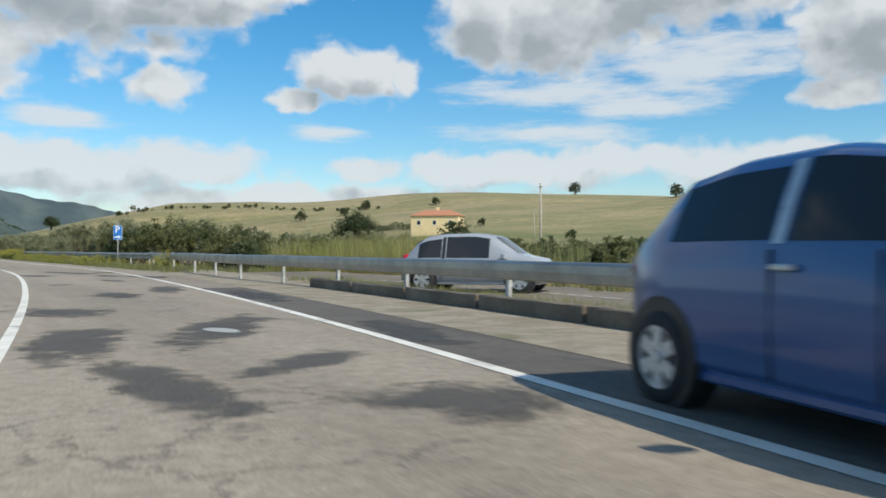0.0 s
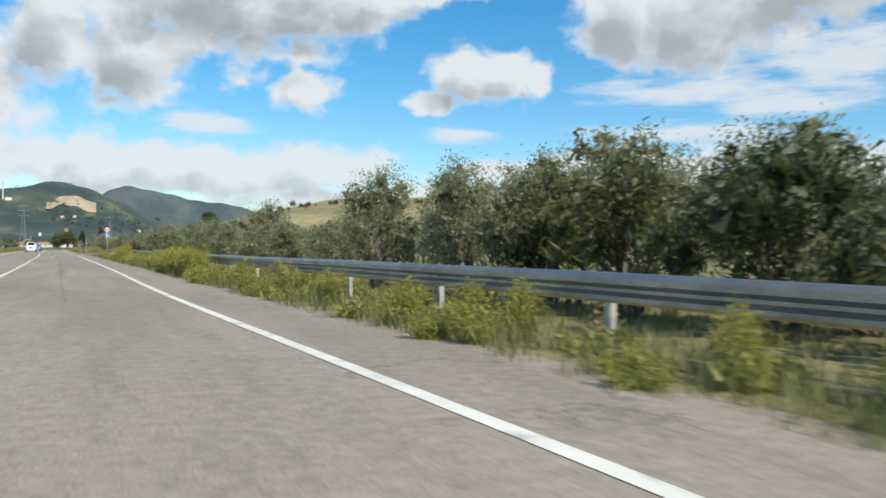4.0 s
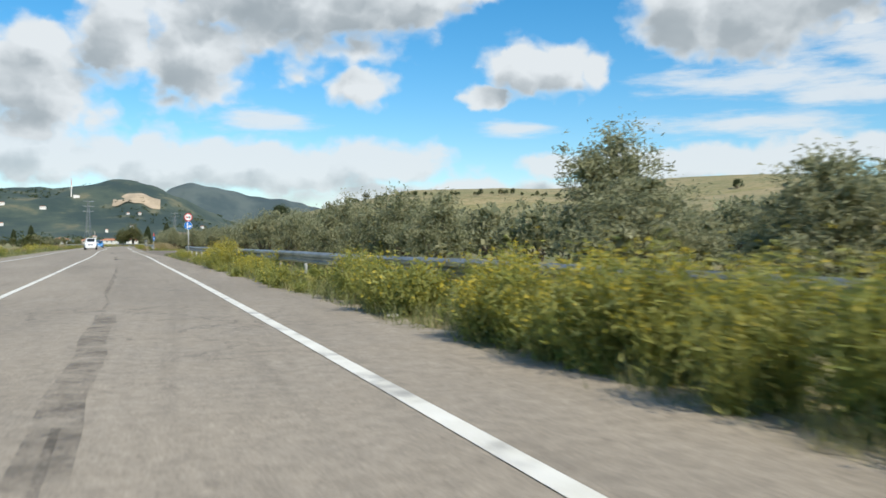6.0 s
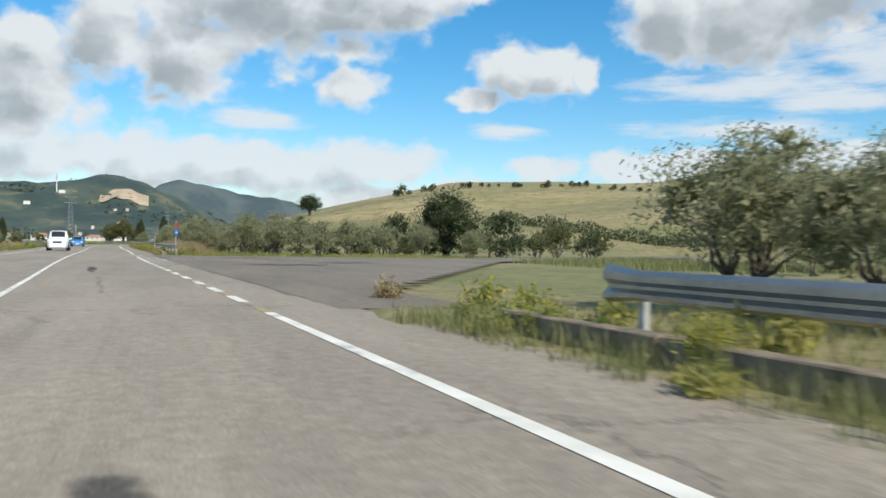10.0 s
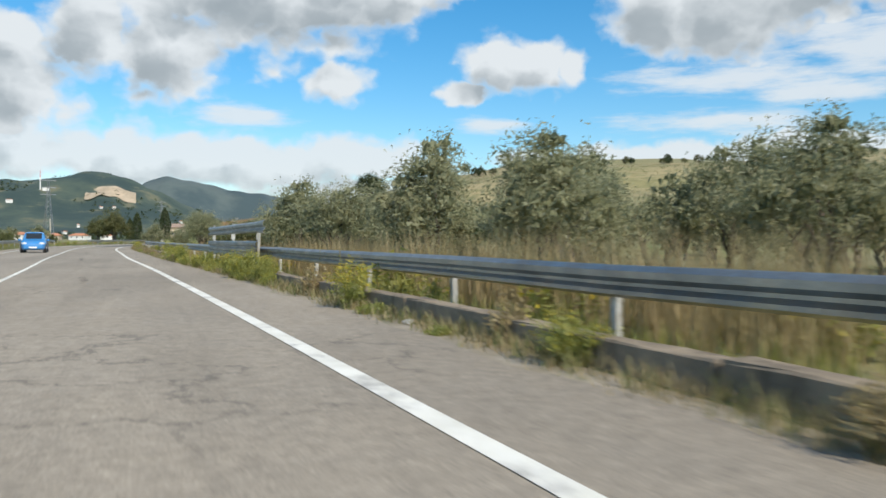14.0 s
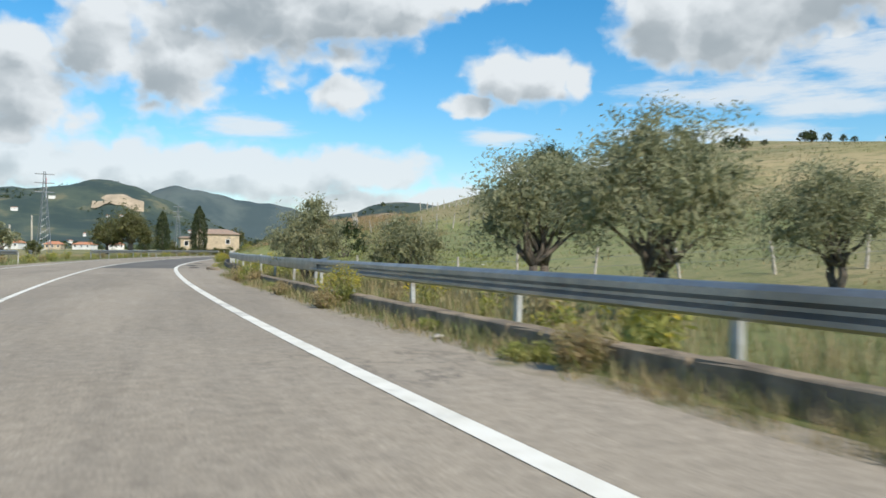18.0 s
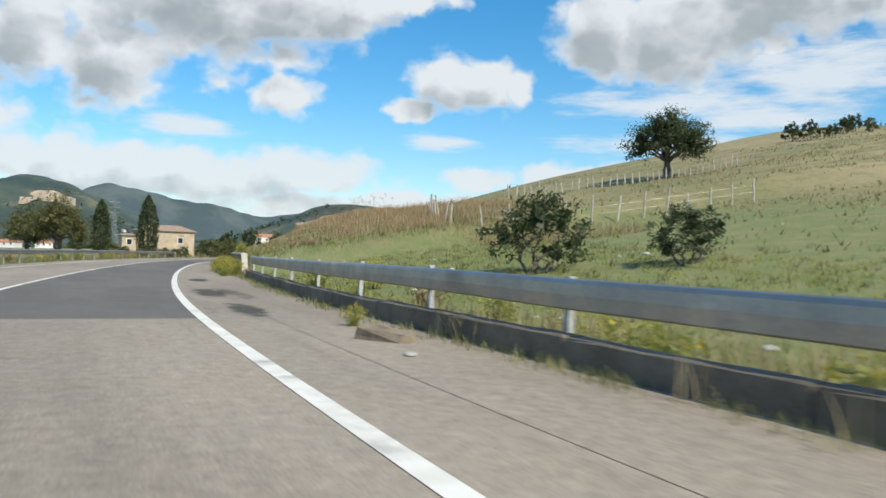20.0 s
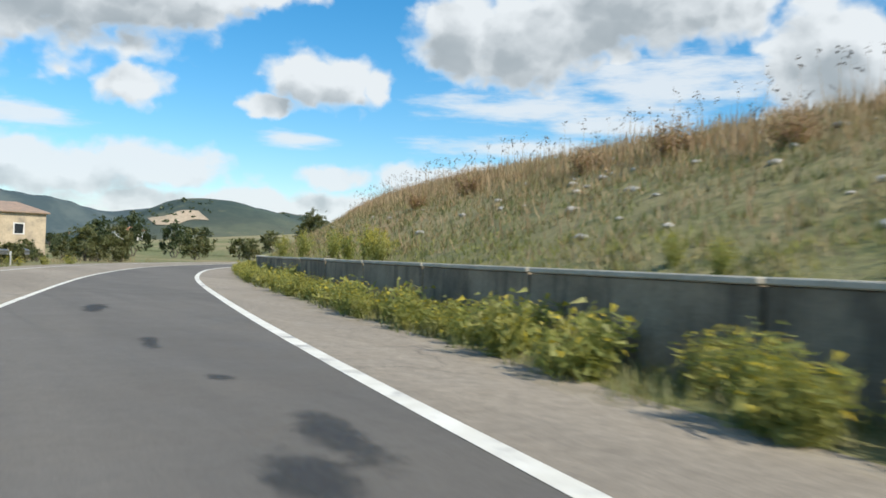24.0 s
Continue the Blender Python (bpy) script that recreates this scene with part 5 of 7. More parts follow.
# beyond the far lane
for y in np.arange(-40, 320, 7.5):
    for lo, hi, chance in ((13, 22, 0.75), (24, 48, 0.8)):
        if rr.random() > chance:
            continue
        d = -rr.uniform(lo, hi)
        px, py = beside(float(y) + rr.uniform(-3, 3), d)
        if py > 320 or (py > 270 and d > -20):
            continue
        stand(rr.choice((FAR_SCRUB, FAR_DARK, FAR_OLIVES[0], FAR_OLIVES[1], FAR_SCRUB)), float(px), float(py), rr.uniform(0.7, 1.15), rr.uniform(0, 360), rr.uniform(0.8, 1.1), group="trees and bushes across the road")
# ahead, where the road bends away
for k in range(16):
    y = rr.uniform(318, 352)
    px, py = beside(y, -rr.uniform(11.0, 15.5))
    stand(FAR_SCRUB, float(px), float(py), rr.uniform(0.45, 0.75), rr.uniform(0, 360), 0.9, group="low bushes before the farmhouse")
stand(BROAD, -13.5, 334, 1.05, 0)
stand(BROAD, -17.5, 339, 0.85, 70)
stand(CYPRESS, -8.2, 337, 0.82, 0, label="dark conical conifer beside a broadleaf tree")
stand(CYPRESS, -1.2, 350, 1.0, 40)
for x, y, s in ((0.5, 372, 0.8), (3.5, 374, 0.75), (6.5, 373, 0.9), (9.8, 370, 1.1), (11.5, 366, 1.2), (-3.5, 371, 0.8), (-7, 369, 1.0)):
    stand(FAR_SCRUB if s < 1 else FAR_DARK, x, y, s, rr.uniform(0, 360), 0.95, group="bushes before the farmhouse")
for x, y, s, tall in ((9.5, 357, 1.4, 1.0), (13, 362, 1.3, 1.2), (-6, 360, 1.2, 0.8), (22, 420, 2.2, 1.2), (28, 424, 2.4, 1.3), (34, 421, 2.2, 1.2), (40, 430, 2.4, 1.1), (46, 418, 1.8, 1.0), (16, 390, 1.4, 1), (30, 395, 1.5, 0.9), (52, 440, 2, 1), (62, 450, 2.2, 1)):
    stand(FAR_DARK if x in (22, 28, 34) else FAR_SCRUB, x, y, s, rr.uniform(0, 360), tall)
for k in range(60):
    x, y = rr.uniform(-260, 330), rr.uniform(430, 900)
    stand(rr.choice((FAR_ROUND, FAR_DARK, FAR_BROAD, FAR_OLIVES[1])), x, y, rr.uniform(0.8, 1.5), rr.uniform(0, 360), group="scattered distant trees")
stand(CYPRESS, -62, 420, 1.0, 0, label="tall dark distant conifer")
stand(CYPRESS, -70, 424, 0.8, 0, label="tall dark distant conifer")
stand(CYPRESS, -12, 470, 1.0, 0, label="tall dark distant conifer")
for proto in (*OLIVES, *FAR_OLIVES, BARE_OLIVE, ROUND, SCRUB, DARK_SCRUB, BROAD, CYPRESS, FAR_ROUND, FAR_SCRUB, FAR_DARK, FAR_BROAD):
    discard(proto)

# a clipped orchard hedge beyond the side road
rng = np.random.default_rng(70)
t_ = rng.uniform(0, 1, 9000)
hx, hy = 60 + 75 * t_ + rng.normal(size=9000) * 1.2, 205 - 65 * t_ + rng.normal(size=9000) * 1.2
pts = np.stack([hx, hy, height(hx, hy) + rng.uniform(0.1, 2.6, 9000) * (0.8 + 0.2 * np.sin(hx))], 1)
tagged(part("hedge", leaves("hedge", pts, 0.5, 0.25, M_oak, rng), M_oak), "long dark green hedge below the pasture", "hedge", kind="stuff")

# far woods on the hills
n = 7000
fx, fy = rng.uniform(-1500, 1200, n), rng.uniform(1000, 3000, n)
keep = (np.sin(fx / 90 + 2 * np.sin(fy / 170)) + np.sin(fy / 75 + fx / 200)) > 0.55
fx, fy = fx[keep], fy[keep]
base = np.stack([fx, fy, height(fx, fy)], 1)
size = rng.uniform(3, 7, len(fx))
pts = (base[:, None] + rng.normal(size=(len(fx), 9, 3)) * (1, 1, 0.5) * size[:, None, None] * 0.55 + (0, 0, 1) * size[:, None, None] * 0.45).reshape(-1, 3)
tagged(part("far_woods", leaves("far_woods", pts, 5.0, 3.4, M_oak, rng), M_oak), "scattered dark woods on distant hills", "woods", kind="stuff")


# ---- grass, weeds and flowers ----
def scatter(rng, n, y0, y1, d0, d1, z=0.0, clump=0.0):
    """Roots on the land beside the road, gathered into tufts."""
    if clump:
        m = max(int(n / 10), 1)
        y, d = rng.uniform(y0, y1, m), rng.uniform(d0, d1, m)
        y, d = np.repeat(y, 10) + rng.normal(size=m * 10) * clump, np.repeat(d, 10) + rng.normal(size=m * 10) * clump
    else:
        y, d = rng.uniform(y0, y1, n), rng.uniform(d0, d1, n)
    x, yy = beside(y, d)
    ok = junction_depth(x, yy) < -0.3
    x, yy = x[ok], yy[ok]
    return np.stack([x, yy, height(x, yy) - 0.02 + z], 1)


def turf(name, n, y0, y1, d0, d1, high, material, label, seed, width=0.012, lean=0.7, clump=0.09, plain=None):
    rng = np.random.default_rng(seed)
    roots = scatter(rng, n, y0, y1, d0, d1, 0, clump)
    return tagged(part(name, blades(name, roots, high, lean, width, material, rng, 0.4, width > 0.016 if plain is None else plain), material), label, "grass", kind="stuff")


turf("verge_grass", 26000, -60, 56, 1.5, 2.6, 0.28, M_grass, "ragged green grass on the verge", 101)
turf("verge_straw", 13000, 107, 212, 1.5, 1.95, 0.2, M_straw, "pale dry grass along the kerb", 122)
turf("verge_grass", 17000, 107, 212, 1.55, 2.5, 0.22, M_grass, "ragged green and dry grass along the kerb", 102)
turf("meadow_grass", 34000, -60, 56, 2.4, 9, 0.32, M_grass, "green meadow grass behind the barrier", 103, 0.02)
turf("meadow_grass", 24000, 107, 215, 2.4, 10, 0.36, M_grass, "green meadow grass behind the barrier", 104, 0.02)
turf("dry_grass", 8000, 115, 170, 3.2, 6.5, 0.95, M_straw, "tall golden dry grass behind the barrier", 105, 0.014, 0.35, 0.16)
turf("dry_grass", 8000, 150, 225, 2.6, 7, 0.5, M_straw, "pale dry grass behind the barrier", 106, 0.014, 0.5, 0.16)
turf("dry_grass", 6000, -120, -60, 9.5, 15, 0.7, M_straw, "tall dry grass along the access lane", 107, 0.02, 0.4, 0.2)
turf("meadow_grass", 14000, -120, -40, 10, 26, 0.9, M_grass, "tall yellow-green grass beyond the access lane", 141, 0.045, 0.5, 0.25)
turf("meadow_grass", 9000, -120, -60, 3.9, 5, 0.25, M_grass, "short weeds beside the access lane", 108, 0.02)
turf("dry_grass", 9000, -90, -38, 13, 26, 1.6, M_grass, "tall yellow-green reeds beyond the access lane", 142, 0.05, 0.35, 0.3)
turf("meadow_grass", 7000, -70, -54, 9.5, 15, 1.7, M_weed, "tall yellow-green reeds by the access lane", 154, 0.03, 0.3, 0.3)
turf("dry_grass", 2500, -70, -54, 9.5, 15, 1.9, M_straw, "tall pale reeds by the access lane", 155, 0.02, 0.3, 0.3)
turf("meadow_grass", 11000, -98, -74, 3.5, 5.4, 0.4, M_grass, "green weeds behind the barrier and its kerb", 143, 0.02)
turf("meadow_grass", 5000, -64, -46, 1.7, 4.5, 0.3, M_grass, "green weeds beside the gravel strip", 144, 0.02)
turf("dry_grass", 6000, 114, 136, 3.1, 5.4, 1.15, M_straw, "tall golden dry grass behind the barrier", 149, 0.016, 0.35, 0.16)
turf("dry_grass", 15000, 252, 345, 3.6, 11, 0.2, M_straw, "short pale dry grass on the bank", 150, 0.03, 0.8, 0.2)
turf("bank_grass", 9000, 251.5, 345, 3.2, 4.7, 0.14, M_weed, "bright green grass along the top of the wall", 156, 0.025, 0.8, 0.12)
turf("verge_grass", 2500, 212, 246, 2.3, 2.75, 0.15, M_grass, "thin grass along the dark kerb", 151)
turf("rusty_reeds", 1600, 148, 160, 4.2, 7, 1.2, M_rust, "tall rust-brown dry reeds behind the barrier", 145, 0.03, 0.25, 0.3)
turf("verge_grass", 15000, 247, 345, 1.7, 2.8, 0.2, M_grass, "ragged grass at the foot of the wall", 146, 0.016)
turf("bank_grass", 30000, 212, 252, 2.9, 16, 0.13, M_weed, "short green grass on the bank", 109, 0.03, 0.8, 0.14)
turf("bank_grass", 44000, 250, 345, 3.2, 16, 0.2, M_grass, "short green grass on the bank above the wall", 110, 0.03, 0.8, 0.14)
turf("dry_grass", 22000, 250, 355, 7.2, 13, 0.36, M_straw, "pale dry grass along the top of the bank", 111, 0.025, 0.5, 0.2)
turf("rusty_weeds", 19000, 252, 360, 8.0, 12.5, 0.5, M_rust, "rust-brown dry weeds along the top of the bank", 112, 0.03, 0.4, 0.25)
turf("rusty_weeds", 8000, 256, 350, 4, 12, 0.3, M_rust, "rust-brown dry weeds on the bank", 113, 0.03, 0.6, 0.25)
turf("pasture_grass", 9000, 200, 275, 26, 60, 0.2, M_straw, "dry pasture grass on the hillside", 114, 0.06, 0.8, 0.25)
turf("dry_grass", 5000, 244, 262, 13.5, 20, 0.55, M_straw, "pale tall dry grass along the stock fence", 152, 0.03, 0.5, 0.2)
turf("rusty_weeds", 5000, 250, 275, 12, 19, 0.5, M_rust, "rust-brown dry weeds along the ridge of the bank", 153, 0.03, 0.4, 0.3)
turf("pasture_grass", 16000, 150, 300, 16, 130, 0.22, M_grass, "coarse green tufts on the pasture hill", 147, 0.09, 0.9, 0.6)
turf("pasture_grass", 12000, 150, 300, 16, 130, 0.2, M_straw, "pale dry tufts on the pasture hill", 148, 0.09, 0.9, 0.7)
turf("far_verge_grass", 22000, -60, 330, -13, -9.7, 0.4, M_grass, "ragged grass on the far verge", 115, 0.03, 0.6, 0.15)
turf("far_verge_straw", 9000, -60, 360, -16, -10.5, 0.6, M_straw, "dry grass on the far verge", 116, 0.03, 0.5, 0.2)
turf("junction_grass", 13000, 107, 125, 2.2, 26, 0.3, M_weed, "long green grass at the corner of the side road", 117, 0.03, 0.5, 0.2)
rng = np.random.default_rng(118)
gx, gy = rng.uniform(19, 40, 16000), rng.uniform(80, 112, 16000)
ok = (junction_depth(gx, gy) < -0.2) & (gx > 18)
tagged(part("island_grass", blades("island_grass", np.stack([gx, gy, height(gx, gy)], 1)[ok], 0.4, 0.6, 0.03, M_grass, rng), M_grass), "fresh green grass on the corner of the side road", "grass", kind="stuff")


rng = np.random.default_rng(131)
roots = scatter(rng, 420, 256, 352, 8.6, 12.5)
high_ = rng.uniform(0.6, 1.25, len(roots))
lean_ = rng.normal(size=(len(roots), 2)) * 0.1
top_ = roots + np.stack([lean_[:, 0], lean_[:, 1], high_], 1)
side_ = np.tile([[0.008, -0.005, 0.0]], (len(roots), 1))
stalks = np.stack([roots - side_, roots + side_, top_], 1).reshape(-1, 3)
heads = (top_[:, None] + rng.normal(size=(len(roots), 7, 3)) * (0.05, 0.05, 0.06)).reshape(-1, 3)
tagged(part("seed_stalks", raw_mesh("seed_stalks", stalks, np.arange(len(stalks)).reshape(-1, 3), M_rust), M_rust), "tall dry stalks standing along the top of the bank", "weeds", kind="stuff")
tagged(part("seed_heads", leaves("seed_heads", heads, 0.06, 0.045, M_bark, rng), M_bark), "dark dry seed heads above the top of the bank", "weeds", kind="stuff")
for k, (y0, y1, d0, d1, n_, hi_) in enumerate(((250, 345, 3.4, 10, 5000, 0.16), (214, 252, 3.0, 18, 5000, 0.2))):
    turf("bank_tufts", n_, y0, y1, d0, d1, hi_, M_scrub, "dark green tufts of coarse grass on the bank", 132 + k, 0.03, 0.9, 0.12)


def weed_bush(seed, high, wide, bloom, label, material=None):
    rng, r = np.random.default_rng(seed), random.Random(seed)
    material = material or M_weed
    root = thing("weed_bush", Matrix.Identity(4), label, "weed")
    bm = bmesh.new()
    tips = []
    for k in range(16):
        a, f = r.uniform(0, 6.28), math.sqrt(r.random())
        tip = Vector((math.cos(a) * wide / 2 * f, math.sin(a) * wide / 2 * f, high * (1 - 0.45 * f * f) * r.uniform(0.8, 1.05)))
        tube(bm, limb(r, (tip.x * 0.2, tip.y * 0.2, -0.05), tip, 3, 0.03), [0.012, 0.010, 0.007, 0.003], 4)
        tips.append(tip)
    part("stalk", bm, M_weed, root, "thin branching green stalk")
    t = rng.uniform(0.12, 1.0, (16, 96, 1))
    tp = np.array([tuple(v) for v in tips])[:, None]
    pts = (tp * t * (0.2 + 0.8 * t ** 0.3) + rng.normal(size=(16, 96, 3)) * 0.06 * (wide + 0.3)).reshape(-1, 3)
    pts = pts[pts[:, 2] > 0.0]
    part("foliage", leaves("foliage", pts, 0.082, 0.026, material, rng, -0.5), material, root)
    if bloom:
        b = (tp * rng.uniform(0.86, 1.06, (16, bloom, 1)) + rng.normal(size=(16, bloom, 3)) * 0.06).reshape(-1, 3)
        part("blossom", leaves("blossom", b, 0.034, 0.03, M_bloom, rng), M_bloom, root, "small yellow flower heads")
    return root


def joined(name, rows, label):
    """Many weeds as one mesh for each of their materials."""
    sets = {}
    for proto, x, y, s_, turn in rows:
        for child in proto.children:
            n_ = len(child.data.vertices)
            co = np.empty(n_ * 3, np.float32)
            child.data.vertices.foreach_get("co", co)
            co = co.reshape(-1, 3)
            if child.name.startswith("stalk"):
                continue
            co = co.reshape(-1, 3, 3)[::4]
            mid = co.mean(1, keepdims=True)
            co = (mid + (co - mid) * 1.75).reshape(-1, 3)
            c_, s2 = math.cos(turn), math.sin(turn)
            m_ = np.array([[c_, -s2, 0], [s2, c_, 0], [0, 0, 1]]) * s_
            sets.setdefault(child.data.materials[0], []).append(co @ m_.T + (x, y, ground_at(x, y) - 0.03))
    for material, some in sets.items():
        v = np.concatenate(some)
        tagged(part(name, raw_mesh(name, v, np.arange(len(v)).reshape(-1, 3), material), material), label, "weeds", kind="stuff")


W_TALL = weed_bush(201, 1.0, 1.1, 44, "tall weed bush with yellow flowers on the verge")
W_LEAFY = weed_bush(206, 1.0, 1.0, 12, "tall leafy green weed bush on the verge")
W_MID = weed_bush(202, 0.6, 0.8, 8, "leafy green weed with a few yellow flowers")
W_LOW = weed_bush(203, 0.34, 0.6, 0, "low green leafy weed on the verge")
W_DRY = weed_bush(204, 0.5, 0.55, 0, "dry straw-coloured weed on the verge", M_straw)
VERGE = "weeds on the verge"
spots, loose = [], []
for y in np.arange(-48, 56, 0.6):
    lush = 0.95 if y < 30 else 0.3
    if rr.random() < lush:
        spots.append((y, rr.uniform(1.55, 2.6), 1))
for y in np.arange(107, 211, 1.0):
    if rr.random() < (0.75 if 128 < y < 144 else 0.5 if 144 < y < 170 else 0.4):
        spots.append((y, rr.uniform(1.55, 2.0), 0))
for y in np.arange(251, 345, 0.42):
    spots.append((y, rr.uniform(1.75, 2.6), 2))
for y in np.arange(-60, 240, 2.4):
    spots.append((y, rr.uniform(2.5, 4.5) + (1.4 if y > 200 else 0), 3))
for y in np.arange(-60, 340, 3.0):
    spots.append((y, -rr.uniform(9.9, 12.5), 3))
for y, d, kind in spots:
    y = float(y) + rr.uniform(-0.4, 0.4)
    px, py = beside(y, d)
    if junction_depth(np.array(px), np.array(py)) > -0.3:
        continue
    pick = rr.random()
    if kind == 2:
        proto, s = (W_MID, rr.uniform(0.75, 1.2)) if pick < 0.6 else (W_LEAFY, rr.uniform(0.4, 0.62))
    elif kind == 1:
        full = -15 < y < 3 or 19.4 < y < 22.4
        if full:
            proto, s = (W_TALL if y > 19 else W_LEAFY, rr.uniform(0.75, 1.15)) if pick < 0.7 else (W_MID, rr.uniform(0.9, 1.3))
        else:
            proto, s = (W_TALL if 7 < y < 13 else W_LEAFY, rr.uniform(0.45, 0.75)) if pick < 0.2 else (W_MID, rr.uniform(0.7, 1.15)) if pick < 0.68 else (W_LOW, rr.uniform(0.7, 1.2))
    elif kind == 0:
        full = 128 < y < 146
        proto, s = (W_MID, rr.uniform(0.6, 1.1)) if full or pick < 0.1 else (W_LOW, rr.uniform(0.5, 0.9)) if pick < 0.5 else (W_DRY, rr.uniform(0.6, 1.1))
    else:
        proto, s = (W_MID, rr.uniform(0.8, 1.5)) if pick < 0.5 else (W_DRY, rr.uniform(0.9, 1.6)) if pick < 0.7 else (W_TALL, rr.uniform(0.6, 1.0))
    if kind == 3 or (kind == 2 and rr.random() < 0.5) or (kind == 1 and proto is W_LOW and rr.random() < 0.7):
        loose.append((proto, float(px), float(py), s, rr.uniform(0, 6.28)))
    else:
        stand(proto, float(px), float(py), s, rr.uniform(0, 360), rr.uniform(0.85, 1.15), 0.03, group=VERGE)
joined("field_weeds", loose, "leafy weeds with yellow flowers and dry stalks")
for y in (*np.arange(127.5, 133, 0.6), *np.arange(145.5, 152.5, 0.6)):
    px, py = beside(float(y), rr.uniform(1.6, 1.95))
    stand(W_LEAFY if rr.random() < 0.45 else W_MID, float(px), float(py), rr.uniform(0.5, 0.85), rr.uniform(0, 360), 1.0, 0.03, group=VERGE)
for y in np.arange(-13.6, -5.5, 0.55):
    px, py = beside(float(y), rr.uniform(1.75, 2.3))
    stand(W_LEAFY if rr.random() < 0.75 else W_TALL, float(px), float(py), rr.uniform(0.8, 1.08), rr.uniform(0, 360), 1.0, 0.03, group=VERGE)
for y, d, s in ((20.5, 2.2, 1.25), (21.6, 1.95, 1.1), (36, 1.75, 0.6), (38.5, 1.8, 0.55), (121, 1.75, 0.75), (192.6, 1.9, 0.8), (222.5, 1.9, 0.35), (247.2, 2.3, 0.8), (246.4, 1.9, 0.7), (249, 2.2, 0.8)):
    px, py = beside(y, d)
    stand(W_TALL, float(px), float(py), s, rr.uniform(0, 360), 1.0, 0.03, group=VERGE)
W_RUST = weed_bush(207, 0.7, 1.0, 0, "rust-brown dead bush on the grassy bank", M_rust)
for y, d, s, proto in ((267.4, 3.4, 0.8, W_LEAFY), (268.6, 3.7, 0.7, W_MID), (269.6, 3.4, 0.8, W_MID), (273.6, 3.3, 0.7, W_MID), (274.6, 3.35, 1.0, W_LEAFY), (275.9, 3.5, 0.7, W_TALL), (277, 3.4, 0.8, W_MID), (282.5, 3.5, 0.5, W_LEAFY), (288, 3.5, 0.42, W_LEAFY), (289, 3.7, 0.4, W_LEAFY),
                       (300, 3.5, 0.8, W_TALL), (301.5, 3.6, 0.9, W_LEAFY), (303, 3.5, 0.8, W_LEAFY), (305.5, 3.6, 0.9, W_LEAFY), (311, 3.6, 1.0, W_LEAFY), (318, 3.6, 1.0, W_LEAFY),
                       (252.5, 6.2, 0.6, W_RUST), (253.6, 6.0, 0.5, W_RUST), (254.8, 5.6, 0.5, W_RUST), (248.0, 2.9, 0.6, W_RUST), (292, 8.2, 1.0, W_RUST), (296, 8.6, 1.2, W_RUST), (299, 8.3, 1.1, W_RUST), (306, 8.0, 1.2, W_RUST), (309, 7.2, 1.0, W_RUST), (266, 8.8, 0.8, W_RUST)):
    px, py = beside(y, d)
    stand(proto, float(px), float(py), s, rr.uniform(0, 360), 1.0, 0.03, group="bushes on the bank")
discard(W_RUST)
for proto in (W_TALL, W_LEAFY, W_MID, W_LOW, W_DRY):
    discard(proto)


# ---- stones and litter ----
def stone_mesh(seed):
    r = random.Random(seed)
    bm = bmesh.new()
    bmesh.ops.create_icosphere(bm, subdivisions=2, radius=1)
    for v in bm.verts:
        v.co *= 1 + 0.25 * noise.noise(v.co * 1.4 + Vector((seed, 0, 0)))
        v.co.z *= 0.6
    me = bpy.data.meshes.new("stone")
    bm.to_mesh(me)
    bm.free()
    me.materials.append(M_stone)
    return me


STONES = [stone_mesh(k) for k in range(3)]
for k in range(160):
    y, d = (rr.uniform(255, 335), rr.uniform(3.6, 14)) if k < 70 else (rr.uniform(282, 302), rr.uniform(4.5, 9.5)) if k < 120 else (rr.uniform(215, 250), rr.uniform(4, 16))
    px, py = beside(y, d)
    ob = tagged(new("field_stone", STONES[k % 3]), "pale field stone lying on the grassy bank", "stone", "stones on the bank")
    s = rr.uniform(0.045, 0.12)
    ob.matrix_world = pose(float(px), float(py), ground_at(float(px), float(py)) + s * 0.2, 0, 0, rr.uniform(0, 360)) @ Matrix.Diagonal((s * 1.3, s, s, 1))
for k, (y, d) in enumerate(((-19, 1.6), (-14.5, 1.75), (36.8, 1.7), (41, 1.6), (39.4, 1.8), (115, 1.75), (118.5, 1.7), (124, 1.8), (148, 1.6), (166.4, 1.6), (187, 1.65), (219, 1.5), (-3.4, 1.7), (13, 1.55))):
    px, py = beside(y, d)
    ob = tagged(new("litter", STONES[k % 3]), "small crumpled pale scrap lying on the verge", "litter", "litter on the verge")
    ob.matrix_world = pose(float(px), float(py), 0.02, rr.uniform(0, 20), 0, rr.uniform(0, 360)) @ Matrix.Diagonal((0.10, 0.07, 0.05, 1))
bm = bmesh.new()
bmesh.ops.create_icosphere(bm, subdivisions=2, radius=0.3)
for v in bm.verts:
    v.co = v.co * (1 + 0.35 * noise.noise(v.co * 5)) + Vector((0, 0, 0.12))
    v.co.z *= 0.5
ob = part("red_bag", bm, gloss_paint("red_plastic", (0.6, 0.06, 0.05), 0.35))
ob.location = (*[float(v) for v in beside(258.9, 2.1)], 0.3)
tagged(ob, "crumpled red plastic bag caught in the weeds", "bag")
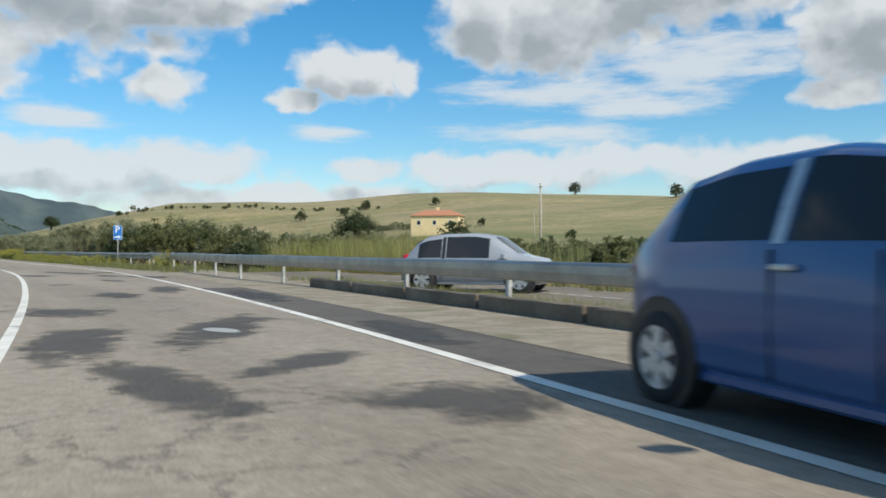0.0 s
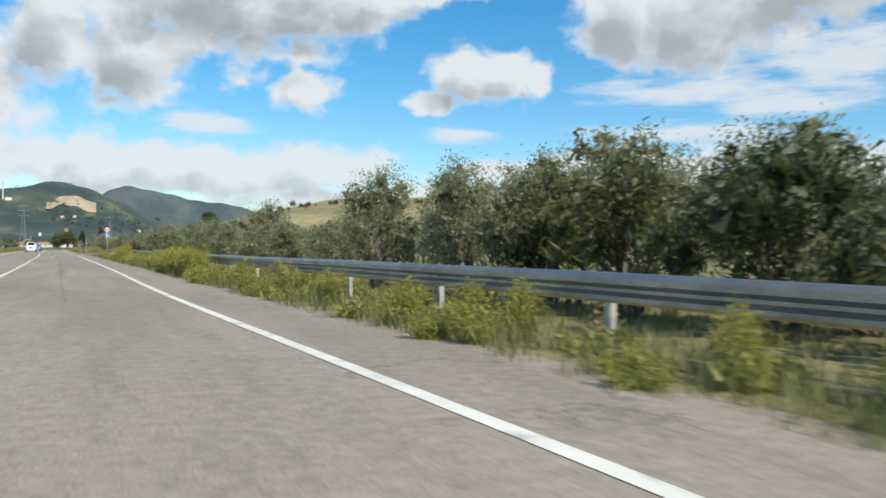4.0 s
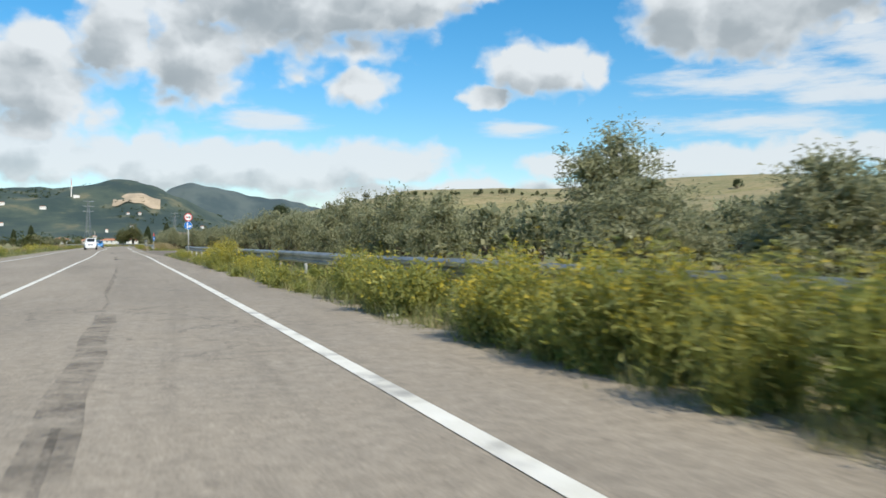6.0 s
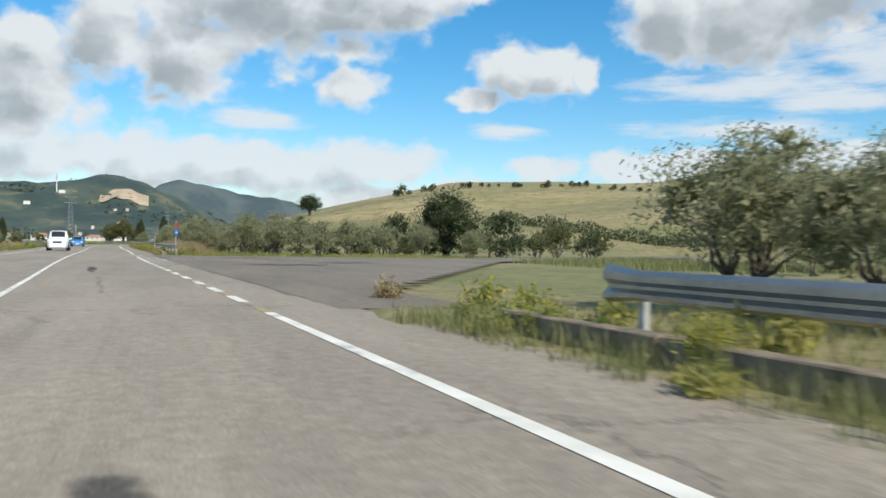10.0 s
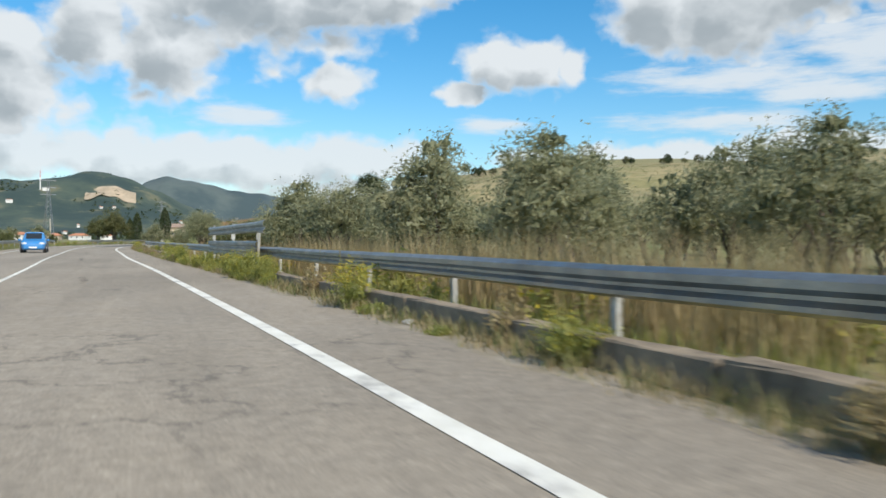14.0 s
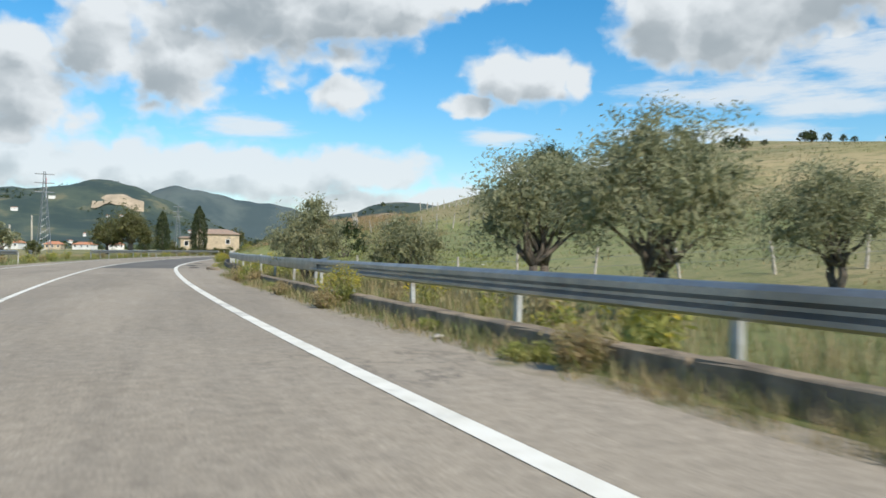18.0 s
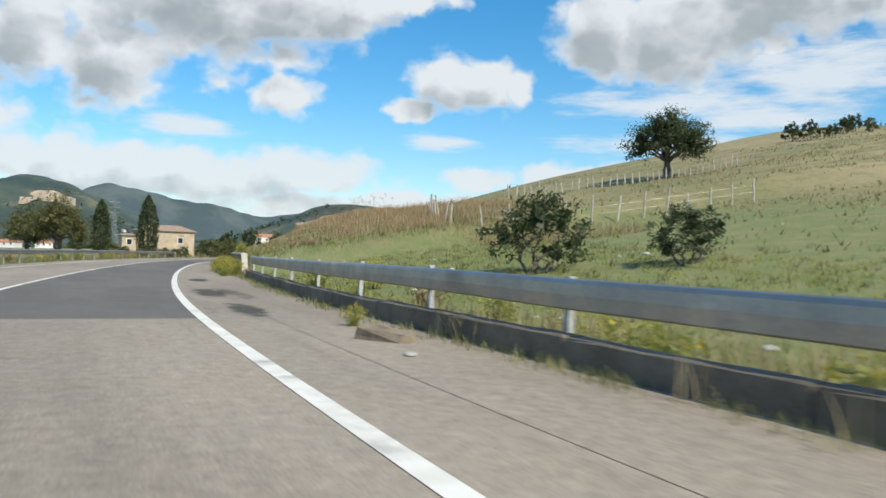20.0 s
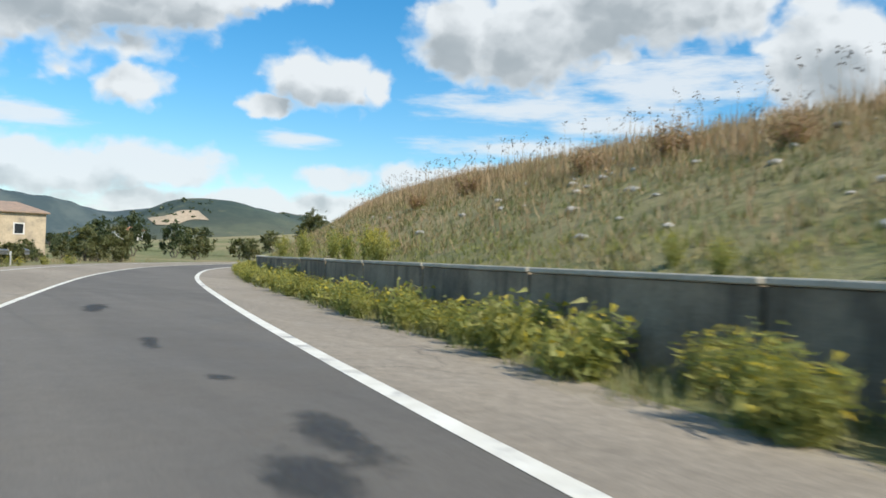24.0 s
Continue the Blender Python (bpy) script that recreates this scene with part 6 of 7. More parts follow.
for k, (y, d, s) in enumerate(((143.5, 1.95, 0.5), (144.6, 2.0, 0.35), (220.5, 1.75, 0.35), (33, 1.75, 0.25))):
    px, py = beside(y, d)
    bm = bmesh.new()
    boxed(bm, (-s / 2, -s, 0), (s / 2, s, 0.16), 0.03)
    for v in bm.verts:
        v.co += Vector((rr.uniform(-0.04, 0.04), rr.uniform(-0.05, 0.05), rr.uniform(-0.03, 0.03)))
    ob = part("concrete_lump", bm, M_concrete)
    ob.matrix_world = pose(float(px), float(py), -0.03, 6, 4, rr.uniform(0, 60))
    tagged(ob, "broken lump of kerb concrete lying on the verge", "rubble")


# ---- signs ----
def disc(bm, radius, x0, x1, cz, n=28):
    return bmesh.ops.create_cone(bm, cap_ends=True, segments=n, radius1=radius, radius2=radius, depth=x1 - x0, matrix=Matrix.Translation(((x0 + x1) / 2, 0, cz)) @ Matrix.Rotation(radians(90), 4, "Y"))


def flat(pts, x, flip=False):
    """A thin plate in the plane of the sign face, from points (across, up)."""
    bm = bmesh.new()
    vs = [bm.verts.new((x, -u, v)) for u, v in pts]
    f = bm.faces.new(vs)
    e = bmesh.ops.extrude_face_region(bm, geom=[f])
    for v in e["geom"]:
        if isinstance(v, bmesh.types.BMVert):
            v.co.x -= 0.003
    bmesh.ops.recalc_face_normals(bm, faces=bm.faces)
    return bm


def word(text, size, x, u, v, material, parent):
    c = bpy.data.curves.new("letter", "FONT")
    c.body, c.size, c.extrude, c.align_x, c.align_y = text, size, 0.002, "CENTER", "CENTER"
    c.offset = size * 0.018
    tmp = new("letter", c)
    me = bpy.data.meshes.new_from_object(tmp.evaluated_get(bpy.context.evaluated_depsgraph_get()))
    bpy.data.objects.remove(tmp)
    me.materials.clear()
    me.materials.append(material)
    ob = part("letter", me, material, parent, "white capital letter")
    ob.matrix_local = Matrix.Translation((x, -u, v)) @ Matrix(((0, 0, -1, 0), (-1, 0, 0, 0), (0, 1, 0, 0), (0, 0, 0, 1)))
    return ob


def pole(root, high, radius=0.03):
    bm = bmesh.new()
    bmesh.ops.create_cone(bm, cap_ends=True, segments=12, radius1=radius, radius2=radius, depth=high + 0.4, matrix=Matrix.Translation((0.045, 0, (high - 0.4) / 2)))
    part("pole", bm, M_post, root, "grey steel pole", True)


# faces look along -x of the sign; turned so that -x looks back along the road
px, py = 6.8, -50.6
sign = thing("parking_sign", pose(px, py, ground_at(px, py), 0, 0, 66), "blue rectangular parking sign on a grey pole", "road sign")
pole(sign, 2.45, 0.025)
zb = -ground_at(px, py)
part("panel", boxed(bmesh.new(), (0, -0.24, zb + 1.5), (0.02, 0.24, zb + 2.3), 0.006), M_white, sign, "white-edged sign panel")
part("face", flat([(-0.222, zb + 1.518), (0.222, zb + 1.518), (0.222, zb + 2.282), (-0.222, zb + 2.282)], -0.002), M_blue, sign, "blue sign face")
word("P", 0.5, -0.008, -0.01, zb + 2.05, M_white, sign)
part("arrow", flat([(u * 0.8, zb + 1.66 + (v - 2.15) * 0.8) for u, v in ((-0.22, 2.10), (0.04, 2.10), (0.04, 2.0), (0.24, 2.15), (0.04, 2.30), (0.04, 2.20), (-0.22, 2.20))], -0.006), M_white, sign, "white arrow pointing aside")
part("back", boxed(bmesh.new(), (0.021, -0.235, zb + 1.51), (0.025, 0.235, zb + 2.29)), M_signback, sign, "grey sign back")

px, py = 1.6, 36.4
zb = -ground_at(px, py)
sign = thing("overtaking_sign", pose(px, py, ground_at(px, py), 0, 0, 72), "round red-edged sign above a round blue arrow sign", "road sign")
pole(sign, 2.75, 0.028)
for nm, cz, m1, m2, lab in (("upper_disc", zb + 2.515, M_red, M_white, "round red-edged sign plate"), ("lower_disc", zb + 2.03, M_white, M_blue, "round white-edged blue sign plate")):
    bm = bmesh.new()
    disc(bm, 0.236, 0.0, 0.012, cz)
    plate = part(nm, bm, m1, sign, lab)
    bm = bmesh.new()
    disc(bm, 0.188 if m1 is M_red else 0.226, -0.006, -0.001, cz)
    part("face", bm, m2, plate)
    bm = bmesh.new()
    disc(bm, 0.232, 0.0125, 0.016, cz)
    part("back", bm, M_signback, plate, "grey sign back")
for u, m in ((-0.07, M_red), (0.07, M_black)):
    car_ = [(-0.06, -0.05), (-0.03, -0.05), (-0.03, -0.035), (0.03, -0.035), (0.03, -0.05), (0.06, -0.05), (0.06, 0.0), (0.038, 0.012), (0.025, 0.042), (-0.025, 0.042), (-0.038, 0.012), (-0.06, 0.0)]
    part("car_symbol", flat([(u + a_, zb + 2.515 + b_) for a_, b_ in car_], -0.009), m, sign, "small car shape")
k_ = 0.78
part("arrow", flat([(u * k_, zb + 2.03 + (v - 2.36) * k_) for u, v in ((-0.09, 2.12), (-0.02, 2.12), (-0.02, 2.46), (0.03, 2.46), (-0.055, 2.62), (-0.14, 2.46), (-0.09, 2.46))], -0.009), M_white, sign, "white arrow pointing up")
part("arrow", flat([(u * k_, zb + 2.03 + (v - 2.36) * k_) for u, v in ((-0.019, 2.18), (0.05, 2.27), (0.09, 2.27), (0.09, 2.2), (0.26, 2.31), (0.09, 2.42), (0.09, 2.35), (0.03, 2.35), (-0.019, 2.29))], -0.009), M_white, sign, "white arrow pointing aside")

px, py = -1.62, 107.4
sign = thing("corner_sign", pose(px, py, ground_at(px, py), 0, 0, 157), "red and blue signs seen edge-on on a thin pole", "road sign")
pole(sign, 2.45)
part("triangle_plate", flat([(-0.3, 2.02), (0.3, 2.02), (0, 2.5)], 0.0), M_red, sign, "red triangular sign plate")
bm = bmesh.new()
disc(bm, 0.3, 0.0, 0.012, 1.65)
plate = part("disc_plate", bm, M_blue, sign, "round blue sign plate")
part("arrow", flat([(u, v - 0.5) for u, v in ((-0.2, 2.11), (0.05, 2.11), (0.05, 2.04), (0.2, 2.15), (0.05, 2.26), (0.05, 2.19), (-0.2, 2.19))], -0.004), M_white, plate, "white arrow")

# ---- fences, poles, pylon and tower ----
def fence(points, label, high=1.1, step=2.2, seed=0):
    r = random.Random(seed)
    x0, y0 = points[0]
    root = thing("field_fence", pose(x0, y0, ground_at(x0, y0)), label, "fence")
    me = bpy.data.meshes.new("post")
    bm = tube(bmesh.new(), [(0, 0, -0.2), (0.01, 0, 0.5), (0, 0.01, 1.0)], [0.06, 0.055, 0.05], 6)
    bm.to_mesh(me)
    bm.free()
    me.materials.append(M_wood)
    tops = []
    for (ax, ay), (bx, by) in zip(points, points[1:]):
        n = max(int(math.hypot(bx - ax, by - ay) / step), 1)
        for k in range(n):
            x, y = ax + (bx - ax) * k / n, ay + (by - ay) * k / n
            z = ground_at(x, y)
            h = high * r.uniform(0.8, 1.2)
            m = pose(x - x0, y - y0, z - ground_at(x0, y0), r.uniform(-9, 9), r.uniform(-9, 9), r.uniform(0, 90)) @ Matrix.Diagonal((1, 1, h, 1))
            shared("post", me, m, root)
            tops.append(Vector((x - x0, y - y0, z - ground_at(x0, y0) + high * 0.8)))
    for f in (0.9, 0.55):
        bm = tube(bmesh.new(), [(p.x, p.y, p.z - high * 0.8 * (1 - f)) for p in tops], [0.006] * len(tops), 3)
        part("wire", bm, M_signback, root, "thin rusty wire")
    return root


fence([(8.8, 258.5), (7.8, 254.5), (7.3, 251.8), (8.2, 249.8), (11.0, 249.0), (16.5, 247.5), (24, 246)], "leaning wooden stock fence on the slope", 1.3, 1.25, 1)
fence([(17.5, 264.8), (21.1, 265.6), (25.4, 265.8), (30.5, 266.0), (34, 266.6), (42, 268)], "leaning grey wooden fence below the round tree", 0.95, 0.7, 2)
fence([(-1.5, 214), (3, 207), (9, 200), (17, 193), (26, 186), (38, 178)], "thin stock fence at the foot of the pasture", 1.2, 2.6, 3)
for k, (x, y, h) in enumerate(((48, -35, 7.5), (58, -62, 7.0), (-24, 292, 5.0), (-23, 268, 3.2), (120, 62, 7.5))):
    root = thing("utility_pole", pose(x, y, ground_at(x, y)), "slim pale wooden utility pole standing in a field", "pole", "utility poles")
    part("shaft", tube(bmesh.new(), [(0, 0, -0.3), (0.03, 0, h * 0.5), (0, 0, h)], [0.13, 0.11, 0.08], 8), M_wood, root, "", True)
    part("insulator", boxed(bmesh.new(), (-0.04, -0.3, h - 0.4), (0.04, 0.3, h - 0.32)), M_signback, root, "small steel cross arm")


def pylon(x, y, h):
    root = thing("lattice_pylon", pose(x, y, ground_at(x, y), 0, 0, 20), "grey steel lattice power pylon in the valley", "pylon", "power pylons")
    for sx in (-1, 1):
        for sy in (-1, 1):
            part("leg", tube(bmesh.new(), [(sx * 1.7, sy * 1.7, -0.3), (sx * 0.5, sy * 0.5, h * 0.72), (sx * 0.2, sy * 0.2, h)], [0.09, 0.07, 0.05], 4), M_signback, root)
    for k in range(12):
        z0, z1 = h * 0.9 * k / 12, h * 0.9 * (k + 1) / 12
        w0, w1 = np.interp([z0, z1], [0, h * 0.72, h], [1.7, 0.5, 0.2])
        for a, b in (((-1, -1), (1, -1)), ((1, -1), (1, 1)), ((1, 1), (-1, 1)), ((-1, 1), (-1, -1))):
            part("brace", tube(bmesh.new(), [(a[0] * w0, a[1] * w0, z0), (b[0] * w1, b[1] * w1, z1)], [0.045, 0.045], 3), M_signback, root)
    for z in (0.74, 0.85, 0.96):
        part("cross_arm", boxed(bmesh.new(), (-2.6, -0.12, h * z), (2.6, 0.12, h * z + 0.25)), M_signback, root)


pylon(-39, 441, 23)
pylon(3, 640, 23)


# ---- buildings ----
def house(name, x, y, turn, wide, deep, high, roof, wall_m, roof_m, label, windows=3, chimney=True, sink=0.4):
    root = thing(name, pose(x, y, ground_at(x, y), 0, 0, turn), label, "house")
    part("wall", boxed(bmesh.new(), (-wide / 2, -deep / 2, -sink - 0.6), (wide / 2, deep / 2, high)), wall_m, root)
    bm = bmesh.new()
    o = 0.35
    lo = [bm.verts.new(p) for p in ((-wide / 2 - o, -deep / 2 - o, high + 0.01), (wide / 2 + o, -deep / 2 - o, high + 0.01), (wide / 2 + o, deep / 2 + o, high + 0.01), (-wide / 2 - o, deep / 2 + o, high + 0.01))]
    up = [bm.verts.new(v.co + Vector((0, 0, 0.14))) for v in lo]
    inset = min(wide * 0.22, deep / 2)
    ra, rb = bm.verts.new((-wide / 2 + inset, 0, high + roof)), bm.verts.new((wide / 2 - inset, 0, high + roof))
    bm.faces.new(lo[::-1])
    for k in range(4):
        bm.faces.new((lo[k], lo[(k + 1) % 4], up[(k + 1) % 4], up[k]))
    bm.faces.new((up[0], up[1], rb, ra))
    bm.faces.new((up[2], up[3], ra, rb))
    bm.faces.new((up[1], up[2], rb))
    bm.faces.new((up[3], up[0], ra))
    rf = part("roof", bm, roof_m, root)
    if chimney:
        part("chimney", boxed(bmesh.new(), (-0.35, -0.3, high + roof - 0.5), (0.35, 0.3, high + roof + 0.7), 0.03), wall_m, rf)
    for side, s_ in ((-1, -1), (1, 1)):
        for k in range(windows):
            u = (k + 0.5) / windows * wide - wide / 2
            yy = s_ * deep / 2
            w = part("window", boxed(bmesh.new(), (u - 0.55, min(yy, yy + s_ * 0.06), high * 0.5), (u + 0.55, max(yy, yy + s_ * 0.06), high * 0.5 + 1.25)), M_lime, root, "pale window surround")
            part("pane", boxed(bmesh.new(), (u - 0.42, min(yy + s_ * 0.055, yy + s_ * 0.075), high * 0.5 + 0.12), (u + 0.42, max(yy + s_ * 0.055, yy + s_ * 0.075), high * 0.5 + 1.13)), M_pane, w, "dark window pane")
    return root


house("villa", 115, 99, -42, 13, 9, 4.8, 1.8, M_plaster, M_tile, "yellow plastered villa with a terracotta hip roof", 3)
house("farmhouse", 4.0, 384, 4, 10.5, 7, 4.6, 1.3, M_farm, M_old_tile, "old ochre farmhouse with a weathered tiled roof", 2, False)
house("shed", -2.6, 383, 4, 2.6, 5, 3.6, 0.5, M_farm, M_old_tile, "small ochre masonry shed beside the farmhouse", 1, False)
for k, (x, y, w, hh, m) in enumerate(((-72, 620, 9, 3, M_lime), (-58, 660, 8, 3, M_farm), (-46, 700, 11, 3, M_lime), (-30, 720, 9, 3, M_lime), (-95, 660, 9, 3, M_lime),
                                      (20, 600, 10, 4, M_farm), (130, 900, 14, 6, M_lime), (165, 960, 12, 5, M_lime), (215, 940, 12, 5, M_lime), (75, 640, 12, 4, M_lime))):
    house("distant_house", x, y, rr.uniform(-30, 30), w, 8, hh, 1.6, m, M_tile, "small pale distant house with a tiled roof", 3, False)
for k in range(16):
    x, y = rr.uniform(-760, 330), rr.uniform(2050, 2500)
    w = rr.uniform(6, 10)
    house("hillside_house", x, y, rr.uniform(-40, 40), w, 9, rr.uniform(4, 7), 1.8, M_lime, M_tile, "tiny white house on the distant mountainside", 4, False, 3)
for x, y, w in ((-430, 2480, 14), (-330, 2480, 16)):
    house("hillside_hall", x, y, 5, w, 12, 6, 1.5, M_lime, M_tile, "long white building on the distant mountainside", 6, False, 3)
x, y = -272, 2600
tower = thing("radio_tower", pose(x, y, ground_at(x, y)), "white radio tower with antenna on the mountain", "tower")
part("shaft", tube(bmesh.new(), [(0, 0, -4), (0, 0, 26), (0, 0, 34)], [1.9, 1.5, 1.5], 12), M_lime, tower)
part("platform", tube(bmesh.new(), [(0, 0, 26), (0, 0, 29)], [2.8, 2.8], 14), M_lime, tower)
part("mast", tube(bmesh.new(), [(0, 0, 34), (0, 0, 52)], [1.0, 0.4], 6), M_red, tower, "thin red and white mast")
part("annex", boxed(bmesh.new(), (6, -6, -4), (22, 8, 5)), M_lime, tower, "long white annex building")

# bare quarry face on the mountain, laid on the slope
qx, qy = np.meshgrid(np.linspace(-158, -30, 40), np.linspace(2520, 2600, 14))
qy = qy + 12 * np.sin(qx / 22) + 6 * np.sin(qx / 7)
laid("quarry_face", sheet("quarry_face", qx.ravel(), qy.ravel(), (height(qx, qy) + 3).ravel(), 40, M_quarry), "bare tan quarry cut in the wooded mountainside", "quarry")
qx, qy = np.meshgrid(np.linspace(370, 458, 24), np.linspace(1765, 1830, 9))
qy = qy + 9 * np.sin(qx / 11)
laid("bare_scar", sheet("bare_scar", qx.ravel(), qy.ravel(), (height(qx, qy) + 1.5).ravel(), 24, M_quarry), "bare sandy scar on a distant hill", "quarry")


# ---- vehicles ----
def car(name, m, length, wide, high, paint, label, pickup=False, hatch=True, belt_at=0.56, cuts=(0.13, 0.29, 0.318, 0.61)):
    """A car along +y (front towards +y), on its wheels, as an outer skin with glass, wheels and lamps."""
    root = thing(name, m, label, "car")
    L, W, H = length, wide / 2, high
    belt = H * belt_at
    n = 28
    ys_ = np.linspace(-L / 2, L / 2, n)
    u = ys_ / L + 0.5
    if pickup:
        top = np.interp(u, [0, 0.01, 0.3, 0.33, 0.4, 0.6, 0.72, 0.97, 1], [0.42, 0.6, 0.6, 0.62, 1, 1, 0.62, 0.55, 0.4]) * H
    elif hatch:
        top = np.interp(u, [0, 0.02, 0.06, 0.11, 0.18, 0.3, 0.5, 0.63, 0.8, 0.93, 0.98, 1], [0.4, 0.56, 0.68, 0.83, 0.94, 0.99, 1.0, 0.95, 0.64, 0.56, 0.46, 0.36]) * H
    else:
        top = np.interp(u, [0, 0.03, 0.16, 0.3, 0.42, 0.56, 0.72, 0.94, 1], [0.42, 0.62, 0.66, 0.95, 1, 0.96, 0.65, 0.54, 0.38]) * H
    plan = np.interp(u, [0, 0.04, 0.14, 0.5, 0.86, 0.96, 1], [0.72, 0.88, 0.98, 1, 0.98, 0.86, 0.68]) * W
    low_ = np.interp(u, [0, 0.05, 0.95, 1], [0.30, 0.2, 0.2, 0.3])
    bm = bmesh.new()
    rings = []
    for k in range(n):
        b = min(belt, top[k] * 0.98)
        roofw = plan[k] * (0.74 if top[k] > belt * 1.15 else np.interp(top[k], [b, belt * 1.15], [0.93, 0.78]))
        half = [(plan[k] * 0.86, low_[k]), (plan[k] * 0.985, low_[k] + 0.12), (plan[k], low_[k] + (b - low_[k]) * 0.55), (plan[k] * 0.975, b),
                ((plan[k] * 0.95 + roofw) / 2, b + (top[k] - b) * 0.55), (roofw, b + (top[k] - b) * 0.9), (roofw * 0.8, top[k] * 0.995), (0, top[k])]
        ring = [bm.verts.new((x, ys_[k], z)) for x, z in half] + [bm.verts.new((-x, ys_[k], z)) for x, z in half[-2::-1]]
        rings.append(ring)
    for a, b in zip(rings, rings[1:]):
        for k in range(len(a) - 1):
            bm.faces.new((a[k], b[k], b[k + 1], a[k + 1]))
        bm.faces.new((a[-1], b[-1], b[0], a[0]))
    bm.faces.new(rings[0][::-1])
    bm.faces.new(rings[-1])
    bmesh.ops.recalc_face_normals(bm, faces=bm.faces)
    part("body", bm, paint, root, "", True)

    def skin(uu, f):
        """A place on the flank: uu along, f from the belt line (0) to the roof edge (1)."""
        k = np.interp(uu, u, np.arange(n))
        t_, p_ = np.interp(uu, u, top), np.interp(uu, u, plan)
        b = min(belt, t_ * 0.98)
        roofw = p_ * (0.74 if t_ > belt * 1.15 else np.interp(t_, [b, belt * 1.15], [0.93, 0.78]))
        x = np.interp(f, [0, 0.55, 0.9], [p_ * 0.975, (p_ * 0.95 + roofw) / 2, roofw])
        return x, uu * L - L / 2, b + (t_ - b) * f

    def pane(nm, a, b, lo, hi, mat_, label_=""):
        for s_ in (1, -1):
            bm = bmesh.new()
            g = []
            m_ = 8
            for i in range(m_ + 1):
                uu = a + (b - a) * i / m_
                row = []
                for f in (lo, (lo + hi) / 2, hi):
                    x, y, z = skin(uu, f)
                    row.append(bm.verts.new((s_ * (x + 0.006), y, z)))
                g.append(row)
            for i in range(m_):
                for j in range(2):
                    q = (g[i][j], g[i + 1][j], g[i + 1][j + 1], g[i][j + 1])
                    bm.faces.new(q if s_ > 0 else q[::-1])
            part(nm, bm, mat_, root, label_, True)

    if pickup:
        pane("side_window", 0.37, 0.6, 0.08, 0.85, M_pane, "dark side window")
    else:
        pane("rear_quarter_window", cuts[0], cuts[1], 0.06, 0.8, M_pane, "dark tinted rear quarter window")
        pane("pillar", cuts[1] + 0.006, cuts[2], 0.02, 0.86, M_rim if paint is M_car_blue else M_black, "pale window pillar" if paint is M_car_blue else "black pillar")
        pane("front_window", cuts[2] + 0.007, cuts[3], 0.05, 0.86, M_pane, "dark front side window")
    for nm, a, b in (("windscreen", 0.64 if not pickup else 0.61, 0.79 if not pickup else 0.7), ("rear_window", 0.14 if hatch else 0.3, 0.065 if hatch else 0.2)):
        if pickup and nm == "rear_window":
            a, b = 0.39, 0.345
        bm = bmesh.new()
        row = []
        for i in range(5):
            uu = a + (b - a) * i / 4
            t_, p_ = np.interp(uu, u, top), np.interp(uu, u, plan)
            row.append([bm.verts.new((x * p_, uu * L - L / 2 + (0.012 if b > a else -0.012), t_ + 0.008 - 0.03 * abs(x) ** 2)) for x in (-0.62, -0.3, 0, 0.3, 0.62)])
        for i in range(4):
            for j in range(4):
                bm.faces.new((row[i][j], row[i][j + 1], row[i + 1][j + 1], row[i + 1][j]))
        bmesh.ops.recalc_face_normals(bm, faces=bm.faces)
        part(nm, bm, M_pane, root, "dark glass", True)
    wr = 0.30 if not pickup else 0.35
    for yy in (-L / 2 + L * 0.165, L / 2 - L * 0.19):
        for s_ in (1, -1):
            p_ = float(np.interp(yy / L + 0.5, u, plan))
            bm = bmesh.new()
            bmesh.ops.create_cone(bm, cap_ends=True, segments=24, radius1=wr + 0.075, radius2=wr + 0.075, depth=0.2, matrix=Matrix.Translation((s_ * (p_ - 0.094), yy, wr + 0.02)) @ Matrix.Rotation(radians(90), 4, "Y"))
            part("wheel_arch", bm, M_black, root, "dark wheel arch")
            wheel = part("wheel", tyre_mesh(wr), M_tyre, root, "black tyre", True)
            wheel.matrix_local = Matrix.Translation((s_ * (p_ - 0.055), yy, wr)) @ Matrix.Rotation(0 if s_ > 0 else math.pi, 4, "Z")
            shared("rim", rim_mesh(wr), Matrix.Identity(4), wheel, "silver wheel trim with spokes")
    for s_ in (1, -1):
        bm = bmesh.new()
        bmesh.ops.create_uvsphere(bm, u_segments=12, v_segments=8, radius=1, matrix=pose(s_ * W * 0.66, L / 2 - 0.22, H * 0.44) @ Matrix.Diagonal((0.2, 0.2, 0.1, 1)))
        part("headlight", bm, M_lamp_clear, root, "clear headlight", True)
        bm = bmesh.new()
        bmesh.ops.create_uvsphere(bm, u_segments=12, v_segments=8, radius=1, matrix=pose(s_ * W * 0.72, -L / 2 + 0.14, H * 0.55) @ Matrix.Diagonal((0.1, 0.13, 0.14, 1)))
        part("tail_light", bm, M_lamp_red, root, "red tail light", True)
        bm = boxed(bmesh.new(), (min(s_ * W * 0.98, s_ * (W + 0.19)), L * 0.2, belt), (max(s_ * W * 0.98, s_ * (W + 0.19)), L * 0.2 + 0.12, belt + 0.15), 0.03)
        part("mirror", bm, paint, root, "door mirror")
        bm = boxed(bmesh.new(), (min(s_ * W * 0.985, s_ * (W + 0.03)), (cuts[1] - 0.485) * L, belt - 0.13), (max(s_ * W * 0.985, s_ * (W + 0.03)), (cuts[1] - 0.485) * L + 0.16, belt - 0.095), 0.008)
        part("door_handle", bm, M_rim, root, "bright door handle")
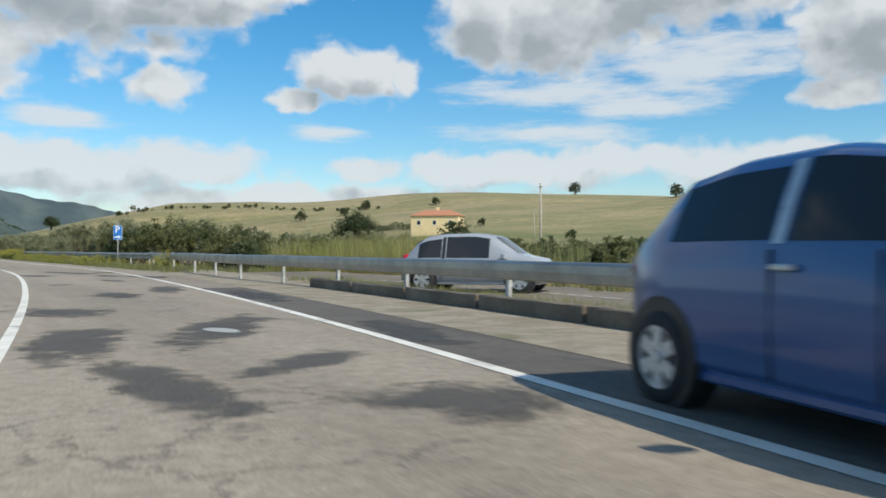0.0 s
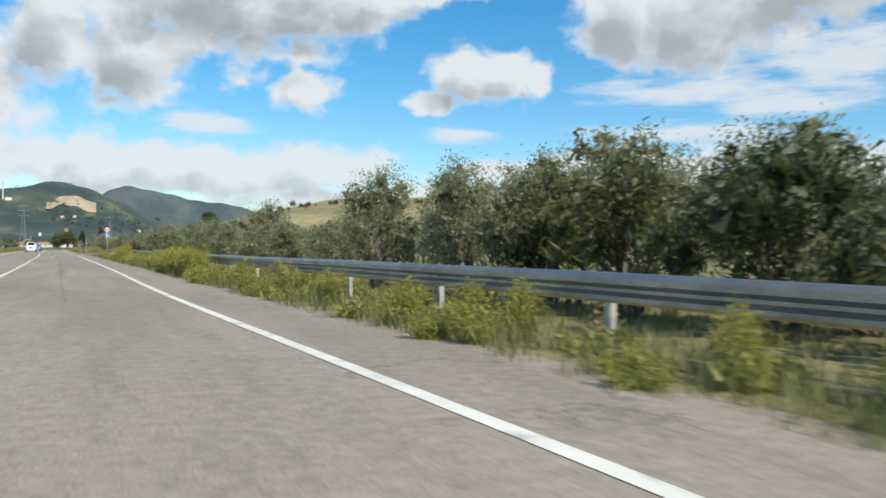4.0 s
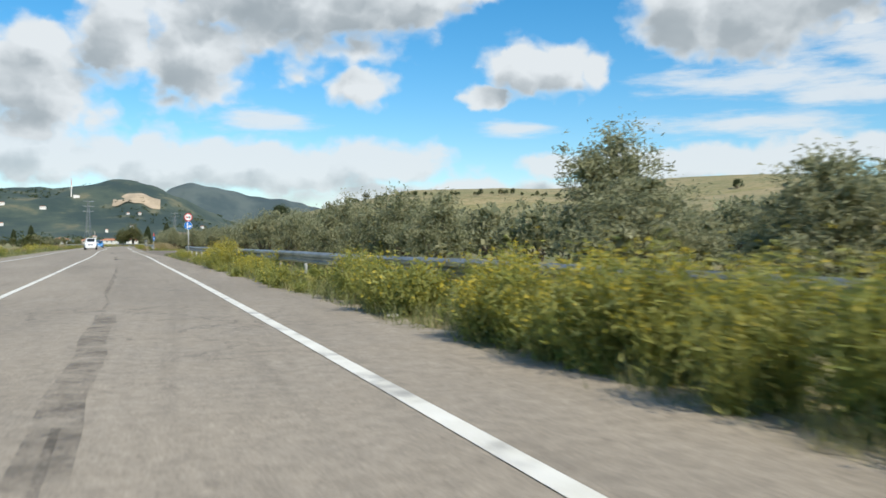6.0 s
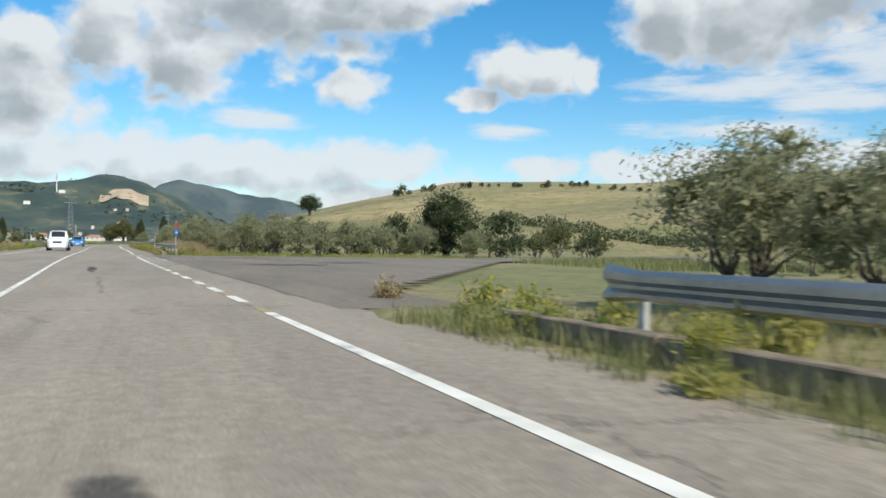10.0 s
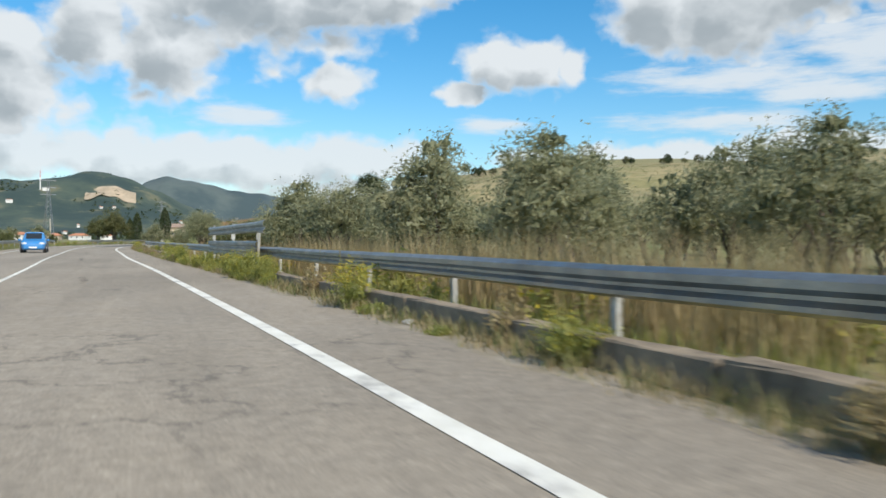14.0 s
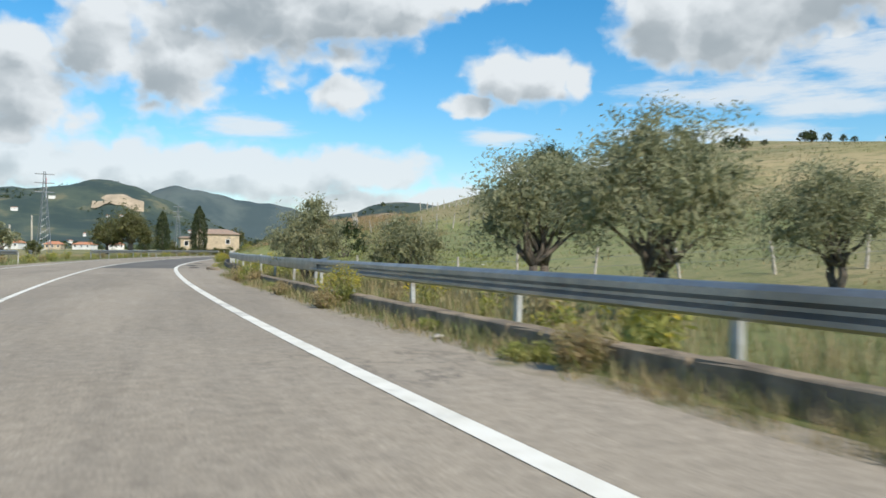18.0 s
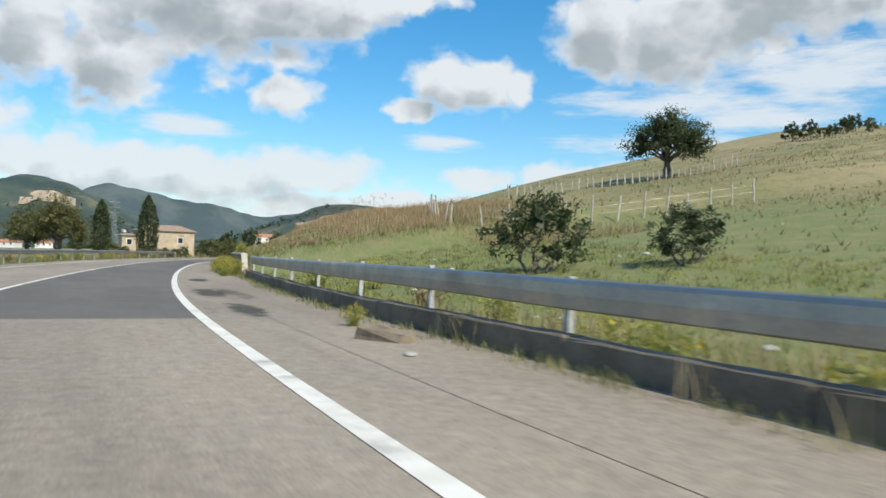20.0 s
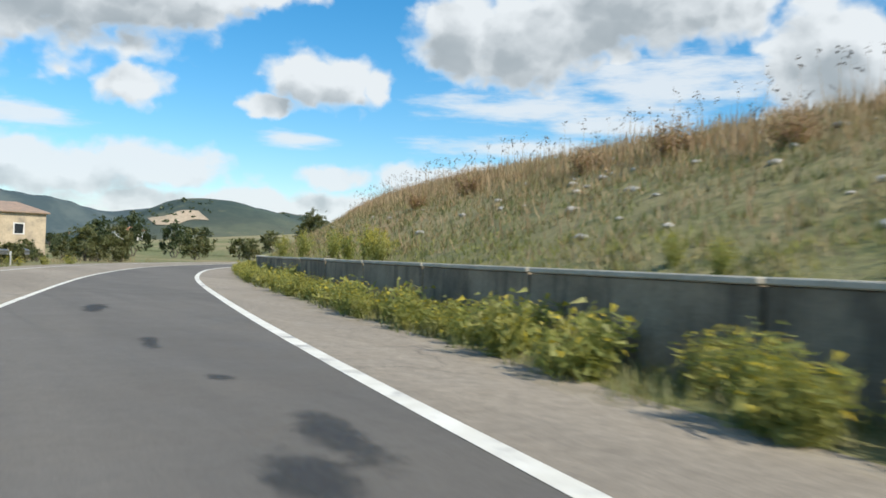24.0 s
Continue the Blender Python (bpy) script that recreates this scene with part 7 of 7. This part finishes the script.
        bm = boxed(bmesh.new(), (min(s_ * W * 0.8, s_ * W * 0.93), -L * 0.27, 0.19), (max(s_ * W * 0.8, s_ * W * 0.93), L * 0.24, 0.27), 0.02)
        part("sill", bm, paint, root, "lower sill")
        for uu in (cuts[1] - 0.495, 0.135):
            bm = boxed(bmesh.new(), (min(s_ * W * 0.9, s_ * (W * 1.0 + 0.001)), L * uu, 0.3), (max(s_ * W * 0.9, s_ * (W + 0.001)), L * uu + 0.005, belt - 0.02))
            part("door_gap", bm, M_black, root, "thin dark door gap")
    for e, lab in ((1, "front bumper"), (-1, "rear bumper")):
        bm = boxed(bmesh.new(), (-W * 0.72, min(e * (L / 2 - 0.12), e * (L / 2 + 0.03)), 0.26), (W * 0.72, max(e * (L / 2 - 0.12), e * (L / 2 + 0.03)), 0.46), 0.05)
        part("bumper", bm, paint, root, lab)
        bm = boxed(bmesh.new(), (-0.26, min(e * (L / 2 + 0.03), e * (L / 2 + 0.04)), 0.33), (0.26, max(e * (L / 2 + 0.03), e * (L / 2 + 0.04)), 0.44))
        part("plate", bm, M_white, root, "blank pale plate")
    if pickup:
        part("grille", boxed(bmesh.new(), (-W * 0.4, L / 2 - 0.04, H * 0.38), (W * 0.4, L / 2 + 0.02, H * 0.47), 0.01), M_black, root, "dark grille")
    return root


def tyre_mesh(radius):
    bm = bmesh.new()
    prof = [(-0.09, radius * 0.68), (-0.09, radius * 0.93), (-0.06, radius), (0.06, radius), (0.09, radius * 0.93), (0.09, radius * 0.68)]
    rings = [[bm.verts.new((x, rad * math.cos(6.2832 * k / 24), rad * math.sin(6.2832 * k / 24))) for x, rad in prof] for k in range(24)]
    for k in range(24):
        a, b = rings[k], rings[(k + 1) % 24]
        for j in range(5):
            bm.faces.new((a[j], a[j + 1], b[j + 1], b[j]))
    bmesh.ops.recalc_face_normals(bm, faces=bm.faces)
    me = bpy.data.meshes.new("wheel")
    bm.to_mesh(me)
    bm.free()
    return me


def rim_mesh(radius):
    bm = bmesh.new()
    bmesh.ops.create_cone(bm, cap_ends=True, segments=24, radius1=radius * 0.16, radius2=radius * 0.13, depth=0.05, matrix=Matrix.Translation((0.075, 0, 0)) @ Matrix.Rotation(radians(90), 4, "Y"))
    for k in range(6):
        a = Matrix.Rotation(6.2832 * k / 6, 4, "X")
        r = bmesh.ops.create_cube(bm, size=1, matrix=a @ Matrix.Translation((0.068, 0, radius * 0.4)) @ Matrix.Diagonal((0.03, radius * 0.26, radius * 0.58, 1)))
        for v in r["verts"]:
            if (a.inverted() @ v.co).z > radius * 0.4:
                v.co = a @ (Matrix.Diagonal((1, 1.35, 1, 1)) @ (a.inverted() @ v.co))
    rings = [[bm.verts.new((x, radius * rad * math.cos(6.2832 * k / 24), radius * rad * math.sin(6.2832 * k / 24))) for x, rad in ((0.04, 0.6), (0.085, 0.64), (0.088, 0.72), (0.05, 0.74))] for k in range(24)]
    for k in range(24):
        a, b = rings[k], rings[(k + 1) % 24]
        for j in range(3):
            bm.faces.new((a[j], a[j + 1], b[j + 1], b[j]))
    bmesh.ops.recalc_face_normals(bm, faces=bm.faces)
    me = bpy.data.meshes.new("rim")
    bm.to_mesh(me)
    bm.free()
    me.materials.append(M_rim)
    return me


car("parked_hatchback", pose(3.03, -97.36, 0, 0, 0, 168), 3.75, 1.66, 1.56, M_car_blue, "small rounded blue hatchback parked on the hard shoulder", belt_at=0.65, cuts=(0.185, 0.435, 0.463, 0.70))
car("silver_hatchback", pose(10.0, -82.4, -0.06, 0, 0, -138), 3.75, 1.68, 1.44, M_car_silver, "silver hatchback standing on the access lane behind the barrier")
px, py = beside(128.0, -5.9)
car("white_pickup", pose(float(px), float(py), 0, 0, 0, 180 + 3), 5.1, 1.8, 1.78, M_car_white, "white pickup truck standing in the opposite lane", pickup=True)
px, py = beside(177.2, -5.8)
car("blue_hatchback", pose(float(px), float(py), 0, 0, 0, 180 + 3), 3.9, 1.68, 1.5, M_car_cyan, "bright blue hatchback standing in the opposite lane")
